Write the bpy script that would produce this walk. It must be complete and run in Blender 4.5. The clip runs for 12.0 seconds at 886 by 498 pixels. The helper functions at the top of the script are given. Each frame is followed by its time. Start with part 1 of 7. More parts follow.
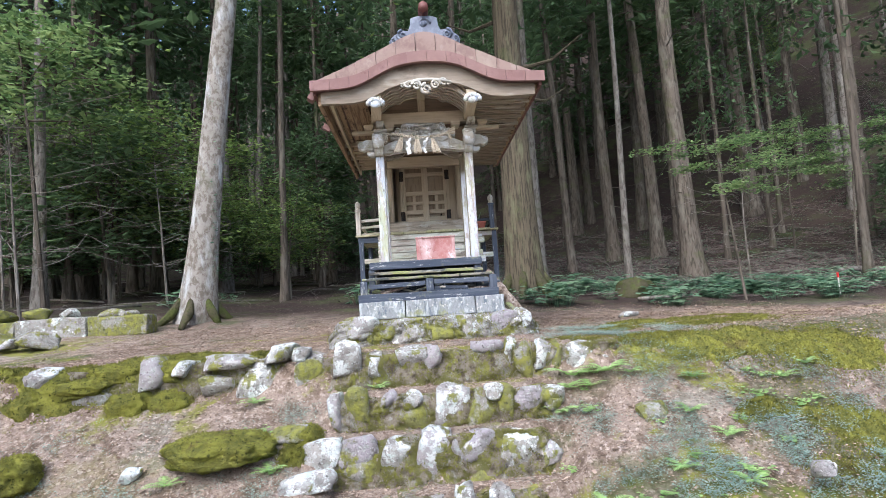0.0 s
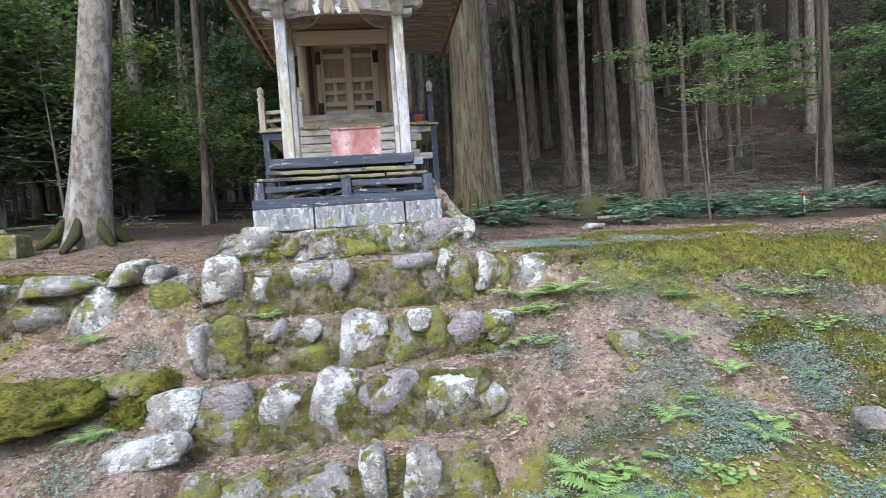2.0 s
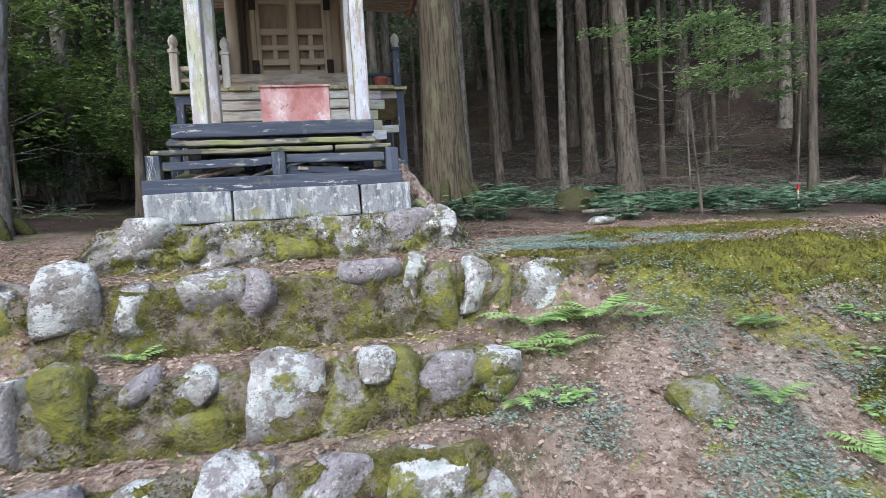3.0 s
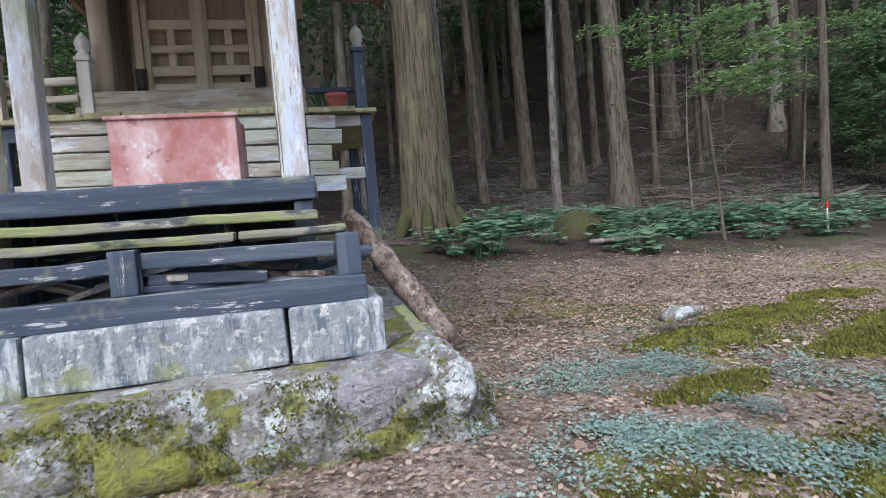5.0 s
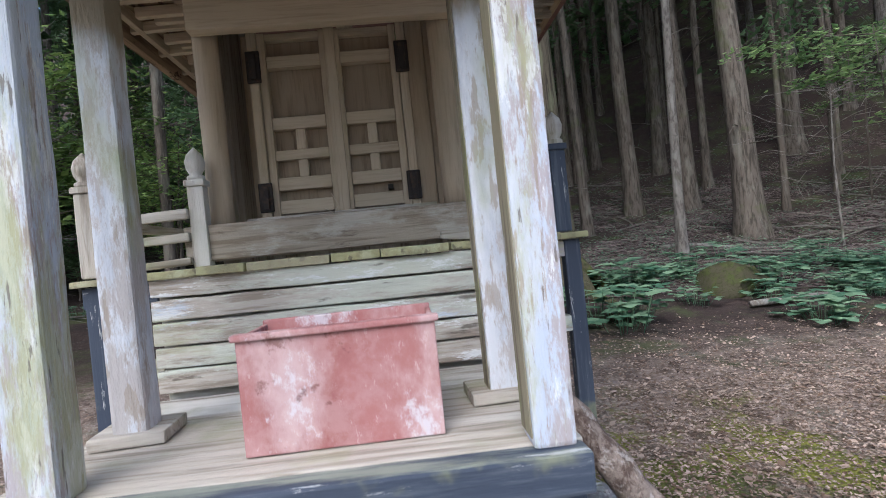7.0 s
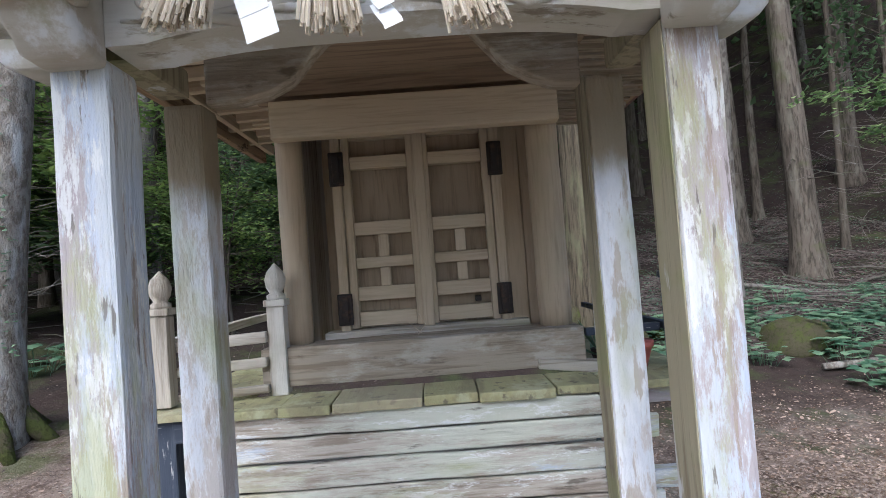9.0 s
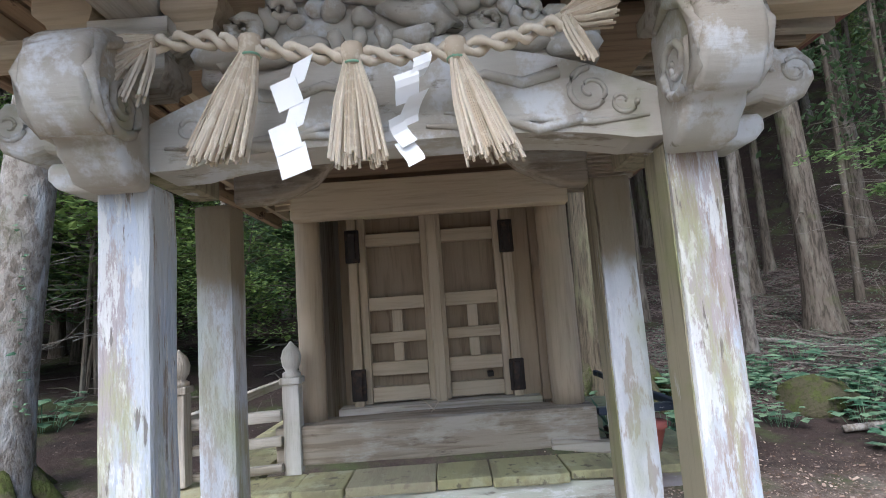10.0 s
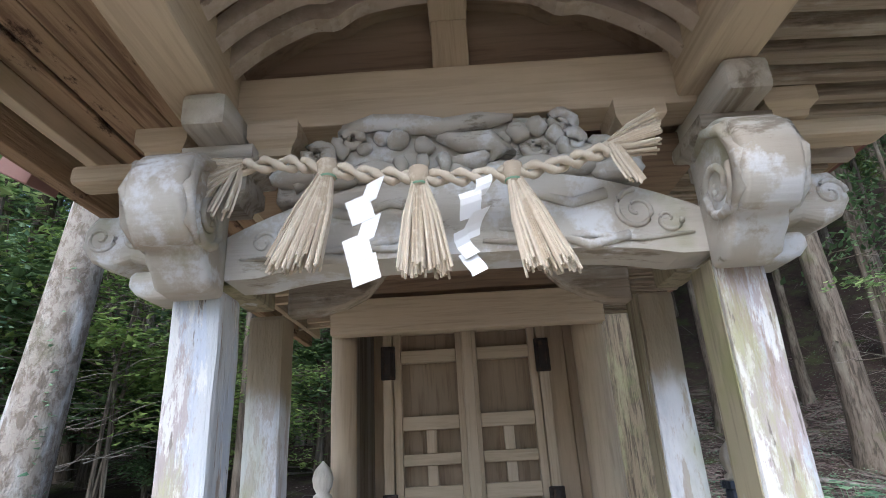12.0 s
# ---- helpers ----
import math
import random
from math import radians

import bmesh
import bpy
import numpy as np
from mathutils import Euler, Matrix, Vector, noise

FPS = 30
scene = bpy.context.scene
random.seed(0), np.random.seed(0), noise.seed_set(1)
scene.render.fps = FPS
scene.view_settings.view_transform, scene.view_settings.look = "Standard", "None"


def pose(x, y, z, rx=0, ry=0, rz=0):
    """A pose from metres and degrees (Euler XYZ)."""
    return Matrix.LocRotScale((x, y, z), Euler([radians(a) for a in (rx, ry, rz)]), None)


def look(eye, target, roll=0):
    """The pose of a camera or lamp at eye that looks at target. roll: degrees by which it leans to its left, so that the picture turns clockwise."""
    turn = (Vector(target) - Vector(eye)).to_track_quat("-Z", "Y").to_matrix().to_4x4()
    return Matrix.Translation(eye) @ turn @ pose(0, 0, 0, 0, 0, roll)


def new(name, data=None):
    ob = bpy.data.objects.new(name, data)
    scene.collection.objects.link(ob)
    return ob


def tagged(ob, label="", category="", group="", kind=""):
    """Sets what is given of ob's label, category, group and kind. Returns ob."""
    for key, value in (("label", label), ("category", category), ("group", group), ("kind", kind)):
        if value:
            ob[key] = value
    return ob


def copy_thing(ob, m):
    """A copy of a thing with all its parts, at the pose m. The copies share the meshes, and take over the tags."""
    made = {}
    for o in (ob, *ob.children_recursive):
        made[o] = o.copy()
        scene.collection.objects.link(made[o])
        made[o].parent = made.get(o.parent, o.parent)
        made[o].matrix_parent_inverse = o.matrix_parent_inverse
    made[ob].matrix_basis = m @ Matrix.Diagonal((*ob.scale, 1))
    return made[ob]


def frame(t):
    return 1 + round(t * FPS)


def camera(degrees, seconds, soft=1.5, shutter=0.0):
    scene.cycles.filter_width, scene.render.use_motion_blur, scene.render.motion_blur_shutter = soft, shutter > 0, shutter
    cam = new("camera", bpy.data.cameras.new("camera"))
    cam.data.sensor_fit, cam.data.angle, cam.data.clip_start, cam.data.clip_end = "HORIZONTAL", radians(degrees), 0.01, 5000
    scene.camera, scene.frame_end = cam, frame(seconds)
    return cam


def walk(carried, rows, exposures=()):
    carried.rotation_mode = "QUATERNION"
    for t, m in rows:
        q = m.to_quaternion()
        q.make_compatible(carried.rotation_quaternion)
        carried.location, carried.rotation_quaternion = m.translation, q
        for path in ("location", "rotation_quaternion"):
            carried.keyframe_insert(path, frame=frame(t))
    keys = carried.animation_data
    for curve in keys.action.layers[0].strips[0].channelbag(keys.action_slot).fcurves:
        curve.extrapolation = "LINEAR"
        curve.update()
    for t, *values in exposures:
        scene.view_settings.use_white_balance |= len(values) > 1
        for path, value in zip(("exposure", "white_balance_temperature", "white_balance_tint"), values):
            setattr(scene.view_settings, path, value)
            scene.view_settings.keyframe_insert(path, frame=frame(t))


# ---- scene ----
# camera and its walk
cam = camera(77.2, 12.0, soft=0.8, shutter=0.15)
PATH = [
    (0, (0.04, -0.109, 1.575), (0.126, 1.88, 1.769), -3.7),
    (0.5, (0.137, -0.024, 1.479), (0.207, 1.972, 1.588), -3.7),
    (1, (0.17, 0.208, 1.433), (0.232, 2.207, 1.423), -3.6),
    (1.5, (0.23, 0.548, 1.437), (0.32, 2.546, 1.402), -4.0),
    (2, (0.344, 1.041, 1.376), (0.568, 3.027, 1.313), -4.0),
    (2.5, (0.418, 1.621, 1.35), (0.702, 3.599, 1.269), -3.9),
    (2.7, (0.429, 1.841, 1.364), (0.735, 3.815, 1.274), -3.7),
    (4.3, (0.613, 3.205, 1.629), (1.043, 5.156, 1.53), -4.4),
    (4.5, (0.593, 3.354, 1.727), (1.025, 5.305, 1.634), -4.4),
    (5, (0.67, 3.604, 1.829), (1.091, 5.557, 1.739), -4.7),
    (5.5, (0.708, 3.886, 2.045), (1.076, 5.851, 1.975), -5.4),
    (6, (0.612, 4.099, 2.15), (0.845, 6.086, 2.119), -5.5),
    (6.5, (0.43, 4.303, 2.281), (0.585, 6.297, 2.277), -5.7),
    (7, (0.37, 4.498, 2.402), (0.507, 6.493, 2.402), -5.8),
    (7.5, (0.283, 4.667, 2.633), (0.401, 6.663, 2.625), -5.4),
    (7.7, (0.26, 4.669, 2.705), (0.359, 6.666, 2.691), -5.0),
    (9.3, (0.201, 4.679, 2.804), (0.221, 6.677, 2.882), -4.4),
    (9.5, (0.204, 4.669, 2.83), (0.221, 6.667, 2.913), -4.4),
    (10, (0.195, 4.626, 2.88), (0.202, 6.612, 3.121), -4.2),
    (10.5, (0.191, 4.591, 2.897), (0.19, 6.553, 3.289), -4.0),
    (11, (0.197, 4.561, 2.928), (0.187, 6.483, 3.478), -3.7),
    (11.5, (0.192, 4.555, 2.934), (0.172, 6.444, 3.591), -3.4),
    (12, (0.132, 4.594, 2.854), (0.098, 6.476, 3.529), -3.2),
]

EXPOSURES = [(t, e, k, 10) for t, e, k in ((0, 1.28, 5700), (1, 1.15, 5700), (2.5, 0.95, 5700), (4.5, 0.82, 5600), (5.5, 0.86, 5550), (7.5, 0.92, 5550), (9.5, 1.1, 5550), (10.5, 1.12, 5550), (11.3, 1.32, 5550), (12, 1.36, 5600))]
walk(cam, [(t, look(eye, target, roll)) for t, eye, target, roll in PATH], EXPOSURES)

# world and sun: bright overcast sky over a clearing
world = bpy.data.worlds.new("overcast_sky")
scene.world = world
world.use_nodes = True
SUN_ELEVATION, SUN_FROM = 48, 202
wn = world.node_tree.nodes
sky = wn.new("ShaderNodeTexSky")
sky.sky_type, sky.sun_disc = "NISHITA", False
sky.sun_elevation, sky.sun_rotation = radians(SUN_ELEVATION), radians(SUN_FROM)
sky.air_density, sky.dust_density = 1.0, 4.0
wn["Background"].inputs[1].default_value = 0.15
world.node_tree.links.new(sky.outputs[0], wn["Background"].inputs[0])
sun = new("sun", bpy.data.lights.new("sun", "SUN"))
sun.data.energy, sun.data.angle, sun.data.color = 1.2, radians(50), (1.0, 0.98, 0.95)
az = radians(SUN_FROM)
sun.matrix_world = look((40 * math.sin(az), 40 * math.cos(az), 40 * math.tan(radians(SUN_ELEVATION))), (0, 0, 0))


# ---- materials ----
class Mat:
    """A procedural material, grown layer by layer from world position."""

    def __init__(self, name, colour, rough=0.8, spec=0.3, metal=0.0):
        self.m = bpy.data.materials.new(name)
        self.m.use_nodes = True
        self.t = self.m.node_tree
        self.b = self.t.nodes["Principled BSDF"]
        self.b.inputs["Roughness"].default_value = rough
        self.b.inputs["Specular IOR Level"].default_value = spec
        self.b.inputs["Metallic"].default_value = metal
        self.pos = self.n("ShaderNodeNewGeometry").outputs["Position"]
        self.colour = self.n("ShaderNodeRGB").outputs[0]
        self.colour.default_value = (*colour, 1)
        self.height = None

    def n(self, kind, **inputs):
        return self.t.nodes.new(kind)

    def link(self, a, b):
        self.t.links.new(a, b)

    def math(self, op, a, b):
        k = self.n("ShaderNodeMath")
        k.operation = op
        for slot, v in ((0, a), (1, b)):
            if isinstance(v, (int, float)):
                k.inputs[slot].default_value = v
            else:
                self.link(v, k.inputs[slot])
        return k.outputs[0]

    def noise(self, scale, stretch=(1, 1, 1), detail=4.0, rough=0.6, distort=0.0, shift=0.0, per_object=False):
        mp = self.n("ShaderNodeMapping")
        mp.inputs["Scale"].default_value = stretch
        mp.inputs["Location"].default_value = (shift, shift * 1.7, shift * 0.6)
        src = self.pos
        if per_object:
            off = self.n("ShaderNodeVectorMath")
            off.operation = "ADD"
            self.link(self.pos, off.inputs[0])
            info = self.n("ShaderNodeObjectInfo")
            self.link(self.math("MULTIPLY", info.outputs["Random"], 37.0), off.inputs[1])
            src = off.outputs[0]
        self.link(src, mp.inputs["Vector"])
        tx = self.n("ShaderNodeTexNoise")
        tx.inputs["Scale"].default_value, tx.inputs["Detail"].default_value = scale, detail
        tx.inputs["Roughness"].default_value, tx.inputs["Distortion"].default_value = rough, distort
        self.link(mp.outputs[0], tx.inputs["Vector"])
        return tx.outputs[0]

    def ramp(self, fac, lo, hi):
        r = self.n("ShaderNodeMapRange")
        r.interpolation_type = "SMOOTHSTEP"
        r.inputs["From Min"].default_value, r.inputs["From Max"].default_value = lo, hi
        self.link(fac, r.inputs["Value"])
        return r.outputs[0]

    def layer(self, colour, fac, amount=1.0):
        mix = self.n("ShaderNodeMix")
        mix.data_type = "RGBA"
        if amount != 1.0:
            fac = self.math("MULTIPLY", fac, amount)
        self.link(fac, mix.inputs["Factor"])
        self.link(self.colour, mix.inputs[6])
        mix.inputs[7].default_value = (*colour, 1)
        self.colour = mix.outputs[2]
        return self

    def patches(self, colour, scale, lo, hi, amount=1.0, **kw):
        return self.layer(colour, self.ramp(self.noise(scale, **kw), lo, hi), amount)

    def vary(self, colour, lo=0.0, hi=1.0, amount=1.0):
        info = self.n("ShaderNodeObjectInfo")
        return self.layer(colour, self.ramp(info.outputs["Random"], lo, hi), amount)

    def islands(self, colour, lo=0.0, hi=1.0, amount=1.0):
        geo = self.n("ShaderNodeNewGeometry")
        return self.layer(colour, self.ramp(geo.outputs["Random Per Island"], lo, hi), amount)

    def upward(self, lo, hi):
        geo = self.n("ShaderNodeNewGeometry")
        sep = self.n("ShaderNodeSeparateXYZ")
        self.link(geo.outputs["Normal"], sep.inputs[0])
        return self.ramp(sep.outputs[2], lo, hi)

    def relief(self, scale, strength, **kw):
        h = self.math("MULTIPLY", self.noise(scale, **kw), strength)
        self.height = h if self.height is None else self.math("ADD", self.height, h)
        return self

    def done(self, bump=1.0, distance=0.01, leaf=0.0):
        self.link(self.colour, self.b.inputs["Base Color"])
        if self.height is not None:
            bp = self.n("ShaderNodeBump")
            bp.inputs["Strength"].default_value, bp.inputs["Distance"].default_value = bump, distance
            self.link(self.height, bp.inputs["Height"])
            self.link(bp.outputs[0], self.b.inputs["Normal"])
        if leaf:
            tr = self.n("ShaderNodeBsdfTranslucent")
            self.link(self.colour, tr.inputs["Color"])
            mx = self.n("ShaderNodeMixShader")
            mx.inputs[0].default_value = leaf
            self.link(self.b.outputs[0], mx.inputs[1])
            self.link(tr.outputs[0], mx.inputs[2])
            self.link(mx.outputs[0], self.t.nodes["Material Output"].inputs[0])
        return self.m


GRAIN = {"x": (0.06, 1, 1), "y": (1, 0.06, 1), "z": (1, 1, 0.06)}


def tan_wood(axis):
    g = GRAIN[axis]
    m = Mat("tan_wood_" + axis, (0.53, 0.445, 0.325), 0.75)
    m.patches((0.30, 0.235, 0.165), 75, 0.45, 0.68, 0.42, stretch=g, distort=0.4)
    m.patches((0.18, 0.135, 0.095), 14, 0.60, 0.70, 0.4, stretch=g, detail=8, shift=5)
    m.patches((0.64, 0.55, 0.42), 5, 0.45, 0.7, 0.6, stretch=g)
    m.patches((0.36, 0.32, 0.20), 2.5, 0.5, 0.75, 0.6)
    m.relief(70, 1.0, stretch=g).relief(200, 0.4, stretch=g)
    return m.done(0.4, 0.004)


def grey_wood(axis):
    g = GRAIN[axis]
    m = Mat("grey_wood_" + axis, (0.47, 0.43, 0.365), 0.85)
    m.patches((0.20, 0.165, 0.125), 45, 0.45, 0.68, 0.8, stretch=g, distort=0.5)
    m.patches((0.66, 0.64, 0.59), 6, 0.47, 0.6, 0.8, stretch=g, detail=8)
    m.patches((0.30, 0.31, 0.18), 3, 0.52, 0.7, 0.6)
    m.patches((0.12, 0.09, 0.06), 9, 0.62, 0.72, 0.8, stretch=g, shift=4)
    m.relief(60, 1.0, stretch=g).relief(220, 0.5, stretch=g)
    return m.done(0.8, 0.005)


def white_wood(axis):
    g = tuple(max(v, 0.22) for v in GRAIN[axis])
    fine = tuple(max(v, 0.14) for v in GRAIN[axis])
    m = Mat("white_wood_" + axis, (0.55, 0.58, 0.61), 0.8)
    m.patches((0.50, 0.56, 0.66), 9, 0.46, 0.56, 0.8, stretch=g, detail=11, rough=0.75)
    m.patches((0.40, 0.34, 0.33), 8, 0.48, 0.54, 0.85, stretch=g, detail=12, rough=0.8, shift=3)
    m.patches((0.72, 0.73, 0.72), 16, 0.53, 0.57, 0.85, stretch=g, detail=11, rough=0.78, shift=7)
    m.patches((0.33, 0.26, 0.21), 26, 0.545, 0.60, 0.8, stretch=fine, detail=10, rough=0.75, shift=13)
    m.patches((0.40, 0.42, 0.22), 3.4, 0.50, 0.60, 0.7, stretch=g, detail=11, rough=0.75, shift=9)
    m.patches((0.15, 0.13, 0.11), 60, 0.62, 0.67, 0.8, stretch=fine, detail=5, shift=1)
    m.relief(60, 1.0, stretch=fine).relief(20, 1.2, stretch=g, detail=10, rough=0.75)
    return m.done(0.9, 0.005)


def peeling_board(axis):
    """Riser boards with remains of white paint, lichen and bare wood."""
    g = tuple(max(v, 0.2) for v in GRAIN[axis])
    m = Mat("peeling_board_" + axis, (0.46, 0.415, 0.355), 0.85)
    m.patches((0.24, 0.195, 0.15), 48, 0.45, 0.60, 0.85, stretch=GRAIN[axis], detail=10, rough=0.65)
    m.patches((0.58, 0.61, 0.52), 4, 0.46, 0.56, 0.8, stretch=g, detail=12, rough=0.78)
    m.patches((0.72, 0.73, 0.72), 9, 0.535, 0.575, 0.9, stretch=g, detail=12, rough=0.8, shift=3)
    m.patches((0.50, 0.55, 0.62), 6, 0.56, 0.61, 0.8, stretch=g, detail=11, rough=0.78, shift=8)
    m.patches((0.36, 0.37, 0.20), 3, 0.54, 0.64, 0.7, stretch=g, detail=10, rough=0.7, shift=15)
    m.patches((0.12, 0.10, 0.08), 22, 0.60, 0.66, 0.8, stretch=g, detail=8, shift=5)
    m.relief(60, 1.0, stretch=GRAIN[axis]).relief(22, 1.0, stretch=g, detail=9)
    return m.done(0.8, 0.005)


def bare_headed_wood():
    m = Mat("half_bare_post_wood", (0.64, 0.66, 0.69), 0.8)
    g = (1, 1, 0.24)
    m.patches((0.50, 0.53, 0.58), 16, 0.46, 0.60, 0.7, stretch=g, detail=10, rough=0.7)
    m.patches((0.41, 0.36, 0.32), 9, 0.51, 0.57, 0.7, stretch=g, detail=12, rough=0.8, shift=3)
    m.patches((0.35, 0.29, 0.23), 30, 0.56, 0.62, 0.7, stretch=g, detail=9, shift=6)
    m.patches((0.36, 0.39, 0.20), 3.0, 0.54, 0.68, 0.7, stretch=(1, 1, 0.5), shift=9)
    sep = m.n("ShaderNodeSeparateXYZ")
    m.link(m.pos, sep.inputs[0])
    edge = m.math("ADD", sep.outputs[2], m.math("MULTIPLY", m.noise(14, stretch=(1, 1, 0.4), detail=6), 0.14))
    m.layer((0.27, 0.22, 0.145), m.ramp(edge, 3.00, 3.08), 0.95)
    m.relief(60, 1.0, stretch=g).relief(30, 0.6, stretch=g)
    return m.done(0.8, 0.005)


def rib_wood():
    """Grey-tan wood of the curved ceiling ribs."""
    m = Mat("ceiling_rib_wood", (0.47, 0.405, 0.335), 0.8)
    m.patches((0.33, 0.27, 0.21), 9, 0.46, 0.64, 0.6, detail=10, rough=0.7)
    m.patches((0.58, 0.53, 0.47), 16, 0.52, 0.64, 0.6, detail=9, shift=4)
    m.patches((0.15, 0.11, 0.085), 28, 0.62, 0.69, 0.6, detail=8, shift=7)
    m.relief(50, 1.0, detail=7)
    return m.done(0.4, 0.004)


def black_paint(axis):
    g = tuple(max(v, 0.12) for v in GRAIN[axis])
    m = Mat("black_paint_" + axis, (0.046, 0.058, 0.085), 0.65)
    m.patches((0.09, 0.105, 0.135), 7, 0.44, 0.7, 0.65, stretch=g, detail=9)
    m.patches((0.14, 0.16, 0.19), 34, 0.50, 0.62, 0.4, stretch=GRAIN[axis], detail=9, rough=0.7, shift=6)
    m.patches((0.52, 0.53, 0.52), 30, 0.585, 0.62, 0.8, stretch=g, detail=11, rough=0.75, shift=2)
    m.patches((0.26, 0.27, 0.15), 5, 0.58, 0.72, 0.7, shift=5)
    m.layer((0.31, 0.33, 0.26), m.math("MULTIPLY", m.upward(0.6, 0.95), m.ramp(m.noise(11, detail=9, rough=0.7, stretch=g), 0.44, 0.60)), 0.75)
    m.relief(60, 1.0, stretch=g)
    return m.done(0.6, 0.004)


def planed_wood(name, base, dark, light):
    """Evenly weathered planed boards with a fine upright grain."""
    m = Mat(name, base, 0.75)
    m.patches(dark, 90, 0.44, 0.68, 0.45, stretch=GRAIN["z"], detail=6, distort=0.3)
    m.patches(light, 7, 0.46, 0.66, 0.5, stretch=(1, 1, 0.25), detail=9)
    m.patches(dark, 22, 0.60, 0.68, 0.6, stretch=(1, 1, 0.1), detail=8, shift=4)
    m.patches((0.34, 0.32, 0.20), 3, 0.54, 0.70, 0.5, shift=8)
    m.vary(light, 0.4, 1.0, 0.35)
    m.relief(90, 1.0, stretch=GRAIN["z"])
    return m.done(0.45, 0.003)


PLANED = planed_wood("planed_wall_wood", (0.46, 0.375, 0.265), (0.24, 0.18, 0.12), (0.55, 0.46, 0.34))
DOOR_PANEL = planed_wood("door_panel_wood", (0.32, 0.255, 0.18), (0.15, 0.11, 0.075), (0.39, 0.32, 0.24))


m = Mat("brown_board", (0.30, 0.225, 0.16), 0.75)
m.patches((0.18, 0.13, 0.092), 50, 0.45, 0.65, 0.8, stretch=GRAIN["x"], distort=0.5)
m.patches((0.40, 0.32, 0.235), 4, 0.48, 0.66, 0.6, stretch=GRAIN["x"], detail=7)
m.relief(70, 1.0, stretch=GRAIN["x"])
BROWN = m.done(0.6, 0.004)
TAN, GREY, WHITE, BLACK = ({a: f(a) for a in "xyz"} for f in (tan_wood, grey_wood, white_wood, black_paint))
PEELING = peeling_board("x")
RIB_WOOD = rib_wood()

BARE_HEAD = bare_headed_wood()

m = Mat("mossy_plank", (0.23, 0.215, 0.175), 0.9)
m.patches((0.24, 0.265, 0.11), 10, 0.46, 0.56, 0.9, stretch=(0.4, 1, 1), detail=9, rough=0.7)
m.patches((0.48, 0.49, 0.43), 12, 0.57, 0.64, 0.8, stretch=(0.3, 1, 1), detail=9, rough=0.7)
m.patches((0.05, 0.055, 0.065), 7, 0.50, 0.55, 0.85, stretch=(0.4, 1, 1), detail=8, shift=8)
m.patches((0.08, 0.065, 0.05), 40, 0.58, 0.66, 0.8, stretch=(0.15, 1, 1), detail=6, shift=2)
m.relief(80, 1.0, stretch=GRAIN["x"]).relief(14, 1.0, stretch=(0.3, 1, 1))
MOSSY = m.done(0.9, 0.006)

m = Mat("olive_board", (0.37, 0.355, 0.19), 0.9)
m.patches((0.26, 0.24, 0.14), 12, 0.46, 0.6, 0.8, stretch=(1, 0.3, 1), detail=9)
m.patches((0.46, 0.46, 0.29), 7, 0.5, 0.62, 0.8, detail=9, rough=0.7, shift=4)
m.patches((0.13, 0.115, 0.08), 26, 0.58, 0.66, 0.8, detail=7, shift=9)
m.vary((0.42, 0.37, 0.27), 0.5, 1.0, 0.5)
m.relief(50, 1.0, stretch=(1, 0.2, 1)).relief(16, 1.0, detail=8)
OLIVE_BOARD = m.done(0.9, 0.006)

m = Mat("carved_wood", (0.48, 0.46, 0.41), 0.85)
m.patches((0.36, 0.31, 0.245), 9, 0.44, 0.64, 0.7, stretch=(0.3, 1, 1), detail=7)
m.patches((0.64, 0.66, 0.68), 7, 0.50, 0.60, 0.85, detail=9, rough=0.7, shift=3)
m.patches((0.17, 0.14, 0.10), 13, 0.58, 0.66, 0.75, detail=9, rough=0.7, stretch=(0.4, 1, 1), shift=12)
m.patches((0.28, 0.28, 0.16), 4, 0.58, 0.72, 0.6, shift=7)
m.relief(90, 1.0, stretch=GRAIN["x"]).relief(30, 0.5)
CARVED = m.done(0.5, 0.004)

m = Mat("copper_roofing", (0.20, 0.108, 0.098), 0.65, 0.3)
m.patches((0.26, 0.155, 0.14), 4, 0.42, 0.65, 0.8, detail=9, rough=0.7)
m.patches((0.13, 0.06, 0.052), 9, 0.56, 0.68, 0.8, detail=9, rough=0.7, shift=5)
m.vary((0.26, 0.16, 0.14), 0.5, 1.0, 0.5)
m.relief(12, 1.0)
COPPER = m.done(0.4, 0.006)

m = Mat("pale_copper_sheet", (0.27, 0.19, 0.16), 0.65, 0.3)
m.patches((0.19, 0.115, 0.098), 5, 0.46, 0.62, 0.8, detail=9, rough=0.7)
m.patches((0.35, 0.28, 0.235), 9, 0.52, 0.66, 0.7, detail=9, shift=4)
m.vary((0.32, 0.25, 0.20), 0.4, 1.0, 0.6)
m.relief(12, 1.0)
PALE_COPPER = m.done(0.4, 0.006)

m = Mat("bargeboard_wood", (0.27, 0.225, 0.178), 0.85)
m.patches((0.085, 0.058, 0.045), 1.5, 0.48, 0.60, 0.8, stretch=(0.7, 1, 1), detail=10, rough=0.65, shift=3)
m.patches((0.19, 0.145, 0.105), 40, 0.46, 0.64, 0.6, stretch=GRAIN["x"], detail=8)
m.patches((0.46, 0.41, 0.34), 6, 0.54, 0.66, 0.6, stretch=(0.3, 1, 1), detail=9, shift=8)
m.relief(60, 1.0, stretch=GRAIN["x"])
BARGE_WOOD = m.done(0.6, 0.004)

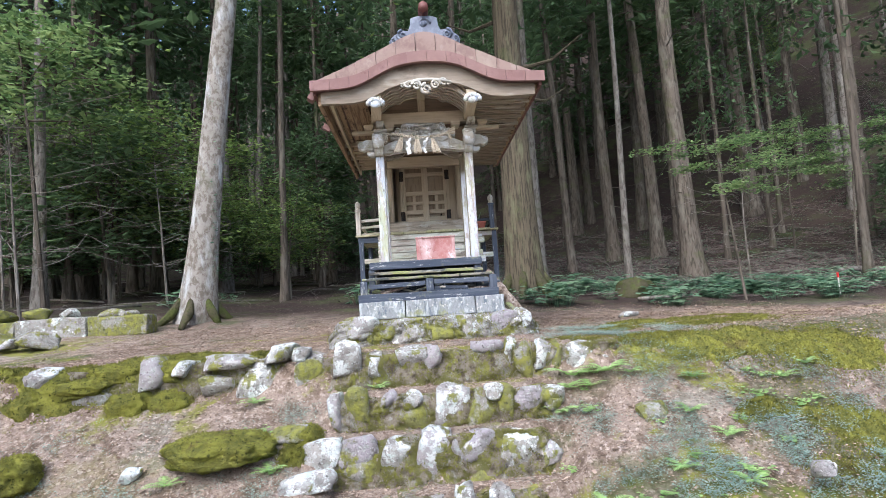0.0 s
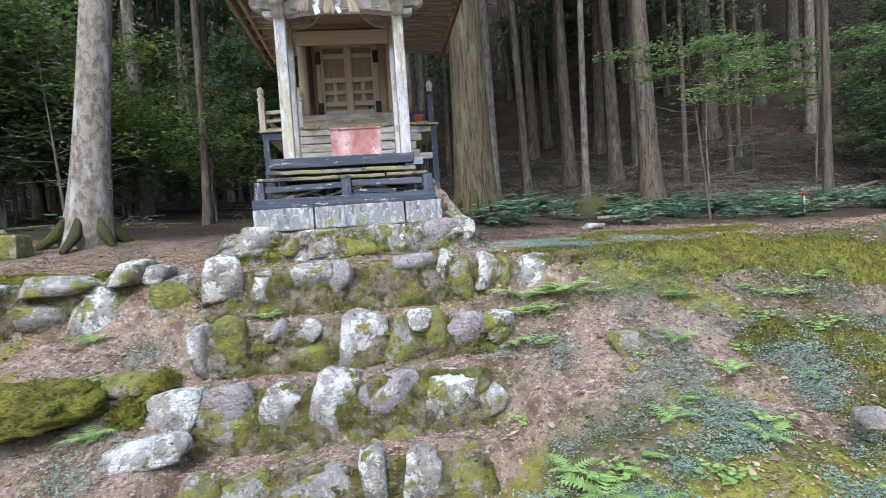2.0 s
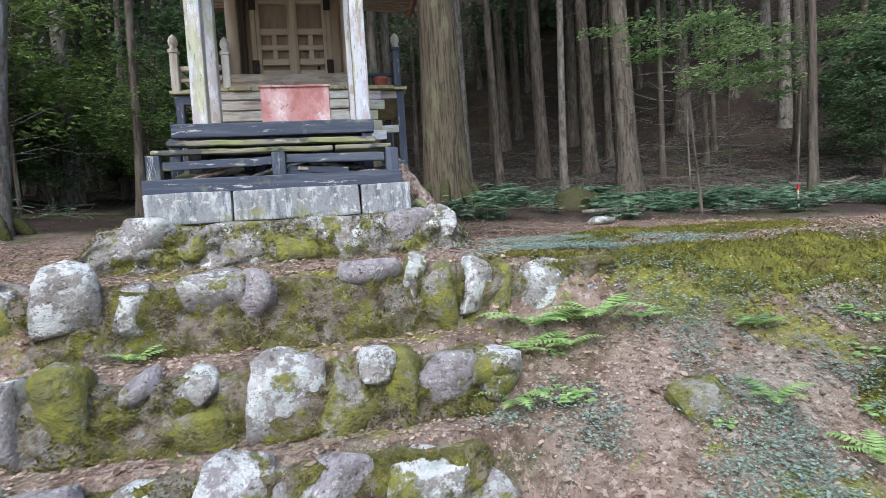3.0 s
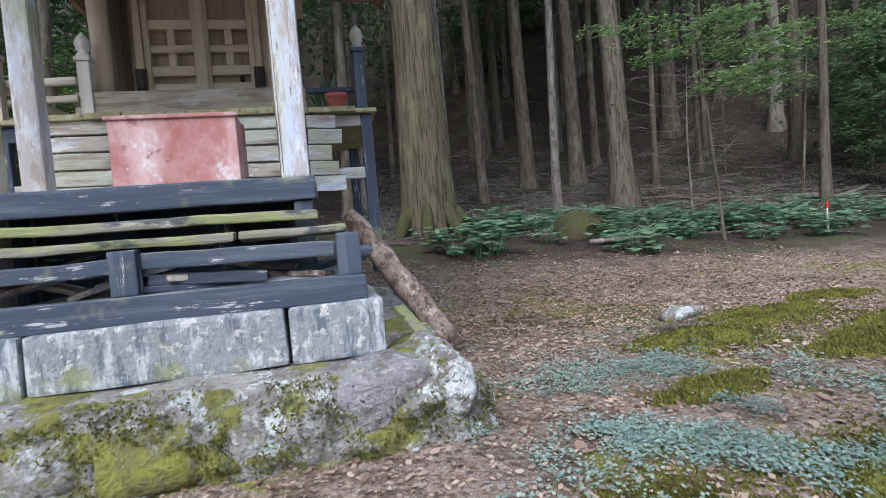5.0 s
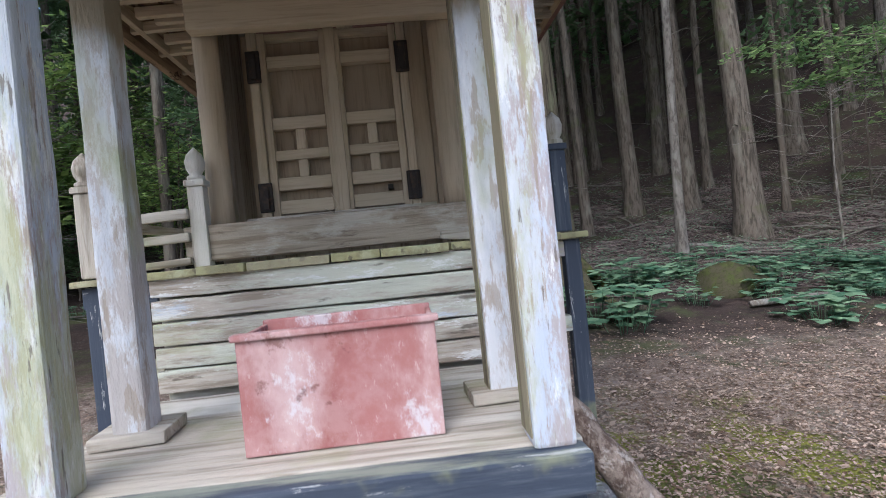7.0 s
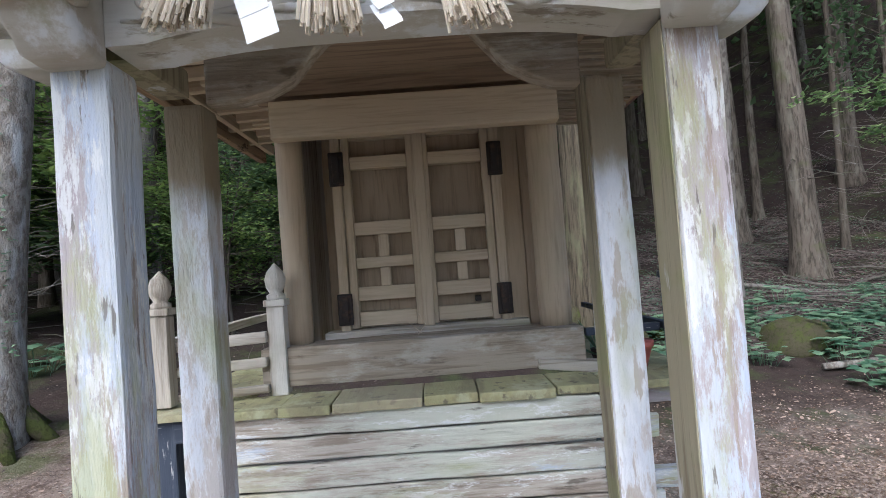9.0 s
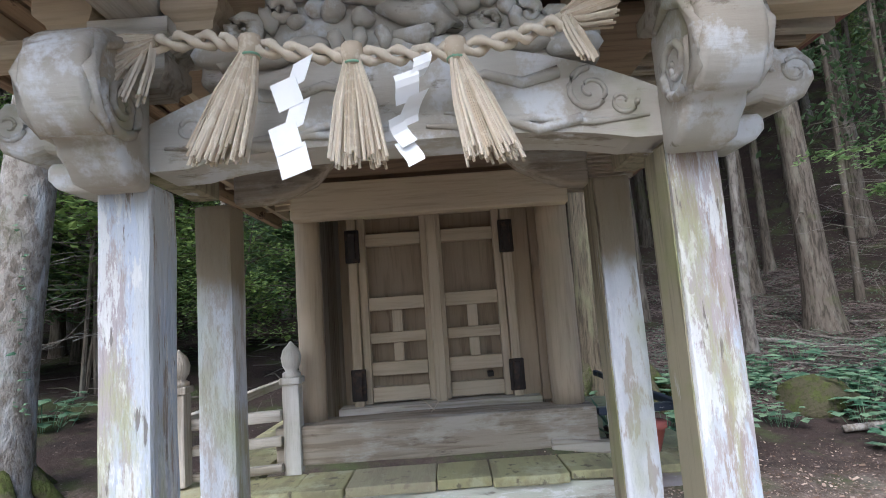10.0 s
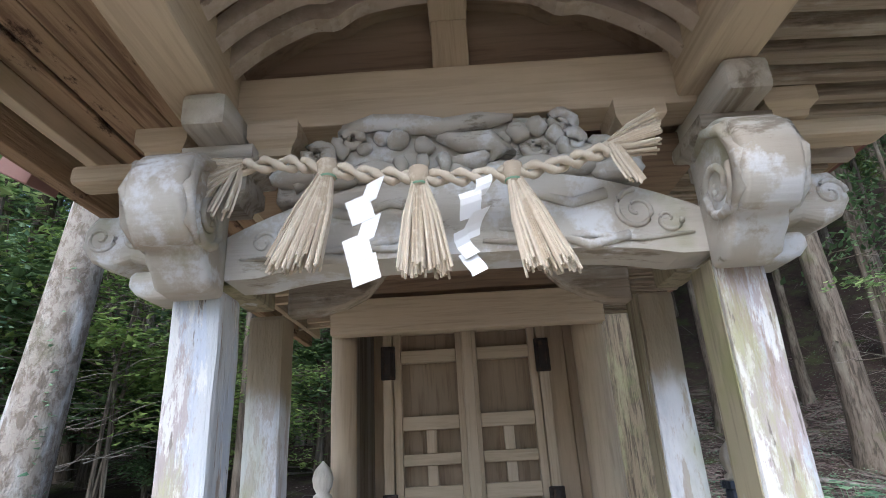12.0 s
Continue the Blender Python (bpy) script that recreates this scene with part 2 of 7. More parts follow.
m = Mat("sill_wood", (0.36, 0.31, 0.245), 0.85)
m.patches((0.20, 0.16, 0.115), 55, 0.45, 0.62, 0.75, stretch=GRAIN["x"], detail=9, distort=0.3)
m.patches((0.50, 0.47, 0.41), 7, 0.52, 0.62, 0.7, stretch=(0.3, 1, 1), detail=11, rough=0.72, shift=5)
m.patches((0.10, 0.075, 0.055), 12, 0.60, 0.67, 0.8, stretch=(0.3, 1, 1), detail=9, shift=2)
m.relief(70, 1.0, stretch=GRAIN["x"]).relief(18, 0.8, detail=8)
SILL_WOOD = m.done(0.8, 0.006)

m = Mat("dark_copper_edge", (0.13, 0.045, 0.038), 0.55, 0.4)
m.patches((0.24, 0.10, 0.085), 14, 0.48, 0.66, 0.8, detail=8)
m.patches((0.04, 0.02, 0.018), 9, 0.54, 0.68, 0.8, detail=8, shift=4)
m.relief(30, 1.0)
DARK_COPPER = m.done(0.4, 0.004)

m = Mat("rotten_board", (0.33, 0.235, 0.15), 0.85)
m.patches((0.16, 0.10, 0.065), 40, 0.44, 0.62, 0.85, stretch=GRAIN["y"], detail=8, distort=0.5)
m.patches((0.40, 0.31, 0.20), 6, 0.5, 0.64, 0.7, stretch=(1, 0.2, 1), detail=9)
m.patches((0.045, 0.025, 0.018), 7, 0.56, 0.62, 0.95, stretch=(1, 0.4, 1), detail=11, rough=0.75, shift=9)
m.relief(70, 1.0, stretch=GRAIN["y"]).relief(12, 1.2, detail=9)
ROTTEN = m.done(0.9, 0.006)

m = Mat("faded_red_paint", (0.36, 0.155, 0.145), 0.8)
m.patches((0.29, 0.11, 0.10), 3, 0.42, 0.6, 0.8, detail=8)
m.patches((0.43, 0.25, 0.24), 8, 0.44, 0.6, 0.7, detail=10, rough=0.7, shift=2)
m.patches((0.62, 0.50, 0.49), 6, 0.47, 0.66, 0.55, stretch=(1, 1, 0.55), detail=11, rough=0.62, shift=6)
m.patches((0.62, 0.62, 0.66), 7, 0.555, 0.64, 0.7, stretch=(1, 1, 0.7), detail=12, rough=0.72, shift=2)
m.patches((0.60, 0.48, 0.46), 60, 0.58, 0.66, 0.4, stretch=(1, 1, 0.4), detail=8, rough=0.7, shift=9)
m.patches((0.16, 0.06, 0.05), 14, 0.62, 0.70, 0.7, detail=9, shift=12)
m.relief(40, 1.0, detail=6)
RED = m.done(0.25, 0.003)

m = Mat("blue_grey_tile", (0.11, 0.13, 0.18), 0.5, 0.5)
m.patches((0.23, 0.26, 0.32), 14, 0.45, 0.65, 0.7, detail=7)
m.relief(60, 1.0)
TILE = m.done(0.4, 0.004)

m = Mat("rusted_iron", (0.025, 0.02, 0.018), 0.7, 0.4)
m.patches((0.09, 0.05, 0.03), 40, 0.5, 0.7, 0.7)
m.relief(120, 1.0)
IRON = m.done(0.5, 0.003)

m = Mat("granite_block", (0.27, 0.285, 0.295), 0.85)
m.patches((0.20, 0.21, 0.21), 90, 0.5, 0.62, 0.7)
m.patches((0.52, 0.54, 0.55), 11, 0.49, 0.61, 0.8, detail=9, rough=0.7, stretch=(1.6, 1, 0.6))
m.patches((0.08, 0.11, 0.14), 22, 0.52, 0.61, 0.7, detail=9, rough=0.7, stretch=(1.4, 1, 0.3), shift=5)
m.patches((0.62, 0.60, 0.56), 30, 0.58, 0.64, 0.7, detail=6, shift=1)
m.patches((0.25, 0.26, 0.10), 4, 0.56, 0.66, 0.7, detail=8, shift=8)
m.relief(60, 1.0).relief(26, 1.2, stretch=(1.6, 1, 0.22), shift=5).relief(8, 1.0)
GRANITE = m.done(0.9, 0.010)

MOSS_A, MOSS_B = (0.29, 0.29, 0.058), (0.18, 0.18, 0.047)


def rough_stone(name, moss_lo, moss_hi, lichen, base=(0.37, 0.345, 0.315)):
    m = Mat(name, base, 0.9)
    m.patches((0.20, 0.18, 0.16), 12, 0.42, 0.62, 0.8, detail=8)
    m.vary((0.42, 0.38, 0.40), 0.4, 1.0, 0.6)
    m.patches((0.38, 0.40, 0.36), 22, 0.5, 0.66, 0.7, detail=8, per_object=True)
    m.patches((0.52, 0.53, 0.50), 48, 0.56, 0.62, 0.7, detail=6, per_object=True, shift=5)
    m.patches((0.07, 0.06, 0.05), 36, 0.60, 0.66, 0.8, detail=7, per_object=True, shift=8)
    white = m.ramp(m.noise(5.0, detail=11, rough=0.72, per_object=True, shift=3), lichen, lichen + 0.035)
    local = m.n("ShaderNodeSeparateXYZ")
    m.link(m.n("ShaderNodeTexCoord").outputs["Object"], local.inputs[0])
    crown = m.math("MULTIPLY", m.ramp(local.outputs[2], -0.1, 0.45), m.ramp(m.noise(7.0, detail=11, rough=0.75, per_object=True, shift=23), lichen - 0.015, lichen + 0.01))
    white = m.math("MAXIMUM", white, crown)
    m.layer((0.76, 0.78, 0.76), white, 0.92)
    m.layer((0.16, 0.15, 0.13), m.math("MULTIPLY", white, m.ramp(m.noise(40, detail=8, rough=0.7, shift=2), 0.56, 0.62)), 0.7)
    m.layer((0.48, 0.56, 0.53), m.math("MULTIPLY", white, m.ramp(m.noise(15, detail=6, shift=6), 0.5, 0.62)), 0.7)
    moss = m.ramp(m.noise(4.2, detail=10, rough=0.7, per_object=True, shift=11), moss_lo, moss_hi)
    m.layer(MOSS_B, moss, 0.9)
    m.layer((0.06, 0.055, 0.025), m.math("MULTIPLY", moss, m.ramp(m.noise(26, detail=8, shift=4), 0.52, 0.66)), 0.8)
    m.layer(MOSS_A, m.math("MULTIPLY", moss, m.ramp(m.noise(18, detail=6), 0.4, 0.65)), 0.9)
    m.relief(16, 1.2, detail=9, rough=0.65).relief(70, 0.8, detail=6)
    return m.done(1.0, 0.03)


m = Mat("mossy_earth", (0.32, 0.275, 0.215), 0.95, 0.1)
m.patches((0.10, 0.075, 0.05), 14, 0.45, 0.65, 0.8, detail=8)
m.patches((0.42, 0.41, 0.37), 9, 0.52, 0.60, 0.8, detail=10, rough=0.7, shift=3)
m.patches(MOSS_B, 5, 0.46, 0.56, 0.85, detail=10, rough=0.7, shift=6)
m.patches(MOSS_A, 11, 0.52, 0.62, 0.85, detail=9, rough=0.7, shift=9)
m.patches((0.42, 0.36, 0.30), 34, 0.60, 0.66, 0.8, detail=6, shift=2)
m.patches((0.06, 0.045, 0.03), 20, 0.62, 0.70, 0.8, detail=7, shift=15)
m.relief(30, 1.2, detail=9).relief(110, 1.0)
EARTH = m.done(1.0, 0.035)

STONE_PALE = rough_stone("lichen_stone", 0.55, 0.61, 0.515)
STONE_MIX = rough_stone("weathered_stone", 0.50, 0.56, 0.58)
STONE_MOSS = rough_stone("mossy_stone", 0.40, 0.50, 0.64)
STONE_MAUVE = rough_stone("mauve_stone", 0.58, 0.66, 0.60, (0.40, 0.36, 0.385))

m = Mat("forest_ground", (0.33, 0.255, 0.205), 0.95, 0.15)
m.patches((0.15, 0.105, 0.075), 6, 0.44, 0.60, 0.85, detail=11, rough=0.7)
m.patches((0.50, 0.41, 0.35), 30, 0.53, 0.60, 0.85, detail=9, rough=0.7)
m.patches((0.10, 0.07, 0.05), 48, 0.54, 0.62, 0.8, detail=7, rough=0.7, shift=6)
m.patches((0.30, 0.34, 0.27), 1.5, 0.53, 0.62, 0.3, detail=12, rough=0.78, shift=21)
moss = m.ramp(m.noise(0.95, detail=12, rough=0.72, shift=4.2), 0.525, 0.59)
sepn = m.n("ShaderNodeSeparateXYZ")
m.link(m.pos, sepn.inputs[0])
clearing = m.math("MULTIPLY", m.ramp(sepn.outputs[1], 1.5, 3.0), m.math("SUBTRACT", 1.0, m.ramp(sepn.outputs[1], 7.0, 9.0)))
lower_left = m.math("MULTIPLY", m.math("SUBTRACT", 1.0, m.ramp(sepn.outputs[0], -0.2, 1.0)), m.math("SUBTRACT", 1.0, m.ramp(sepn.outputs[1], 3.9, 4.4)))
moss = m.math("MULTIPLY", m.math("MULTIPLY", moss, clearing), m.math("SUBTRACT", 1.0, m.math("MULTIPLY", lower_left, 0.85)))
m.layer(MOSS_B, moss, 0.95)
m.layer(MOSS_A, m.math("MULTIPLY", moss, m.ramp(m.noise(14, detail=7, shift=2), 0.35, 0.62)), 0.95)
# beyond the clearing: brown forest soil, with the shade under the trees painted in
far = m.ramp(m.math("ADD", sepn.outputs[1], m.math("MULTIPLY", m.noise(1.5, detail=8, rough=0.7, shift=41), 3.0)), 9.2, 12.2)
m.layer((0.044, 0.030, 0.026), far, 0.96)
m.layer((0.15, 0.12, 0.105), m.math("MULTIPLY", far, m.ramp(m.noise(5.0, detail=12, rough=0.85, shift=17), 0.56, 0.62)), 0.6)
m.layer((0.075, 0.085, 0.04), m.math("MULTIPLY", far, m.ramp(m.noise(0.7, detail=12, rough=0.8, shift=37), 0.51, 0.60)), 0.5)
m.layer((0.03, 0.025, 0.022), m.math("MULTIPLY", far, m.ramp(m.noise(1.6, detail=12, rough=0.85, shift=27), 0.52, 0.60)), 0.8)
m.patches((0.075, 0.095, 0.035), 0.6, 0.52, 0.62, 0.7, detail=10, rough=0.7, shift=31)
m.relief(22, 1.0, detail=8).relief(90, 0.6).relief(5, 1.0)
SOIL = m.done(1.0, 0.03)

m = Mat("moss_cushion", MOSS_B, 0.95, 0.1)
m.patches(MOSS_A, 9, 0.42, 0.58, 1.0, detail=9, rough=0.7)
m.patches((0.05, 0.055, 0.018), 30, 0.54, 0.66, 0.8, detail=7, shift=8)
m.patches((0.26, 0.25, 0.05), 40, 0.52, 0.68, 0.7)
m.patches((0.17, 0.12, 0.06), 6, 0.60, 0.72, 0.6, shift=3)
m.relief(120, 1.0, detail=5).relief(18, 1.2)
MOSS = m.done(1.0, 0.03)


def bark(name, base, dark, light, stretch=0.12, fine=14):
    m = Mat(name, base, 0.95, 0.1)
    m.patches(dark, fine, 0.44, 0.60, 0.9, stretch=(1, 1, stretch), detail=10, rough=0.68, distort=0.4)
    m.patches(light, 5, 0.5, 0.68, 0.7, stretch=(1, 1, 0.3), detail=7, shift=4)
    m.patches((0.10, 0.115, 0.05), 1.3, 0.55, 0.7, 0.6, detail=6, shift=8)
    m.vary(dark, 0.3, 1.0, 0.4)
    m.relief(fine * 1.2, 1.0, stretch=(1, 1, stretch), detail=8).relief(60, 0.6, stretch=(1, 1, stretch))
    return m.done(1.0, 0.03)


CEDAR_BARK = bark("cedar_bark", (0.15, 0.125, 0.10), (0.06, 0.05, 0.04), (0.23, 0.21, 0.17))
CEDAR_BIG = bark("old_cedar_bark", (0.125, 0.104, 0.072), (0.042, 0.034, 0.025), (0.17, 0.17, 0.10), 0.05, 30)
GREY_BARK = bark("grey_bark", (0.21, 0.19, 0.165), (0.10, 0.085, 0.072), (0.33, 0.31, 0.28), 0.3)
PALE_BARK = bark("pale_bark", (0.31, 0.285, 0.25), (0.16, 0.135, 0.11), (0.56, 0.58, 0.58), 0.6)
m = Mat("dead_wood", (0.36, 0.285, 0.235), 0.9)
m.patches((0.13, 0.085, 0.065), 26, 0.44, 0.58, 0.9, stretch=(1, 1, 0.5), detail=11, rough=0.75)
m.patches((0.58, 0.51, 0.46), 18, 0.54, 0.62, 0.85, detail=11, rough=0.75, shift=3)
m.patches((0.22, 0.21, 0.12), 6, 0.58, 0.68, 0.6, detail=8, shift=9)
m.relief(40, 1.2, detail=9).relief(14, 1.5, detail=8)
DEAD = m.done(1.0, 0.02)


m = Mat("mossy_bark", (0.09, 0.08, 0.05), 0.95, 0.1)
m.patches((0.085, 0.105, 0.028), 5, 0.45, 0.58, 0.85, detail=10, rough=0.7)
m.patches((0.06, 0.06, 0.025), 24, 0.5, 0.64, 0.8, detail=8)
m.relief(30, 1.2, detail=8).relief(90, 0.8)
MOSSY_BARK = m.done(1.0, 0.03)


def leaf(name, a, b, rough=0.55, through_light=0.35):
    m = Mat(name, a, rough, 0.3)
    m.islands(b, 0.0, 1.0, 1.0)
    m.patches(tuple(v * 0.55 for v in a), 1.2, 0.45, 0.7, 0.6, detail=4)
    return m.done(leaf=through_light)


CEDAR_LEAF = leaf("cedar_foliage", (0.08, 0.13, 0.06), (0.15, 0.23, 0.105), 0.6, 0.5)
BROAD_LEAF = leaf("broadleaf_foliage", (0.13, 0.21, 0.065), (0.28, 0.38, 0.115), 0.55, 0.5)
MAPLE_LEAF = leaf("maple_foliage", (0.13, 0.22, 0.08), (0.30, 0.40, 0.16), 0.55, 0.45)
HERB_LEAF = leaf("undergrowth_leaves", (0.08, 0.17, 0.10), (0.25, 0.37, 0.22))
HILL_LITTER = leaf("hillside_litter", (0.05, 0.036, 0.032), (0.25, 0.20, 0.18), 0.85, 0.1)
FERN_LEAF = leaf("fern_fronds", (0.28, 0.46, 0.14), (0.44, 0.60, 0.24))
GREYHERB = leaf("ground_herb_leaves", (0.23, 0.34, 0.28), (0.42, 0.52, 0.45))
LITTER = leaf("leaf_litter", (0.18, 0.115, 0.075), (0.54, 0.42, 0.33), 0.85, 0.1)

m = Mat("straw", (0.66, 0.59, 0.48), 0.7)
m.islands((0.46, 0.38, 0.28), 0.0, 1.0, 0.9)
m.patches((0.72, 0.66, 0.55), 60, 0.5, 0.65, 0.6)
STRAW = m.done()
m = Mat("olive_bare_wood", (0.30, 0.27, 0.185), 0.85)
m.patches((0.16, 0.135, 0.09), 40, 0.46, 0.62, 0.8, stretch=GRAIN["z"], distort=0.4)
m.patches((0.24, 0.25, 0.12), 4, 0.48, 0.62, 0.7, shift=4)
m.patches((0.52, 0.53, 0.54), 14, 0.60, 0.65, 0.8, stretch=(1, 1, 0.2), detail=9, shift=7)
m.relief(70, 1.0, stretch=GRAIN["z"])
OLIVE = m.done(0.8, 0.004)
m = Mat("red_tape", (0.55, 0.03, 0.03), 0.5)
TAPE = m.done()
m = Mat("white_paper", (0.86, 0.87, 0.88), 0.7)
m.patches((0.76, 0.78, 0.80), 20, 0.5, 0.7, 0.5)
PAPER = m.done()
m = Mat("green_twine", (0.25, 0.42, 0.30), 0.7)
TWINE = m.done()
m = Mat("flower_pot_clay", (0.42, 0.13, 0.10), 0.6)
m.patches((0.55, 0.24, 0.2), 20, 0.5, 0.65, 0.7)
POT = m.done()


# ---- mesh helpers ----
def world_of(ob):
    return (world_of(ob.parent) @ ob.matrix_parent_inverse if ob.parent else Matrix()) @ ob.matrix_basis


def part(name, bm, material, parent=None, label="", smooth=False):
    """Link a bmesh as one mesh object, under a thing or a part."""
    me = bpy.data.meshes.new(name)
    bm.normal_update()
    if smooth:
        for f in bm.faces:
            f.smooth = True
    bm.to_mesh(me)
    bm.free()
    me.materials.append(material)
    ob = new(name, me)
    if parent:
        ob.parent = parent
        ob.matrix_parent_inverse = world_of(parent).inverted()
    return tagged(ob, label)


def thing(name, at, label, category, group="", kind=""):
    ob = new(name)
    ob.empty_display_size = 0.1
    ob.matrix_basis = pose(*at)
    return tagged(ob, label, category, group, kind)


def raw(name, verts, faces, material, smooth=False):
    me = bpy.data.meshes.new(name)
    me.from_pydata(verts, [], faces)
    me.materials.append(material)
    if smooth:
        me.polygons.foreach_set("use_smooth", [True] * len(me.polygons))
    me.update()
    return new(name, me)


def wobble(bm, amount, scale=9.0, seed=0.0):
    for v in bm.verts:
        v.co += amount * noise.noise_vector(v.co * scale + Vector((seed, seed * 2.1, seed * 0.7)))


def box(x0, x1, y0, y1, z0, z1, bevel=0.004, cuts=0, rough=0.0, turn=None, seed=0.0, bm=None):
    """A bevelled box, cut along its longest side and made slightly uneven."""
    bm2 = bmesh.new()
    size = (x1 - x0, y1 - y0, z1 - z0)
    bmesh.ops.create_cube(bm2, size=1)
    for v in bm2.verts:
        v.co = Vector([c * s for c, s in zip(v.co, size)])
    long_axis = max(range(3), key=lambda i: size[i])
    if cuts:
        edges = [e for e in bm2.edges if abs((e.verts[0].co - e.verts[1].co)[long_axis]) > size[long_axis] * 0.9]
        bmesh.ops.subdivide_edges(bm2, edges=edges, cuts=cuts, use_grid_fill=True)
    if bevel:
        sharp = [e for e in bm2.edges if e.calc_face_angle(0) > 0.5]
        bmesh.ops.bevel(bm2, geom=sharp, offset=bevel, segments=2, profile=0.6, affect="EDGES")
    c = Vector(((x0 + x1) / 2, (y0 + y1) / 2, (z0 + z1) / 2))
    if rough:
        wobble(bm2, rough, 7.0, seed + c.x * 3 + c.z * 5)
    mat = Matrix.Translation(c) @ (pose(0, 0, 0, *turn) if turn else Matrix())
    bm2.transform(mat)
    if bm is None:
        return bm2
    me = bpy.data.meshes.new("tmp")
    bm2.to_mesh(me)
    bm2.free()
    bm.from_mesh(me)
    bpy.data.meshes.remove(me)
    return bm


def tube(bm, path, radii, sides=8, cap=True, squash=1.0):
    """Sweep a ring along a path."""
    path = [Vector(p) for p in path]
    if not hasattr(radii, "__len__"):
        radii = [radii] * len(path)
    rings = []
    up = Vector((0.0, 0.0, 1.0))
    for i, p in enumerate(path):
        d = (path[min(i + 1, len(path) - 1)] - path[max(i - 1, 0)]).normalized()
        ref = up if abs(d.z) < 0.9 else Vector((1.0, 0.0, 0.0))
        a = d.cross(ref).normalized()
        b = a.cross(d)
        rings.append([bm.verts.new(p + radii[i] * (math.cos(k * math.tau / sides) * a + squash * math.sin(k * math.tau / sides) * b)) for k in range(sides)])
    for r0, r1 in zip(rings, rings[1:]):
        for k in range(sides):
            bm.faces.new((r0[k], r0[(k + 1) % sides], r1[(k + 1) % sides], r1[k]))
    if cap:
        bm.faces.new(rings[0][::-1])
        bm.faces.new(rings[-1])
    return bm


def sweep_profile(xs, top, bottom, y0, y1):
    """A solid board between two curves over x, from y0 to y1."""
    bm = bmesh.new()
    rows = []
    for x in xs:
        rows.append([bm.verts.new((x, y, z)) for y, z in ((y0, bottom(x)), (y0, top(x)), (y1, top(x)), (y1, bottom(x)))])
    for a, b in zip(rows, rows[1:]):
        for k in range(4):
            bm.faces.new((a[k], a[(k + 1) % 4], b[(k + 1) % 4], b[k]))
    bm.faces.new(rows[0][::-1])
    bm.faces.new(rows[-1])
    bmesh.ops.recalc_face_normals(bm, faces=bm.faces)
    return bm


def outline_solid(points, depth, at, axis="y", bevel=0.0):
    """An outline drawn in (u, z), given thickness along y (or x)."""
    bm = bmesh.new()
    lo = [bm.verts.new((u, 0, z)) for u, z in points]
    hi = [bm.verts.new((u, depth, z)) for u, z in points]
    n = len(points)
    bm.faces.new(lo)
    bm.faces.new(hi[::-1])
    for i in range(n):
        bm.faces.new((lo[i], hi[i], hi[(i + 1) % n], lo[(i + 1) % n]))
    bmesh.ops.recalc_face_normals(bm, faces=bm.faces)
    if bevel:
        bmesh.ops.bevel(bm, geom=[e for e in bm.edges if e.calc_face_angle(0) > 0.9], offset=bevel, segments=4, profile=0.5, affect="EDGES")
    turn = Matrix.Rotation(math.pi / 2, 4, "Z") if axis == "x" else Matrix()
    bm.transform(Matrix.Translation(at) @ turn)
    return bm


def spiral(bm, cx, y, cz, r, turns=1.6, thick=0.012, start=0.0, flip=1, plane="xz"):
    pts, rad = [], []
    n = 22
    for i in range(n + 1):
        f = i / n
        a = start + flip * f * turns * math.tau
        rr = r * (1 - 0.85 * f)
        u, w = rr * math.cos(a), rr * math.sin(a)
        pts.append((cx + u, y, cz + w) if plane == "xz" else (cx, y + u, cz + w))
        rad.append(thick * (1 - 0.5 * f))
    return tube(bm, pts, rad, 6)


def blob(bm, at, size, sub=2):
    r = bmesh.ops.create_icosphere(bm, subdivisions=sub, radius=1, matrix=Matrix.Translation(at) @ Matrix.Diagonal((*size, 1)))
    return r


def pieces(name, bm, material, parent):
    """Link every separate piece of a bmesh as a part of its own."""
    bm.verts.index_update()
    seen = set()
    for v in bm.verts:
        if v.index in seen:
            continue
        island, stack = [], [v]
        seen.add(v.index)
        while stack:
            a = stack.pop()
            island.append(a)
            for e in a.link_edges:
                b = e.other_vert(a)
                if b.index not in seen:
                    seen.add(b.index)
                    stack.append(b)
        one = bmesh.new()
        new_v = {a.index: one.verts.new(a.co) for a in island}
        for f in {f for a in island for f in a.link_faces}:
            one.faces.new([new_v[q.index] for q in f.verts])
        part(name, one, material, parent, smooth=True)
    bm.free()


def smooth01(v):
    v = min(max(v, 0.0), 1.0)
    return v * v * (3 - 2 * v)


# ---- the ground ----
STEP_EDGES = [(3.50, 0.14, 0.35), (3.80, 0.35, 0.665), (4.06, 0.665, 0.915), (4.40, 0.915, 1.19)]


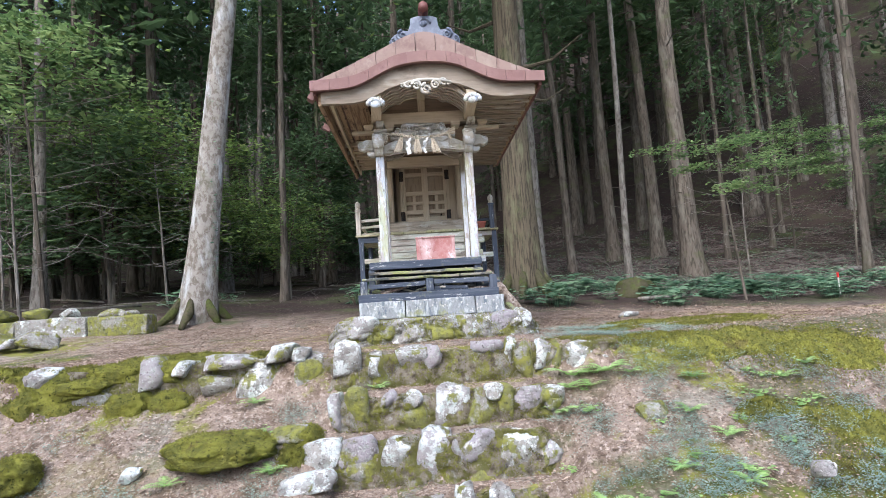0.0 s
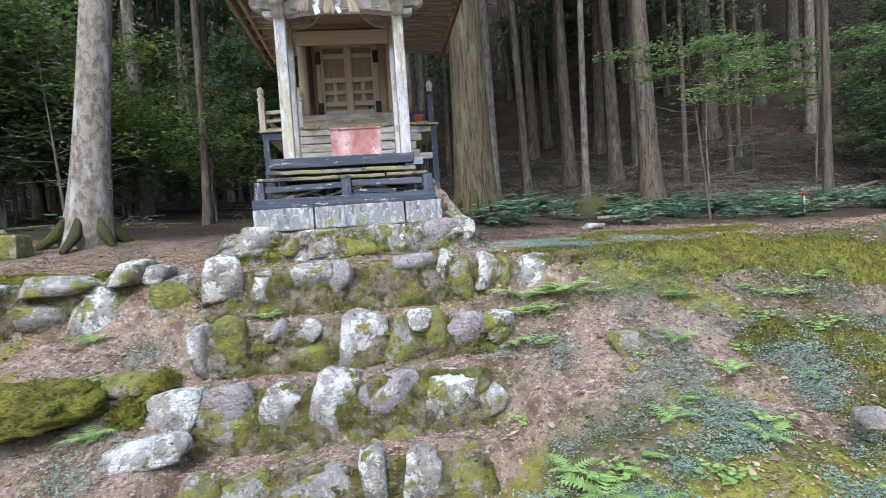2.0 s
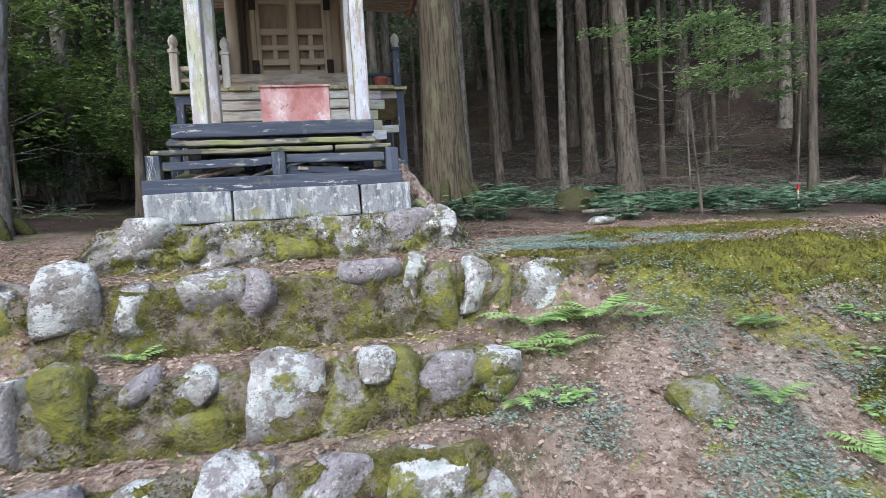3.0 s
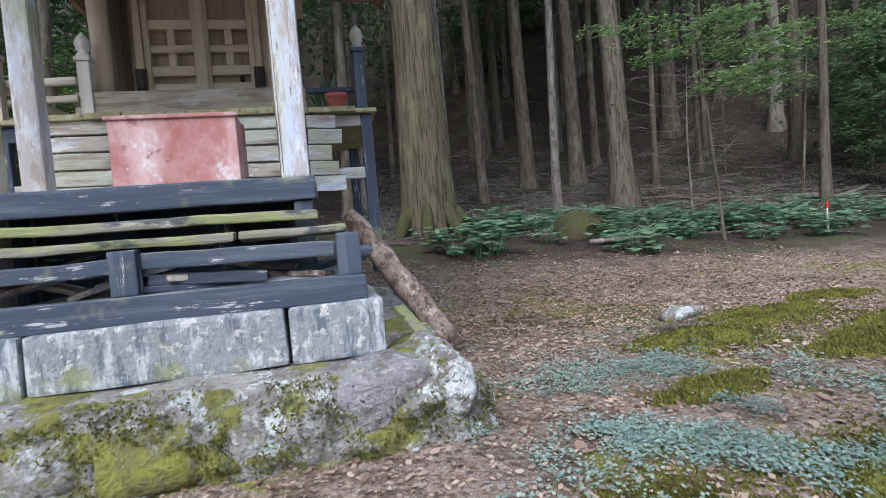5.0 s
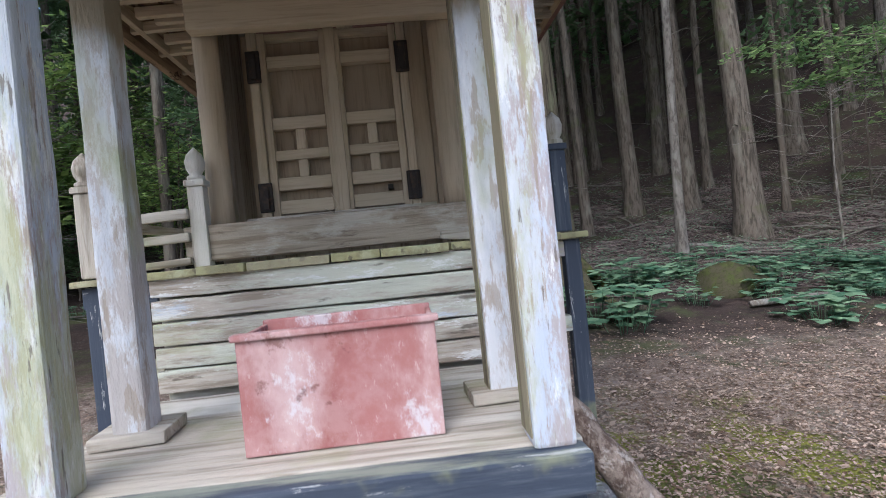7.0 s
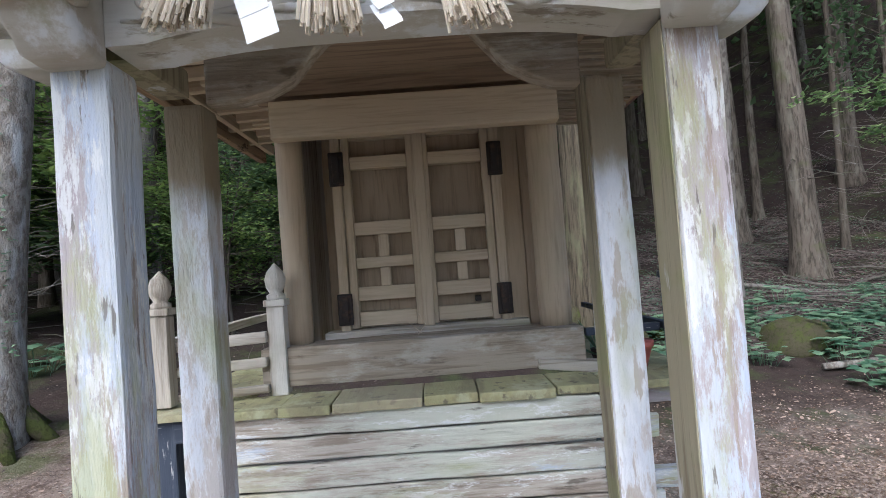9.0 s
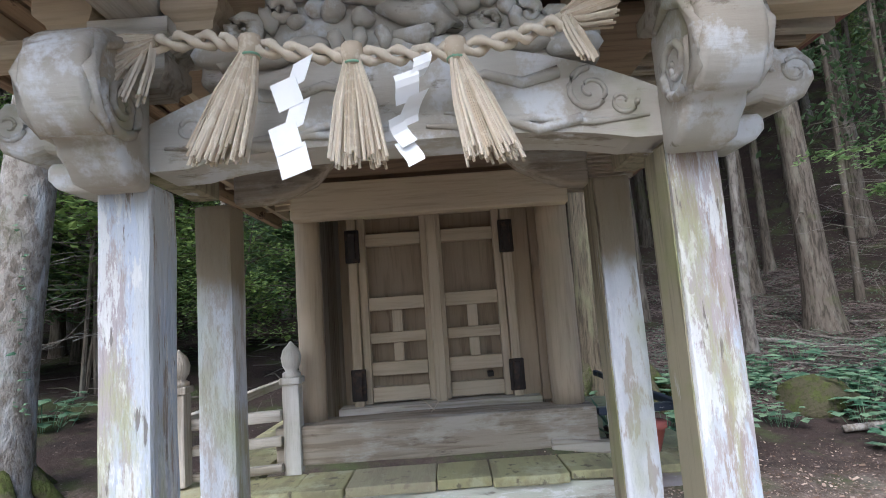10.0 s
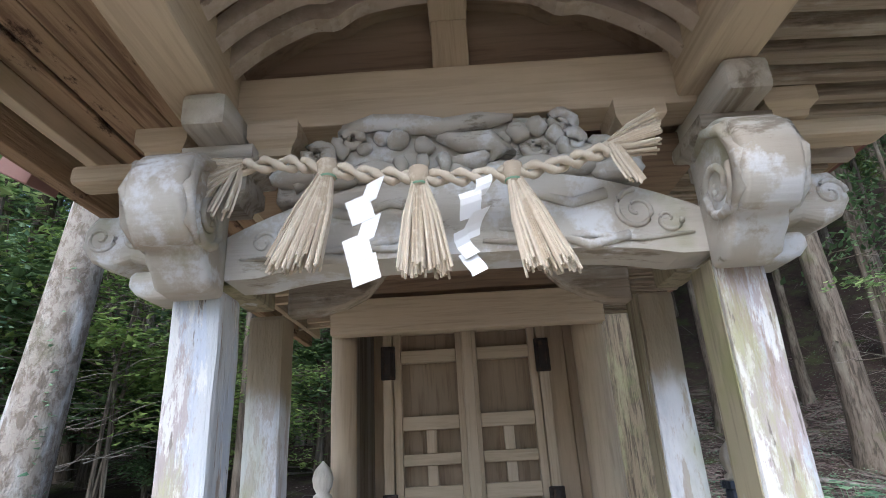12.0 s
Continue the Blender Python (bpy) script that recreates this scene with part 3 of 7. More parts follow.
def ground(x, y):
    """Height of the ground sheet."""
    front = float(np.interp(y, [-6, 0, 1.5, 2.8, 3.4, 4.4, 6], [-0.15, 0.0, 0.05, 0.13, 0.33, 0.92, 1.3]))
    front += 0.16 * smooth01((x - 0.9) / 1.0) * smooth01((y - 1.8) / 1.2) * (1 - 0.6 * smooth01((x - 2.3) / 1.4))
    terrace = 1.21 + 0.10 * max(0.0, y - 7.5) - 0.04 * min(max(x, -7.0), 9.0) * smooth01((y - 6) / 4)
    terrace += 0.10 * smooth01(1 - abs(x - 0.15) / 1.9) * smooth01(1 - abs(y - 6.2) / 2.0)
    s = 0.8 * y + 0.55 * x - 17.5
    if s > 0:
        terrace += 0.05 * s + (0.013 * s * s if s < 18 else 4.212 + 0.468 * (s - 18))
    if s > 8:
        terrace += 0.02 * (s - 8) ** 2 if s < 18 else 2.0 + 0.4 * (s - 18)
    if x < -14:
        terrace += 0.30 * (-14 - x) * smooth01((y + 5) / 12)
    if x < 0.2:
        edge, soft = 4.50 + 0.10 * math.sin(x * 2.3), 0.22
    else:
        edge, soft = 4.45 - 0.05 * math.sin(x * 1.5), 0.22 + 0.5 * smooth01((x - 1.2) / 0.8)
    w = smooth01((y - edge + soft * 0.5) / soft)
    z = front + (terrace - front) * w
    inside = smooth01((x + 0.78) / 0.16) * smooth01((1.12 - x) / 0.16)
    if inside > 0 and 3.2 < y < 4.7:
        st = 0.14 + 0.02 * (y - 3.4)
        for edge_y, lo, hi in STEP_EDGES:
            st += (hi - lo) * smooth01((y - edge_y - 0.05) / 0.05)
        z += (st - z) * inside
    rough = 0.035 * noise.noise((x * 0.9, y * 0.9, 0.3)) + 0.016 * noise.noise((x * 3.5, y * 3.5, 4.0)) + 0.008 * noise.noise((x * 9, y * 9, 7.0))
    if y > 9:
        rough += 0.12 * noise.noise((x * 0.4, y * 0.4, 9.0)) * smooth01((y - 9) / 4)
    return z + rough * (0.4 if inside > 0.5 and 3.4 < y < 4.7 else 1.0)


def spaced(lo, hi, step, far, growth=1.22):
    mid = list(np.arange(lo, hi + 1e-6, step))
    left, right, d = [lo], [hi], step
    while left[-1] > -far:
        d = min(d * growth, 6.0)
        left.append(left[-1] - d)
        right.append(right[-1] + d)
    return [float(v) for v in left[:0:-1] + mid + right[1:]]


gx, gy = spaced(-4.2, 5.0, 0.065, 110), spaced(0.5, 8.2, 0.065, 110)
verts = [(x, y, ground(x, y)) for y in gy for x in gx]
w = len(gx)
faces = [(j * w + i, j * w + i + 1, (j + 1) * w + i + 1, (j + 1) * w + i) for j in range(len(gy) - 1) for i in range(w - 1)]
tagged(raw("ground", verts, faces, SOIL, True), "leaf-littered forest ground with moss patches and bare soil, forest shade painted in beyond the clearing", "ground", kind="structure")


# ---- stones ----
def stone_mesh(name, seed, material, sub=2, square=0.45):
    bm = bmesh.new()
    bmesh.ops.create_icosphere(bm, subdivisions=sub, radius=1)
    r = random.Random(int(seed * 10))
    cuts = [(Vector((r.gauss(0, 1), r.gauss(0, 1), r.gauss(0, 1))).normalized(), r.uniform(0.34, 0.52)) for _ in range(11)]
    for v in bm.verts:
        c = v.co.copy()
        p = Vector([math.copysign(abs(k) ** square, k) for k in c]) * 0.54
        for n, d in cuts:
            over = p.dot(n) - d
            if over > 0:
                p -= n * over * 0.9
        d = noise.noise(c * 1.7 + Vector((seed, 0, seed * 3))) * 0.12 + noise.noise(c * 4.1 + Vector((0, seed, 5))) * 0.07 + noise.noise(c * 9 + Vector((seed, seed, 5))) * 0.03
        v.co = p * (1 + d)
    for f in bm.faces:
        f.smooth = True
    me = bpy.data.meshes.new(name)
    bm.to_mesh(me)
    bm.free()
    me.materials.append(material)
    return me


STONES = {k: [stone_mesh("stone", i * 7.3 + 1 + j * 40, mt, 3) for i in range(7)] for j, (k, mt) in enumerate((("pale", STONE_PALE), ("mix", STONE_MIX), ("moss", STONE_MOSS), ("mauve", STONE_MAUVE)))}
rng = random.Random(11)


def stone(parent, x, y, z, sx, sy, sz, kind="mix", turn=(0, 0, 0)):
    ob = new("stone", STONES[kind][rng.randrange(7)])
    if parent:
        ob.parent = parent
        ob.matrix_parent_inverse = world_of(parent).inverted()
    ob.matrix_basis = pose(x, y, z, *turn) @ Matrix.Diagonal((sx, sy, sz, 1))
    return ob


KIND = {"p": "pale", "m": "mix", "g": "moss", "v": "mauve"}


def set_stones(parent, y, depth, stones):
    """Stones set in a bank: middle x, middle z, width, height, kind."""
    for x, z, wd, h, k in stones:
        stone(parent, x, y + depth / 2 - 0.010 + rng.uniform(-0.010, 0.010), z - 0.010, wd * 1.16, depth, h * 1.10 + 0.03, KIND[k], (rng.uniform(-5, 5), rng.uniform(-6, 6), rng.uniform(-8, 8)))


def bank(parent, x0, x1, y, z0, z1, depth=0.3, face=EARTH):
    """The mossy earth face between the stones."""
    bm = bmesh.new()
    nx, nz = int((x1 - x0) / 0.013), 22
    grid = []
    for i in range(nx + 1):
        x = x0 + (x1 - x0) * i / nx
        edge = min(1.0, (x - x0) / 0.12, (x1 - x) / 0.12)
        top = z1 - 0.02 + 0.025 * noise.noise(Vector((x * 5, y, 2))) - 0.12 * (1 - edge)
        col = []
        for j in range(nz + 1):
            f = j / nz
            out = 0.004 + 0.034 * noise.noise(Vector((x * 6, f * 3, y))) + 0.028 * noise.noise(Vector((x * 18, f * 7, y))) + 0.012 * noise.noise(Vector((x * 50, f * 20, y))) + 0.05 * f ** 3 + 0.10 * (1 - edge)
            col.append(bm.verts.new((x, y + out, z0 + (top - z0) * f)))
        col.append(bm.verts.new((x, y + depth, top + 0.01)))
        grid.append(col)
    for a, b in zip(grid, grid[1:]):
        for j in range(nz + 1):
            bm.faces.new((a[j], b[j], b[j + 1], a[j + 1]))
    vs, fs = [], []
    for col in grid:
        for j, v in enumerate(col):
            f = j / nz
            if noise.noise(v.co * 7 + Vector((3, 1, y))) + 0.35 * f < rng.uniform(-0.1, 0.45):
                continue
            for _ in range(3):
                p = v.co + Vector((rng.gauss(0, 0.008), rng.uniform(-0.004, 0.006), rng.gauss(0, 0.008)))
                d = Vector((rng.gauss(0, 0.6), -1.0 if j < nz else -0.3, rng.gauss(0.4, 0.5))).normalized() * rng.uniform(0.008, 0.02)
                e = Vector((rng.gauss(0, 1), 0.2, rng.gauss(0, 1))).normalized() * 0.005
                i = len(vs)
                vs += [p - e, p + e, p + d]
                fs += [(i, i + 1, i + 2)]
    tufts = raw("moss_cover", vs, fs, MOSS)
    tufts.parent = parent
    tufts.matrix_parent_inverse = world_of(parent).inverted()
    tagged(tufts, "short green moss on the step face", kind="stuff")
    return part("earth_fill", bm, face, parent, "mossy earth between the stones", True)


S1 = [(-0.55, 0.26, 0.19, 0.24, "g"), (-0.31, 0.26, 0.21, 0.21, "m"), (-0.01, 0.21, 0.32, 0.30, "m"), (0.25, 0.24, 0.12, 0.29, "p"), (0.45, 0.20, 0.17, 0.35, "p"), (0.68, 0.21, 0.25, 0.25, "g")]
S2 = [(-0.72, 0.58, 0.26, 0.18, "p"), (-0.48, 0.56, 0.25, 0.26, "v"), (-0.21, 0.55, 0.23, 0.19, "p"), (0.03, 0.52, 0.25, 0.33, "p"), (0.21, 0.59, 0.08, 0.11, "m"), (0.37, 0.56, 0.24, 0.22, "v"), (0.64, 0.52, 0.27, 0.24, "p"), (0.85, 0.50, 0.18, 0.15, "m"), (-0.45, 0.46, 0.25, 0.17, "g"), (0.40, 0.38, 0.22, 0.14, "g")]
S3 = [(-0.63, 0.83, 0.10, 0.21, "p"), (-0.50, 0.83, 0.16, 0.28, "g"), (-0.25, 0.90, 0.11, 0.09, "v"), (-0.06, 0.88, 0.12, 0.10, "p"), (0.20, 0.81, 0.26, 0.29, "p"), (0.43, 0.78, 0.20, 0.27, "g"), (0.53, 0.90, 0.11, 0.09, "p"), (0.78, 0.81, 0.20, 0.20, "v"), (0.96, 0.85, 0.18, 0.10, "p"), (0.59, 0.78, 0.14, 0.28, "g"), (-0.06, 0.73, 0.20, 0.18, "g")]
S4 = [(-0.88, 1.10, 0.22, 0.29, "m"), (-0.60, 1.17, 0.21, 0.27, "p"), (-0.37, 1.14, 0.11, 0.16, "p"), (0.10, 1.15, 0.16, 0.17, "v"), (0.54, 1.20, 0.21, 0.10, "v"), (0.72, 1.17, 0.10, 0.16, "p"), (0.97, 1.10, 0.13, 0.23, "p"), (1.29, 1.07, 0.26, 0.25, "p"), (1.54, 1.00, 0.20, 0.19, "m"), (0.83, 1.05, 0.16, 0.31, "g"), (1.09, 1.03, 0.13, 0.29, "g"), (-0.96, 1.25, 0.12, 0.08, "p"), (-0.09, 1.17, 0.24, 0.16, "m")]
for stones, x0, x1, y, low, top in ((S1, -0.70, 0.86, 3.50, 0.06, 0.355), (S2, -0.78, 0.96, 3.80, 0.30, 0.675), (S3, -0.72, 1.06, 4.05, 0.60, 0.925), (S4, -1.05, 1.72, 4.38, 0.82, 1.21)):
    st = thing("stone_step", (0.1, y, low), "rough stone step bedded in mossy earth, white lichen on top", "stone step", "steps up to the shrine")
    bank(st, x0, x1, y, low, top)
    set_stones(st, y, 0.24, stones)

wall = thing("stone_wall", (-2.0, 4.5, 0.85), "low retaining wall of moss-covered boulders in earth", "stone wall")
WALL = [(-3.03, 1.16, 0.23, 0.16, "p"), (-2.16, 1.15, 0.20, 0.25, "m"), (-1.91, 1.19, 0.12, 0.09, "p"), (-1.67, 1.04, 0.26, 0.18, "m"), (-1.56, 1.21, 0.38, 0.10, "m"), (-1.23, 1.06, 0.42, 0.30, "p"), (-1.14, 1.25, 0.27, 0.12, "p"), (-0.89, 1.07, 0.24, 0.34, "m"), (-2.70, 1.00, 0.46, 0.30, "m"), (-3.4, 1.05, 0.3, 0.24, "m"), (-3.75, 1.0, 0.34, 0.3, "m")]
bank(wall, -4.2, -0.98, 4.47, 0.75, 1.22)
set_stones(wall, 4.43, 0.34, WALL)


def moss_boulder(x, y, z, wd, dp, h, seed, label="boulder under a thick cushion of yellow-green moss"):
    """A rounded boulder wrapped in moss, its cover made of short upright tufts."""
    r = random.Random(seed)
    bm = bmesh.new()
    bmesh.ops.create_icosphere(bm, subdivisions=5, radius=1)
    for v in bm.verts:
        c = v.co.copy()
        p = Vector([math.copysign(abs(k) ** 0.86, k) for k in c])
        d = 0.24 * noise.noise(c * 1.5 + Vector((seed, 0, 2))) + 0.12 * noise.noise(c * 3.5 + Vector((0, seed, 5))) + 0.07 * noise.noise(c * 11 + Vector((seed, 3, 5)))
        p *= 1 + d
        v.co = (x + p.x * wd * 0.56, y + 0.05 + p.y * dp / 2, z - 0.045 + p.z * h / 2)
    bm.normal_update()
    for v in list(bm.verts):
        if v.normal.z < -0.35:
            continue
        for _ in range(2):
            o = v.co + Vector((r.gauss(0, 0.007), r.gauss(0, 0.007), r.gauss(0, 0.004)))
            e = Vector((r.gauss(0, 1), r.gauss(0, 1), r.gauss(0, 0.3))).normalized() * 0.004
            tip = o + (v.normal + Vector((r.gauss(0, 0.5), r.gauss(0, 0.5), r.gauss(0.1, 0.4)))).normalized() * r.uniform(0.006, 0.016)
            bm.faces.new([bm.verts.new(q) for q in (o - e, o + e, tip)])
    ob = part("mossy_boulder", bm, MOSS, None, "", True)
    return tagged(ob, label, "mossy boulder", "moss-covered boulders of the bank")


for k, (x, y, z, wd, dp, h) in enumerate([(-2.29, 4.42, 0.95, 0.34, 0.36, 0.28), (-2.0, 4.44, 0.93, 0.32, 0.34, 0.29), (-2.72, 4.52, 1.12, 0.5, 0.4, 0.2), (-2.03, 4.60, 1.19, 0.40, 0.34, 0.22), (-2.48, 4.62, 1.19, 0.5, 0.4, 0.19), (-3.1, 4.46, 0.98, 0.34, 0.34, 0.26), (-3.45, 4.6, 1.16, 0.5, 0.4, 0.2), (-1.40, 3.80, 0.72, 0.60, 0.55, 0.22), (-2.72, 3.72, 0.66, 0.3, 0.3, 0.26), (-0.86, 3.98, 0.72, 0.26, 0.3, 0.16), (-3.6, 4.4, 0.95, 0.4, 0.34, 0.3), (1.92, 4.42, 1.0, 0.36, 0.26, 0.2), (2.35, 4.36, 0.98, 0.4, 0.28, 0.2), (2.8, 4.36, 0.96, 0.44, 0.28, 0.18)]):
    moss_boulder(x, y, z, wd, dp, h, k + 3)

LOOSE = [(2.26, 5.89, 1.325, 0.21, 0.13, 0.07, "pale", "flat pale rock lying on the leaf litter"),
         (3.35, 4.55, 0.98, 0.16, 0.14, 0.12, "pale", "small pale stone on the mossy bank"), (-0.95, 3.0, 0.2, 0.2, 0.16, 0.14, "mix", "rounded brown stone on bare soil"),
         (-0.62, 2.9, 0.16, 0.16, 0.14, 0.12, "mix", "rounded brown stone on bare soil"), (-0.4, 3.1, 0.2, 0.12, 0.12, 0.1, "mix", "rounded brown stone on bare soil"),
         (1.62, 3.86, 0.72, 0.24, 0.2, 0.14, "moss", "small mossy stone on the slope"), (-1.95, 3.75, 0.58, 0.14, 0.12, 0.1, "pale", "small grey stone on bare soil"),
         (2.2, 3.0, 0.52, 0.14, 0.12, 0.09, "mix", "small stone on bare soil"), (0.98, 4.12, 0.8, 0.16, 0.14, 0.14, "mix", "small stone beside the steps"),
         (-0.95, 4.02, 0.72, 0.3, 0.22, 0.12, "moss", "mossy stone beside the steps"), (-0.78, 3.66, 0.48, 0.36, 0.2, 0.12, "pale", "long pale stone beside the steps"), (1.95, 4.55, 1.1, 0.14, 0.1, 0.08, "pale", "small pale stone on moss")]
for x, y, z, sx, sy, sz, k, label in LOOSE:
    ob = stone(None, x, y, z, sx, sy, sz, k, (rng.uniform(-8, 8), rng.uniform(-8, 8), rng.uniform(-30, 30)))
    ob.name = "boulder"
    tagged(ob, label, "stone")

# rough base course under the dressed plinth
base = thing("base_course", (0.15, 5.1, 1.2), "rough mossy stone course under the shrine plinth", "stone base")
BASE = [(-0.55, 1.40, 0.30, 0.17, "p"), (-0.29, 1.34, 0.2, 0.13, "g"), (-0.06, 1.33, 0.24, 0.15, "m"), (0.20, 1.33, 0.24, 0.13, "g"), (0.46, 1.33, 0.28, 0.16, "m"), (0.75, 1.36, 0.30, 0.18, "v"), (0.97, 1.39, 0.13, 0.16, "p")]
bank(base, -0.85, 1.12, 5.03, 1.18, 1.47, 0.26, STONE_MIX)
set_stones(base, 5.03, 0.22, BASE)
for sx_, side in ((-0.70, -1), (0.95, 1)):
    for k in range(6):
        stone(base, sx_, 5.5 + k * 0.36, 1.34, 0.36, 0.28, 0.26, "mix", (0, 0, 90 + rng.uniform(-8, 8)))
plinth = thing("plinth", (0.13, 6.4, 1.47), "dressed granite plinth of grey blocks", "stone plinth")
for x0, x1 in ((-0.565, -0.128), (-0.118, 0.545), (0.557, 0.83)):
    part("block", box(x0, x1, 5.24, 5.62, 1.46, 1.625, 0.012, 3, 0.006), GRANITE, plinth)
for k in range(5):
    for x0, x1 in ((-0.565, -0.25), (0.52, 0.83)):
        part("block", box(x0, x1, 5.63 + k * 0.42, 6.04 + k * 0.42, 1.46, 1.62, 0.012, 3, 0.006), GRANITE, plinth)


# ---- the shrine ----
shrine = thing("shrine", (0.15, 6.4, 1.62), "small weathered wooden shrine with a curved copper gable roof", "shrine")
RX = 0.2  # middle of the roof


def soft_curve(us, zs):
    def f(x):
        u = x - RX
        return float(np.mean([np.interp(abs(u + d), us, zs) for d in np.linspace(-0.09, 0.09, 9)]))
    return f


band_low = soft_curve([0, 0.25, 0.40, 0.55, 0.68, 0.80, 1.15], [3.862, 3.838, 3.775, 3.69, 3.637, 3.625, 3.615])
band_high = soft_curve([0, 0.25, 0.40, 0.55, 0.68, 0.80, 1.15], [3.957, 3.932, 3.868, 3.783, 3.732, 3.718, 3.70])
upper = soft_curve([0, 0.2, 0.46, 0.65, 0.81, 1.0, 1.15], [4.235, 4.165, 4.035, 3.945, 3.872, 3.79, 3.725])
barge_low = soft_curve([0, 0.25, 0.40, 0.54, 0.70, 1.2], [3.70, 3.672, 3.62, 3.535, 3.505, 3.515])
X0, X1 = RX - 1.09, RX + 1.13

roof = part("roof", sweep_profile(np.linspace(X0 + 0.02, X1 - 0.02, 60), band_high, lambda x: band_low(x) + 0.01, 4.965, 8.1), COPPER, shrine, "faded reddish copper roof with curved gable")
seams = list(np.linspace(X0, X1, 13))
for a, b in zip(seams, seams[1:]):
    part("fascia_panel", sweep_profile(np.linspace(a + 0.0015, b - 0.0015, 6), lambda x: band_high(x) + 0.012, band_low, 4.93, 4.962), COPPER, roof)
seams = list(np.linspace(X0 + 0.04, X1 - 0.04, 12))
for k, (a, b) in enumerate(zip(seams, seams[1:])):
    part("roof_panel", sweep_profile(np.linspace(a + 0.002, b - 0.002, 6), lambda x: max(upper(x), band_high(x) + 0.016) + (k % 2) * 0.003, lambda x: band_high(x) + 0.002, 5.06 + 0.012 * (k % 2), 8.05), PALE_COPPER, roof)
part("bargeboard", sweep_profile(np.linspace(X0 + 0.09, X1 - 0.09, 60), lambda x: band_low(x) + 0.004, barge_low, 5.0, 5.045), BARGE_WOOD, shrine, "curved weathered wooden bargeboard")
# torn corner of the roofing
part("torn_sheet", box(X0 - 0.03, X0 + 0.03, 5.0, 5.1, 3.56, 3.64, 0.003, 0, 0, (0, 30, 10)), COPPER, roof, "torn copper corner sheet hanging down")
part("torn_sheet", box(X0 - 0.02, X0 + 0.06, 5.7, 5.82, 3.50, 3.56, 0.003, 0, 0, (10, 25, 12)), COPPER, roof)

# ridge end ornament
orn = part("ridge_ornament", outline_solid([(-0.34, 0), (-0.35, 0.05), (-0.30, 0.11), (-0.22, 0.16), (-0.16, 0.15), (-0.14, 0.2), (-0.13, 0.28), (-0.06, 0.30), (0, 0.30), (0.06, 0.30), (0.13, 0.28), (0.14, 0.2), (0.16, 0.15), (0.22, 0.16), (0.30, 0.11), (0.35, 0.05), (0.34, 0), (0.2, 0.05), (0, 0.10), (-0.2, 0.05)],
                                            0.09, (RX + 0.02, 5.1, 4.10), bevel=0.012), TILE, shrine, "blue-grey ridge-end ornament with scrolls")
bm = bmesh.new()
for sx in (-1, 1):
    spiral(bm, RX + 0.02 + sx * 0.22, 5.095, 4.20, 0.055, 1.6, 0.014, math.pi / 2, -sx)
    spiral(bm, RX + 0.02 + sx * 0.30, 5.095, 4.145, 0.035, 1.3, 0.011, math.pi / 2, -sx)
spiral(bm, RX + 0.02, 5.095, 4.315, 0.06, 1.0, 0.013)
blob(bm, (RX + 0.02, 5.095, 4.315), (0.03, 0.02, 0.03))
pieces("scroll", bm, TILE, orn)
bm = bmesh.new()
tube(bm, [(RX + 0.02, 5.0, 4.445), (RX + 0.02, 5.06, 4.45), (RX + 0.02, 8.0, 4.46)], [0.045, 0.05, 0.05], 16)
part("ridge_pole", bm, DARK_COPPER, shrine, "round copper-clad ridge pole", True)
part("ridge", box(RX - 0.06, RX + 0.10, 5.2, 8.0, 4.15, 4.42, 0.01), COPPER, roof)

# hanging pendant under the gable peak
bm = bmesh.new()
for sx in (-1, 1):
    spiral(bm, RX + sx * 0.09, 4.985, 3.645, 0.05, 1.7, 0.016, 0 if sx > 0 else math.pi, sx)
    spiral(bm, RX + sx * 0.165, 4.985, 3.665, 0.04, 1.4, 0.014, math.pi, -sx)
    spiral(bm, RX + sx * 0.22, 4.985, 3.65, 0.024, 1.1, 0.012)
spiral(bm, RX, 4.98, 3.605, 0.055, 1.7, 0.018, math.pi / 2)
tube(bm, [(RX - 0.24, 4.985, 3.66), (RX - 0.1, 4.985, 3.695), (RX, 4.985, 3.70), (RX + 0.1, 4.985, 3.695), (RX + 0.24, 4.985, 3.66)], 0.014, 6)
part("gable_pendant", bm, CARVED, shrine, "pale carved cloud pendant under the gable", True)

# long eave beams with pale carved ends
for x0, x1, y1, skew in ((-0.372, -0.272, 6.0, 4.0), (0.582, 0.682, 8.0, 0.0)):
    beam = part("eave_beam", box(x0, x1, 5.02, y1, 3.465, 3.60, 0.006, 4, 0.002, (0, 0, skew)), TAN["y"], shrine)
    bm = bmesh.new()
    c = (x0 + x1) / 2 + 0.49 * math.tan(radians(skew))
    for k in range(7):
        a = math.pi * (0.08 + 0.14 * k)
        blob(bm, (c + 0.07 * math.cos(a), 4.965, 3.47 + 0.05 * math.sin(a)), (0.026, 0.025, 0.03), 1)
    blob(bm, (c, 4.97, 3.485), (0.06, 0.02, 0.045), 2)
    part("carved_end", bm, WHITE["y"], beam, "white-painted chrysanthemum beam end", True)
part("ridge_beam", box(0.112, 0.192, 5.05, 8.0, 3.70, 3.79, 0.006, 3, 0.002), TAN["y"], shrine)
part("strut", box(0.115, 0.19, 5.53, 5.575, 3.574, 3.70, 0.004), TAN["z"], shrine)
part("tympanum", sweep_profile(np.linspace(-0.26, 0.62, 20), lambda x: band_low(x), lambda x: 3.55, 5.58, 5.60), BROWN, shrine, "brown board under the curved ceiling")


def rib_low(x):
    u = abs(x - 0.150) / 0.44
    arch = 3.512 + 0.195 * max(0.0, 1 - min(u, 1) ** 2) ** 0.72
    return arch - 0.020 * math.exp(-((u - 0.50) / 0.07) ** 2)


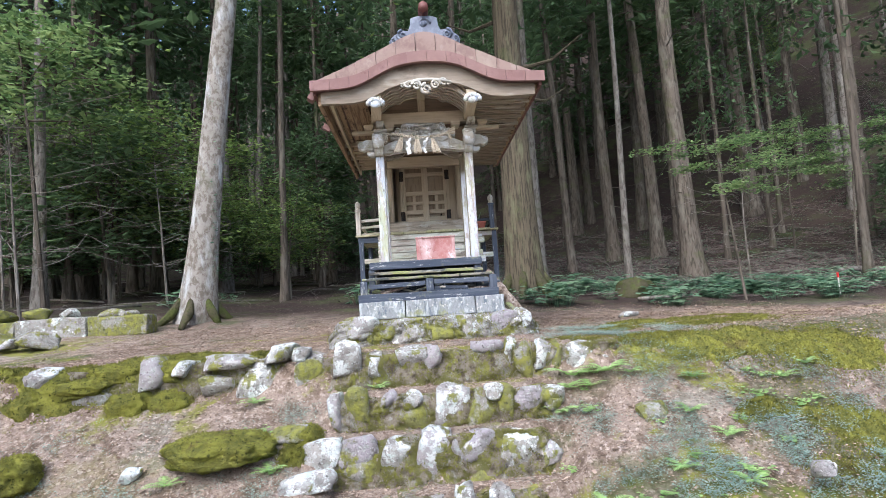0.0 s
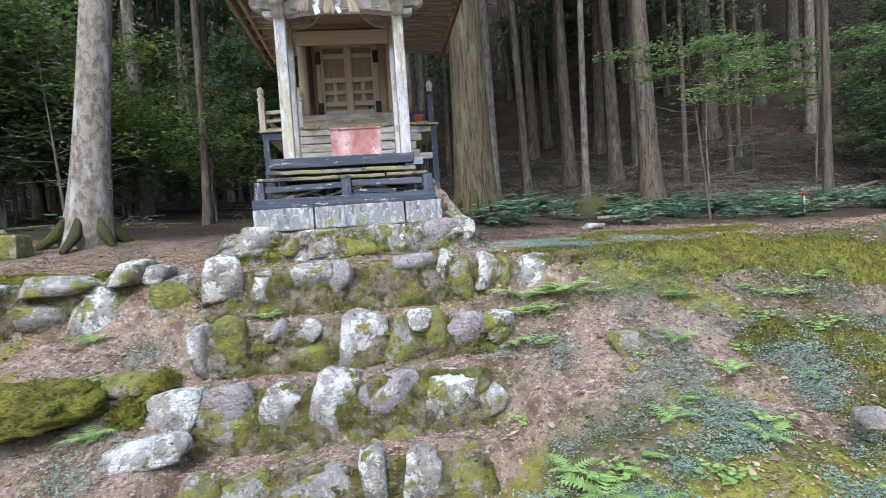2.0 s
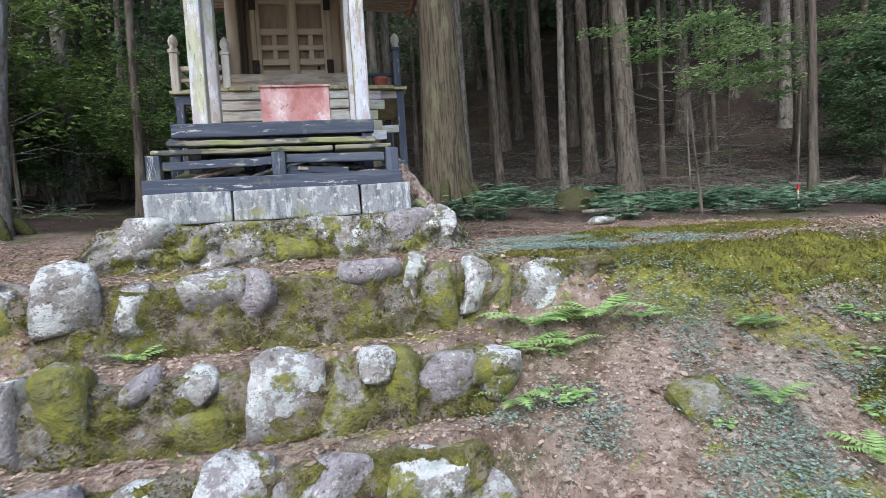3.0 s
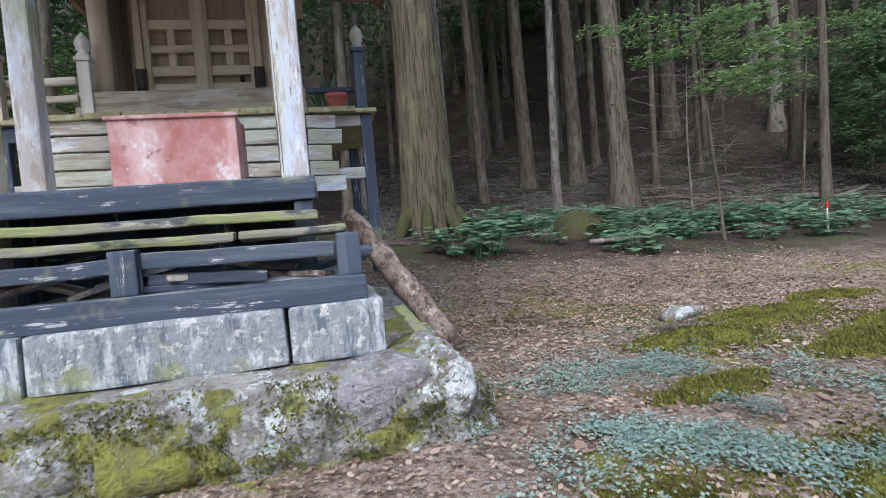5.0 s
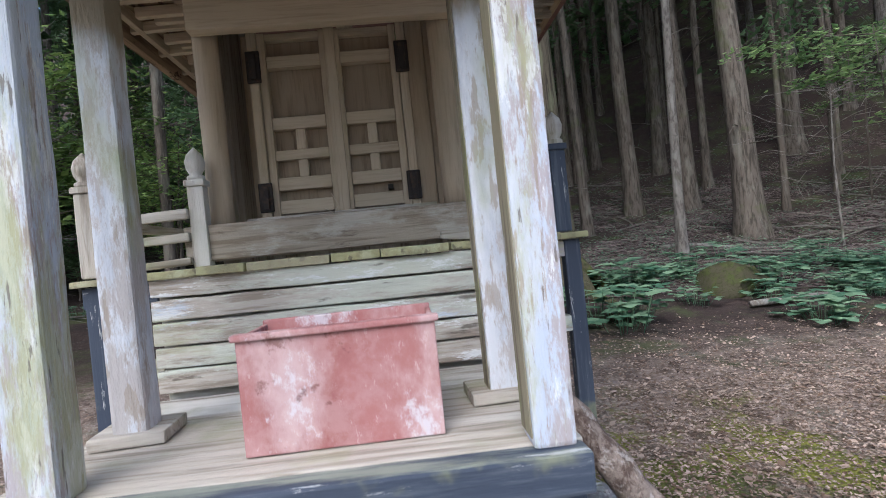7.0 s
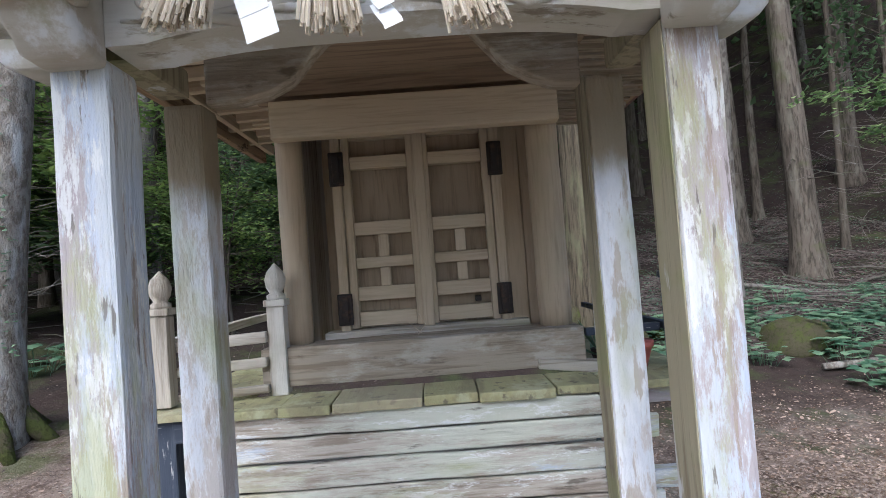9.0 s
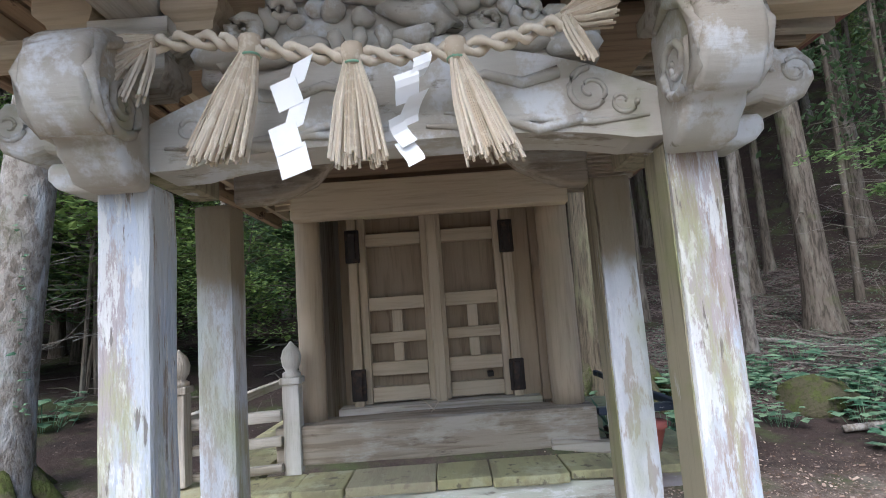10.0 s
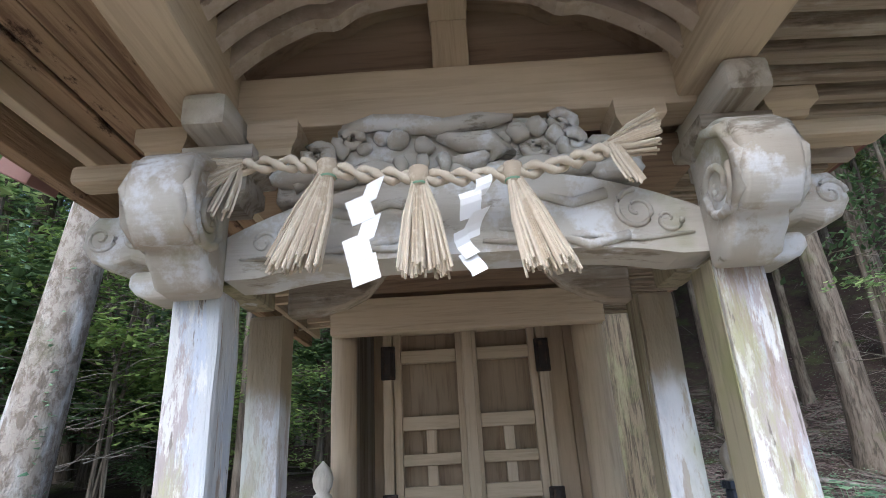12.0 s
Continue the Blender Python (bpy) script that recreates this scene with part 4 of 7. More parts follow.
for k in range(6):
    y = 5.08 + k * 0.074
    part("ceiling_rib", sweep_profile(np.linspace(-0.285, 0.585, 56), lambda x: rib_low(x) + 0.048, rib_low, y, y + 0.036), RIB_WOOD, shrine)
part("ceiling_board", sweep_profile(np.linspace(-0.285, 0.60, 40), lambda x: rib_low(x) + 0.075, lambda x: rib_low(x) + 0.06, 5.05, 5.6), BROWN, shrine)
for k in range(38):
    y = 5.08 + k * 0.074
    part("eave_rafter", box(0.705, 1.245 - 0.03 * (k % 3), y, y + 0.036, 3.548 + 0.004 * (k % 2), 3.594, 0.004, 3, 0.0025, (0, 1.5, 0.5 * (-1) ** k)), SILL_WOOD, shrine)
    if k > 18 and k % 4 != 1:
        part("eave_rafter", box(-0.80 + 0.05 * (k % 4), -0.335, y, y + 0.036, 3.552, 3.598, 0.004, 3, 0.003, (0, -2, 0)), TAN["x"], shrine)
for k, x in enumerate((-0.40, -0.47, -0.545, -0.62, -0.70, -0.775)):
    a, b = ((5.05, 7.9), (5.05, 7.9), (5.05, 7.9), (5.20, 7.9), (5.06, 7.9), (5.05, 7.9))[k]
    part("soffit_board", box(x - 0.031, x + 0.031, a, b, 3.60, 3.612, 0.003, 14, 0.006, (0, 2.5 * (-1) ** k, 0.5 * k - 1)), ROTTEN, shrine, "rotten split soffit board")
for k, x in enumerate((0.77, 0.91, 1.05, 1.19)):
    part("soffit_board", box(x - 0.068, x + 0.068, 5.05, 7.9, 3.598, 3.61, 0.003, 8, 0.003), ROTTEN, shrine)
part("eave_board", box(X0 + 0.06, X0 + 0.10, 5.03, 8.06, 3.50, 3.62, 0.004, 10, 0.006), ROTTEN, shrine, "split eave board")
part("eave_board", box(X0 + 0.135, X0 + 0.165, 5.06, 8.06, 3.545, 3.60, 0.004, 10, 0.006, (0, 0, 0.6)), TAN["y"], shrine)
part("eave_board", box(X1 - 0.10, X1 - 0.06, 5.03, 8.06, 3.572, 3.62, 0.004, 10, 0.004), ROTTEN, shrine, "split eave board")
for x in (X0 + 0.025, X1 - 0.055):
    part("eave_edge", box(x, x + 0.03, 4.97, 8.08, 3.585, 3.64, 0.003, 10, 0.003), DARK_COPPER, roof, "dark red copper edge strip")

# porch posts
POSTS = [(-0.350, -0.266, 5.495, 5.59, 2.02, 3.13), (0.568, 0.652, 5.495, 5.59, 2.02, 3.13), (-0.340, -0.260, 5.82, 5.905, 2.02, 3.16), (0.540, 0.618, 5.82, 5.905, 2.02, 3.16)]
for k, (x0, x1, y0, y1, z0, z1) in enumerate(POSTS):
    post = part("post", box(x0, x1, y0, y1, z0, z1, 0.010, 10, 0.003, None, k), WHITE["z"] if k < 2 else BARE_HEAD, shrine, "square post of flaking white-painted wood" if k < 2 else "square post, its white paint worn off at the top")
    c = (x0 + x1) / 2
    if k in (1, 3):
        part("bare_face", box(x0 - 0.003, x0 - 0.0002, y0 + 0.006, y1 - 0.004, z0 + 0.02, z1, 0.001, 8, 0.0008), OLIVE, post, "olive-brown bare wood on the inner face")
    if k < 2:
        part("tie_beam", box(c - 0.03, c + 0.03, 5.595, 5.815, 3.165, 3.225, 0.008), OLIVE, shrine)
    else:
        part("post_foot", box(x0 - 0.05, x1 + 0.04, y0 - 0.02, y1 + 0.05, 2.025, 2.055, 0.006, 2, 0.004, (0, 0, 4)), GREY["x"], shrine)

def bearing_block(x, y, z0, z1, wd, dp, material):
    """A square bearing block, its lower half hollowed inwards."""
    bm = bmesh.new()
    rows = []
    for f, k in ((0.0, 0.66), (0.22, 0.72), (0.42, 0.97), (0.48, 1.0), (1.0, 1.0)):
        z = z0 + (z1 - z0) * f
        rows.append([bm.verts.new((x + sx_ * k * wd / 2, y + sy_ * k * dp / 2, z)) for sx_, sy_ in ((-1, -1), (1, -1), (1, 1), (-1, 1))])
    for a, b in zip(rows, rows[1:]):
        for i in range(4):
            bm.faces.new((a[i], a[(i + 1) % 4], b[(i + 1) % 4], b[i]))
    bm.faces.new(rows[0][::-1])
    bm.faces.new(rows[-1])
    bmesh.ops.bevel(bm, geom=[e for e in bm.edges if e.calc_face_angle(0) > 0.7], offset=0.004, segments=2, affect="EDGES")
    part("bearing_block", bm, material, shrine)


# rainbow beam with noses
beam = part("rainbow_beam", sweep_profile(np.linspace(-0.26, 0.576, 30), lambda x: 3.318 - 0.10 * (abs(x - 0.155) / 0.42) ** 2.2, lambda x: 3.142 + 0.022 * max(0, 1 - (abs(x - 0.155) / 0.36) ** 4), 5.488, 5.585), CARVED, shrine, "carved rainbow beam of pale weathered wood")
bm = bmesh.new()
for sx in (-1, 1):
    c = 0.155 + sx * 0.30
    spiral(bm, c, 5.488, 3.225, 0.04, 1.5, 0.006, math.pi / 2, sx)
    spiral(bm, c + sx * 0.05, 5.488, 3.205, 0.024, 1.1, 0.005, 0, -sx)
    tube(bm, [(c - sx * 0.02, 5.487, 3.18), (c - sx * 0.09, 5.487, 3.165), (c - sx * 0.16, 5.487, 3.195), (c - sx * 0.24, 5.488, 3.205)], [0.01, 0.009, 0.008, 0.003], 6)
    tube(bm, [(c - sx * 0.05, 5.487, 3.26), (c - sx * 0.11, 5.487, 3.245), (c - sx * 0.17, 5.487, 3.265), (c - sx * 0.22, 5.488, 3.25)], [0.011, 0.01, 0.008, 0.003], 6)
for sx in (-1, 1):
    tube(bm, [(0.155 + sx * 0.03, 5.487, 3.185), (0.155 + sx * 0.10, 5.486, 3.178), (0.155 + sx * 0.20, 5.486, 3.186), (0.155 + sx * 0.30, 5.487, 3.172), (0.155 + sx * 0.39, 5.488, 3.178)], [0.004, 0.006, 0.007, 0.006, 0.003], 6)
pieces("scroll", bm, CARVED, beam)
part("straight_beam", box(-0.30, 0.625, 5.515, 5.60, 3.452, 3.572, 0.006, 6, 0.002), TAN["x"], shrine)

for sx in (-1, 1):
    c = -0.308 if sx < 0 else 0.610
    # scroll nose towards the steps
    pts = [(5.415 + 0.09 * math.cos(math.radians(g)), 3.245 + 0.092 * math.sin(math.radians(g))) for g in range(50, 245, 7)] + [(5.395, 3.172), (5.405, 3.15), (5.425, 3.135), (5.44, 3.115), (5.50, 3.11), (5.50, 3.31)]
    nose = part("front_nose", outline_solid([(u, z) for u, z in pts], 0.094, (c + 0.047, 0, 0), "x", 0.012), CARVED, shrine, "rounded carved scroll nose", True)
    bm = bmesh.new()
    for side in (-0.0475, 0.0475):
        spiral(bm, c + side, 5.415, 3.225, 0.056, 1.7, 0.010, math.pi * 0.9, 1, "yz")
        tube(bm, [(c + side, 5.47, 3.305), (c + side, 5.415, 3.322), (c + side, 5.36, 3.298), (c + side, 5.338, 3.245), (c + side, 5.352, 3.195), (c + side, 5.385, 3.172)], [0.006, 0.010, 0.012, 0.012, 0.010, 0.005], 8)
    pieces("scroll", bm, CARVED, nose)
    # scroll nose to the side, in two tiers
    e = c + sx * 0.04
    top = [(0, -0.02), (0.05, -0.028), (0.10, -0.015), (0.14, -0.026), (0.185, -0.01), (0.208, 0.02), (0.205, 0.055), (0.18, 0.08), (0.145, 0.078), (0.11, 0.10), (0.06, 0.10), (0, 0.09)]
    part("side_nose", outline_solid([(e + sx * u * 0.86, 3.205 + z * 0.95) for u, z in top], 0.085, (0, 5.492, 0), bevel=0.016), CARVED, shrine, "carved cloud-shaped beam end")
    low = [(0, 0.0), (0.09, 0.0), (0.13, 0.010), (0.155, 0.025), (0.158, 0.045), (0.14, 0.052), (0, 0.052)]
    part("side_nose", outline_solid([(e + sx * u * 0.55, 3.12 + z) for u, z in low], 0.085, (0, 5.495, 0), bevel=0.012), CARVED, shrine)
    bm = bmesh.new()
    for u, r in ((0.165, 0.028), (0.09, 0.026)):
        spiral(bm, e + sx * u * 0.86, 5.492, 3.236, r, 1.3, 0.005, 0, sx)
    pieces("scroll", bm, CARVED, shrine)
    # bearing blocks up to the eave beam
    bx = -0.285 if sx < 0 else 0.655
    bearing_block(bx, 5.54, 3.29, 3.345, 0.10, 0.10, GREY["x"])
    bearing_block(bx, 5.54, 3.347, 3.395, 0.13, 0.14, GREY["x"])
    part("bracket_arm", box(bx - 0.04, bx + 0.04, 5.40, 5.68, 3.397, 3.463, 0.014), GREY["y"], shrine, "lichen-stained bracket arm")
    bearing_block(bx + sx * 0.12, 5.535, 3.40, 3.455, 0.10, 0.09, TAN["x"])
    part("bracket_arm", box(min(bx + sx * 0.05, bx + sx * 0.30), max(bx + sx * 0.05, bx + sx * 0.30), 5.51, 5.57, 3.36, 3.398, 0.012), TAN["x"], shrine)
    bearing_block(0.152 + sx * 0.343, 5.535, 3.385, 3.450, 0.095, 0.10, TAN["x"])

# cloud and dragon carving between the beams
crng = random.Random(5)
carving = part("frog_leg_carving", outline_solid([(-0.19, 3.29), (-0.185, 3.34), (-0.157, 3.367), (-0.136, 3.398), (-0.076, 3.408), (-0.045, 3.44), (0.0, 3.45), (0.06, 3.447), (0.129, 3.436), (0.20, 3.446), (0.266, 3.446), (0.34, 3.44), (0.38, 3.40), (0.437, 3.365), (0.48, 3.34), (0.49, 3.29)], 0.05, (0, 5.512, 0), bevel=0.012), CARVED, shrine, "carved relief of clouds and a coiled dragon")
bm = bmesh.new()
for x, z, r, turn_ in [(-0.113, 3.378, 0.036, 1), (-0.046, 3.408, 0.030, -1), (-0.155, 3.345, 0.028, 1), (0.372, 3.376, 0.032, -1), (0.412, 3.352, 0.032, 1), (0.348, 3.420, 0.026, 1), (0.450, 3.335, 0.026, -1), (0.30, 3.368, 0.024, 1)]:
    spiral(bm, x, 5.506, z, r, 1.4, r * 0.46, crng.uniform(0, 6), turn_)
for x, z, r in [(0.012, 3.412, 0.017), (0.043, 3.405, 0.023), (0.092, 3.388, 0.020), (0.268, 3.402, 0.021), (0.304, 3.414, 0.020), (0.335, 3.395, 0.018), (-0.02, 3.39, 0.014), (0.238, 3.39, 0.015)]:
    blob(bm, (x, 5.506, z), (r, r * 0.9, r), 2)
for k in range(9):
    x = -0.15 + k * 0.074
    blob(bm, (x, 5.508, 3.325 + crng.uniform(-0.010, 0.016)), (0.05, 0.024, 0.024), 2)
tube(bm, [(-0.06, 5.505, 3.432), (0.0, 5.500, 3.442), (0.07, 5.500, 3.432), (0.13, 5.500, 3.420), (0.20, 5.500, 3.430), (0.26, 5.502, 3.432)], [0.010, 0.017, 0.020, 0.020, 0.017, 0.008], 10)
tube(bm, [(0.12, 5.502, 3.405), (0.16, 5.496, 3.385), (0.21, 5.494, 3.380), (0.235, 5.494, 3.355), (0.20, 5.492, 3.338), (0.14, 5.492, 3.345)], [0.010, 0.020, 0.026, 0.026, 0.022, 0.008], 10)
for x in (0.045, 0.085, 0.125):
    tube(bm, [(x, 5.488, 3.352), (x + 0.004, 5.482, 3.335), (x + 0.002, 5.486, 3.318)], [0.012, 0.013, 0.006], 8)
wobble(bm, 0.006, 40)
pieces("relief_piece", bm, CARVED, carving)

# cusped tie beam between the rear porch posts
pts = [(-0.262, 3.160), (-0.19, 3.162), (-0.125, 3.178), (-0.078, 3.20), (-0.055, 3.225), (-0.035, 3.25), (0.0, 3.285), (0.06, 3.31), (0.155, 3.318), (0.25, 3.31), (0.31, 3.285), (0.34, 3.25), (0.36, 3.225), (0.385, 3.20), (0.43, 3.175), (0.48, 3.155), (0.54, 3.15), (0.54, 3.37), (-0.262, 3.37)]
part("cusped_beam", outline_solid(pts, 0.05, (0, 5.845, 0), bevel=0.010), SILL_WOOD, shrine, "cusped tie beam of grey wood")
part("porch_ceiling", box(-0.34, 0.68, 5.62, 6.6, 3.42, 3.45, 0.004), BROWN, shrine)

# ---- the hall ----
part("lintel", box(-0.30, 0.63, 6.44, 6.50, 3.23, 3.352, 0.006, 5, 0.002), TAN["x"], shrine, "plain brown lintel board")
part("head_beam", box(-0.36, 0.66, 6.46, 6.56, 3.372, 3.47, 0.006), BROWN, shrine)
for x, rad in ((-0.272, 0.043), (0.588, 0.054)):
    bm = bmesh.new()
    tube(bm, [(x, 6.555, 2.56 + 0.09 * k) for k in range(9)], [rad + 0.001 * (k % 3) for k in range(9)], 20)
    part("column", bm, PLANED, shrine, "round weathered column", True)
part("sill", box(-0.375, 0.655, 6.45, 6.60, 2.44, 2.565, 0.008, 8, 0.004), SILL_WOOD, shrine, "split weathered sill beam")
part("sill_splinter", box(0.50, 0.70, 6.43, 6.50, 2.425, 2.46, 0.008, 4, 0.006, (0, 6, -5)), GREY["x"], shrine)
for x0, x1, y in ((-0.196, -0.149, 6.74), (0.453, 0.52, 6.66), (0.522, 0.575, 6.668)):
    part("wall_plank", box(x0, x1, y, y + 0.02, 2.56, 3.32, 0.003, 5, 0.002), PLANED, shrine)
for x0, x1 in ((-0.30, -0.275), (0.595, 0.62)):
    for k in range(6):
        part("wall_plank", box(x0, x1, 6.6 + k * 0.18, 6.775 + k * 0.18, 2.42, 3.55, 0.003, 3, 0.002), GREY["z"], shrine)
part("rear_wall", box(-0.30, 0.62, 7.66, 7.69, 2.42, 3.55, 0.003), GREY["z"], shrine)
part("threshold", box(-0.20, 0.51, 6.60, 6.71, 2.56, 2.585, 0.004), GREY["x"], shrine)
for x0, x1 in ((-0.148, -0.114), (0.418, 0.452)):
    part("door_jamb", box(x0, x1, 6.635, 6.70, 2.56, 3.30, 0.005, 6, 0.002), TAN["z"], shrine)


def shrine_door(x0, x1, keyhole):
    door = part("door", box(x0, x1, 6.694, 6.706, 2.59, 3.285, 0.002), DOOR_PANEL, shrine, "panelled wooden door with a small lattice, closed")
    for a, b in ((x0, x0 + 0.028), (x1 - 0.028, x1)):
        part("stile", box(a, b, 6.650, 6.693, 2.588, 3.29, 0.003, 4, 0.001), TAN["z"], door)
    i0, i1 = x0 + 0.029, x1 - 0.029
    for z0, z1 in ((3.262, 3.287), (3.155, 3.20), (2.918, 2.965), (2.80, 2.838), (2.685, 2.733), (2.595, 2.645)):
        part("rail", box(i0, i1, 6.654, 6.693, z0, z1, 0.003, 3, 0.001), TAN["x"], door)
    c = (x0 + x1) / 2
    for z0, z1 in ((2.839, 2.917), (2.734, 2.799)):
        part("muntin", box(c - 0.018, c + 0.018, 6.657, 6.693, z0, z1, 0.002), TAN["z"], door)
    if keyhole:
        part("keyhole", box(x1 - 0.085, x1 - 0.065, 6.651, 6.693, 2.655, 2.673, 0.002), IRON, door)
    return door


shrine_door(-0.112, 0.148, False)
shrine_door(0.168, 0.416, True)
part("meeting_stile", box(0.142, 0.182, 6.63, 6.656, 2.57, 3.315, 0.004, 6, 0.0015), TAN["z"], shrine)
for x in (-0.128, 0.432):
    for z0, z1 in ((3.095, 3.215), (2.605, 2.715)):
        bm = box(x - 0.026, x + 0.026, 6.622, 6.634, z0, z1, 0.004)
        box(x - 0.013, x + 0.013, 6.612, 6.622, z0 + 0.01, z1 - 0.01, 0.004, bm=bm)
        part("hinge", bm, IRON, shrine, "black rusted iron hinge plate")
bm = bmesh.new()
tube(bm, [(0.09, 6.62, 2.60), (0.14, 6.57, 2.56), (0.20, 6.48, 2.51)], [0.002, 0.002, 0.001], 5)
tube(bm, [(0.11, 6.55, 2.55), (0.15, 6.52, 2.60), (0.13, 6.50, 2.64)], [0.0015, 0.0015, 0.001], 5)
tagged(part("straw_wisp", bm, STRAW), "loose wisp of straw caught at the door foot", "straw")

# upper deck, its risers and rails
drng = random.Random(3)
x = -0.44
while x < 0.66:
    wd = drng.uniform(0.14, 0.26)
    part("deck_board", box(x, x + wd - 0.004, 6.255 + drng.uniform(-0.012, 0.012), 6.45, 2.395, 2.418 + drng.uniform(0, 0.006), 0.005, 3, 0.003, (drng.uniform(-1, 1), 0, drng.uniform(-1, 1))), OLIVE_BOARD, shrine)
    x += wd
for x0, x1 in ((-0.68, -0.445), (0.665, 0.985)):
    for k in range(8):
        part("deck_board", box(x0, x1 + drng.uniform(-0.01, 0.01), 6.30 + k * 0.16, 6.455 + k * 0.16, 2.395, 2.415, 0.005, 3, 0.003), OLIVE_BOARD, shrine)
RISERS = [(2.335, 2.393), (2.262, 2.328), (2.185, 2.255), (2.115, 2.178), (2.04, 2.108)]
for k, (z0, z1) in enumerate(RISERS):
    dz = drng.uniform(-0.003, 0.003)
    part("riser_board", box(-0.43, 0.64, 6.27 + 0.006 * (k % 2), 6.295 + 0.006 * (k % 2), z0, z1, 0.006, 10, 0.005, (0, drng.uniform(-0.5, 0.5), 0), k), PEELING, shrine)
part("riser_backing", box(-0.42, 0.63, 6.32, 6.335, 1.63, 2.39, 0.002), GREY["x"], shrine)
for k, (z0, z1) in enumerate(RISERS):
    part("broken_board", box(0.645, 0.78 + 0.03 * math.sin(k * 2.1), 6.285, 6.305, z0 - 0.01, z1 - 0.008, 0.005, 4, 0.005, (0, 1.5, 0), k), WHITE["x"], shrine, "broken end of a pale board")
part("deck_beam", box(0.645, 0.905, 6.33, 6.38, 2.335, 2.39, 0.006, 4, 0.004), WHITE["x"], shrine)
part("deck_beam", box(0.645, 0.905, 6.33, 6.38, 2.085, 2.14, 0.006, 4, 0.004), WHITE["x"], shrine)
part("deck_beam", box(-0.66, -0.43, 6.33, 6.38, 2.325, 2.39, 0.006, 4, 0.004), BLACK["x"], shrine)
part("deck_beam", box(-0.60, -0.43, 6.33, 6.38, 2.085, 2.14, 0.006, 4, 0.004), GREY["x"], shrine)
for x in (-0.625, 0.93):
    for y in (6.355, 7.5):
        part("deck_post", box(x - 0.027, x + 0.027, y - 0.027, y + 0.027, 1.622, 2.392, 0.006, 6, 0.002), BLACK["z"], shrine, "black-painted deck post with chipped white top")
for x, y, mt in ((-0.318, 6.46, GREY["z"]), (-0.655, 6.40, GREY["z"]), (0.92, 6.385, BLACK["z"])):
    bm = box(x - 0.027, x + 0.027, y - 0.027, y + 0.027, 2.42, 2.70, 0.006, 4, 0.0015)
    box(x - 0.034, x + 0.034, y - 0.034, y + 0.034, 2.70, 2.722, 0.005, bm=bm)
    rp = part("rail_post", bm, mt, shrine, "railing post with an onion-shaped finial")
    bm = bmesh.new()
    tube(bm, [(x, y, 2.72), (x, y, 2.735), (x, y, 2.742), (x, y, 2.76), (x, y, 2.785), (x, y, 2.81), (x, y, 2.825), (x, y, 2.836)], [0.03, 0.03, 0.02, 0.03, 0.034, 0.026, 0.012, 0.002], 12)
    part("finial", bm, GREY["z"], rp, "weathered grey finial", True)
for z0, z1 in ((2.585, 2.62), (2.51, 2.54), (2.43, 2.455)):
    part("rail", box(-0.628, -0.346, 6.415, 6.445, z0, z1, 0.005, 4, 0.003, (0, -2, 0)), GREY["x"], shrine)
part("rail", box(-0.69, -0.655, 6.43, 7.5, 2.585, 2.62, 0.005, 4, 0.003), GREY["y"], shrine)
part("rail", box(0.66, 0.90, 6.45, 6.48, 2.53, 2.555, 0.005, 3, 0.002), BLACK["x"], shrine)
part("rail", box(0.915, 0.94, 6.41, 7.5, 2.53, 2.555, 0.005, 3, 0.002), BLACK["y"], shrine)

# lower deck and the broken front stair
part("lower_deck", box(-0.44, 0.67, 5.53, 6.27, 1.99, 2.022, 0.005, 6, 0.003), GREY["x"], shrine)
part("front_beam", box(-0.46, 0.665, 5.455, 5.527, 1.945, 2.022, 0.008, 12, 0.004), BLACK["x"], shrine, "black-painted front beam with flaking white edge")
part("stair_tread", box(-0.47, 0.665, 5.385, 5.45, 1.885, 1.915, 0.008, 12, 0.006, (0, 0.4, 0)), MOSSY, shrine, "mossy split stair tread")
part("stair_tread", box(-0.53, 0.42, 5.31, 5.40, 1.832, 1.858, 0.008, 12, 0.007, (2, 0.3, 0)), MOSSY, shrine)
part("stair_tread", box(0.43, 0.745, 5.31, 5.42, 1.828, 1.852, 0.008, 6, 0.006, (-3, 0, 1)), MOSSY, shrine)
for x in (-0.45, 0.62):
    part("stair_string", box(x - 0.03, x + 0.03, 5.47, 5.52, 1.63, 1.943, 0.006), BLACK["z"], shrine)
for x in (-0.515, 0.125, 0.745):
    part("frame_post", box(x - 0.036, x + 0.036, 5.285, 5.345, 1.700, 1.828, 0.006, 3, 0.003), BLACK["z"], shrine)
part("frame_beam", box(-0.57, 0.79, 5.268, 5.325, 1.622, 1.700, 0.006, 12, 0.004), BLACK["x"], shrine, "black-painted bottom beam on the plinth")
part("frame_rail", box(-0.48, 0.085, 5.315, 5.345, 1.755, 1.80, 0.005, 8, 0.005, (0, -1, 0)), BLACK["x"], shrine)
part("frame_rail", box(0.165, 0.705, 5.315, 5.345, 1.765, 1.81, 0.005, 8, 0.006, (0, 1, 0)), BLACK["x"], shrine)
part("frame_rail", box(0.17, 0.5, 5.345, 5.365, 1.71, 1.745, 0.005, 8, 0.004, (0, 3, 0)), BLACK["x"], shrine)
# boards added to close off the open sides under the deck
for x in (-0.42, 0.625):
    for k in range(4):
        part("under_board", box(x, x + 0.018, 5.56 + k * 0.18, 5.735 + k * 0.18, 1.63, 1.988, 0.004, 3, 0.003), GREY["z"], shrine)
# added black sheet that stands in for the shade deep under the stair
part("under_board", box(-0.40, 0.62, 6.02, 6.04, 1.63, 1.988, 0.004, 6, 0.003), BLACK["x"], shrine)
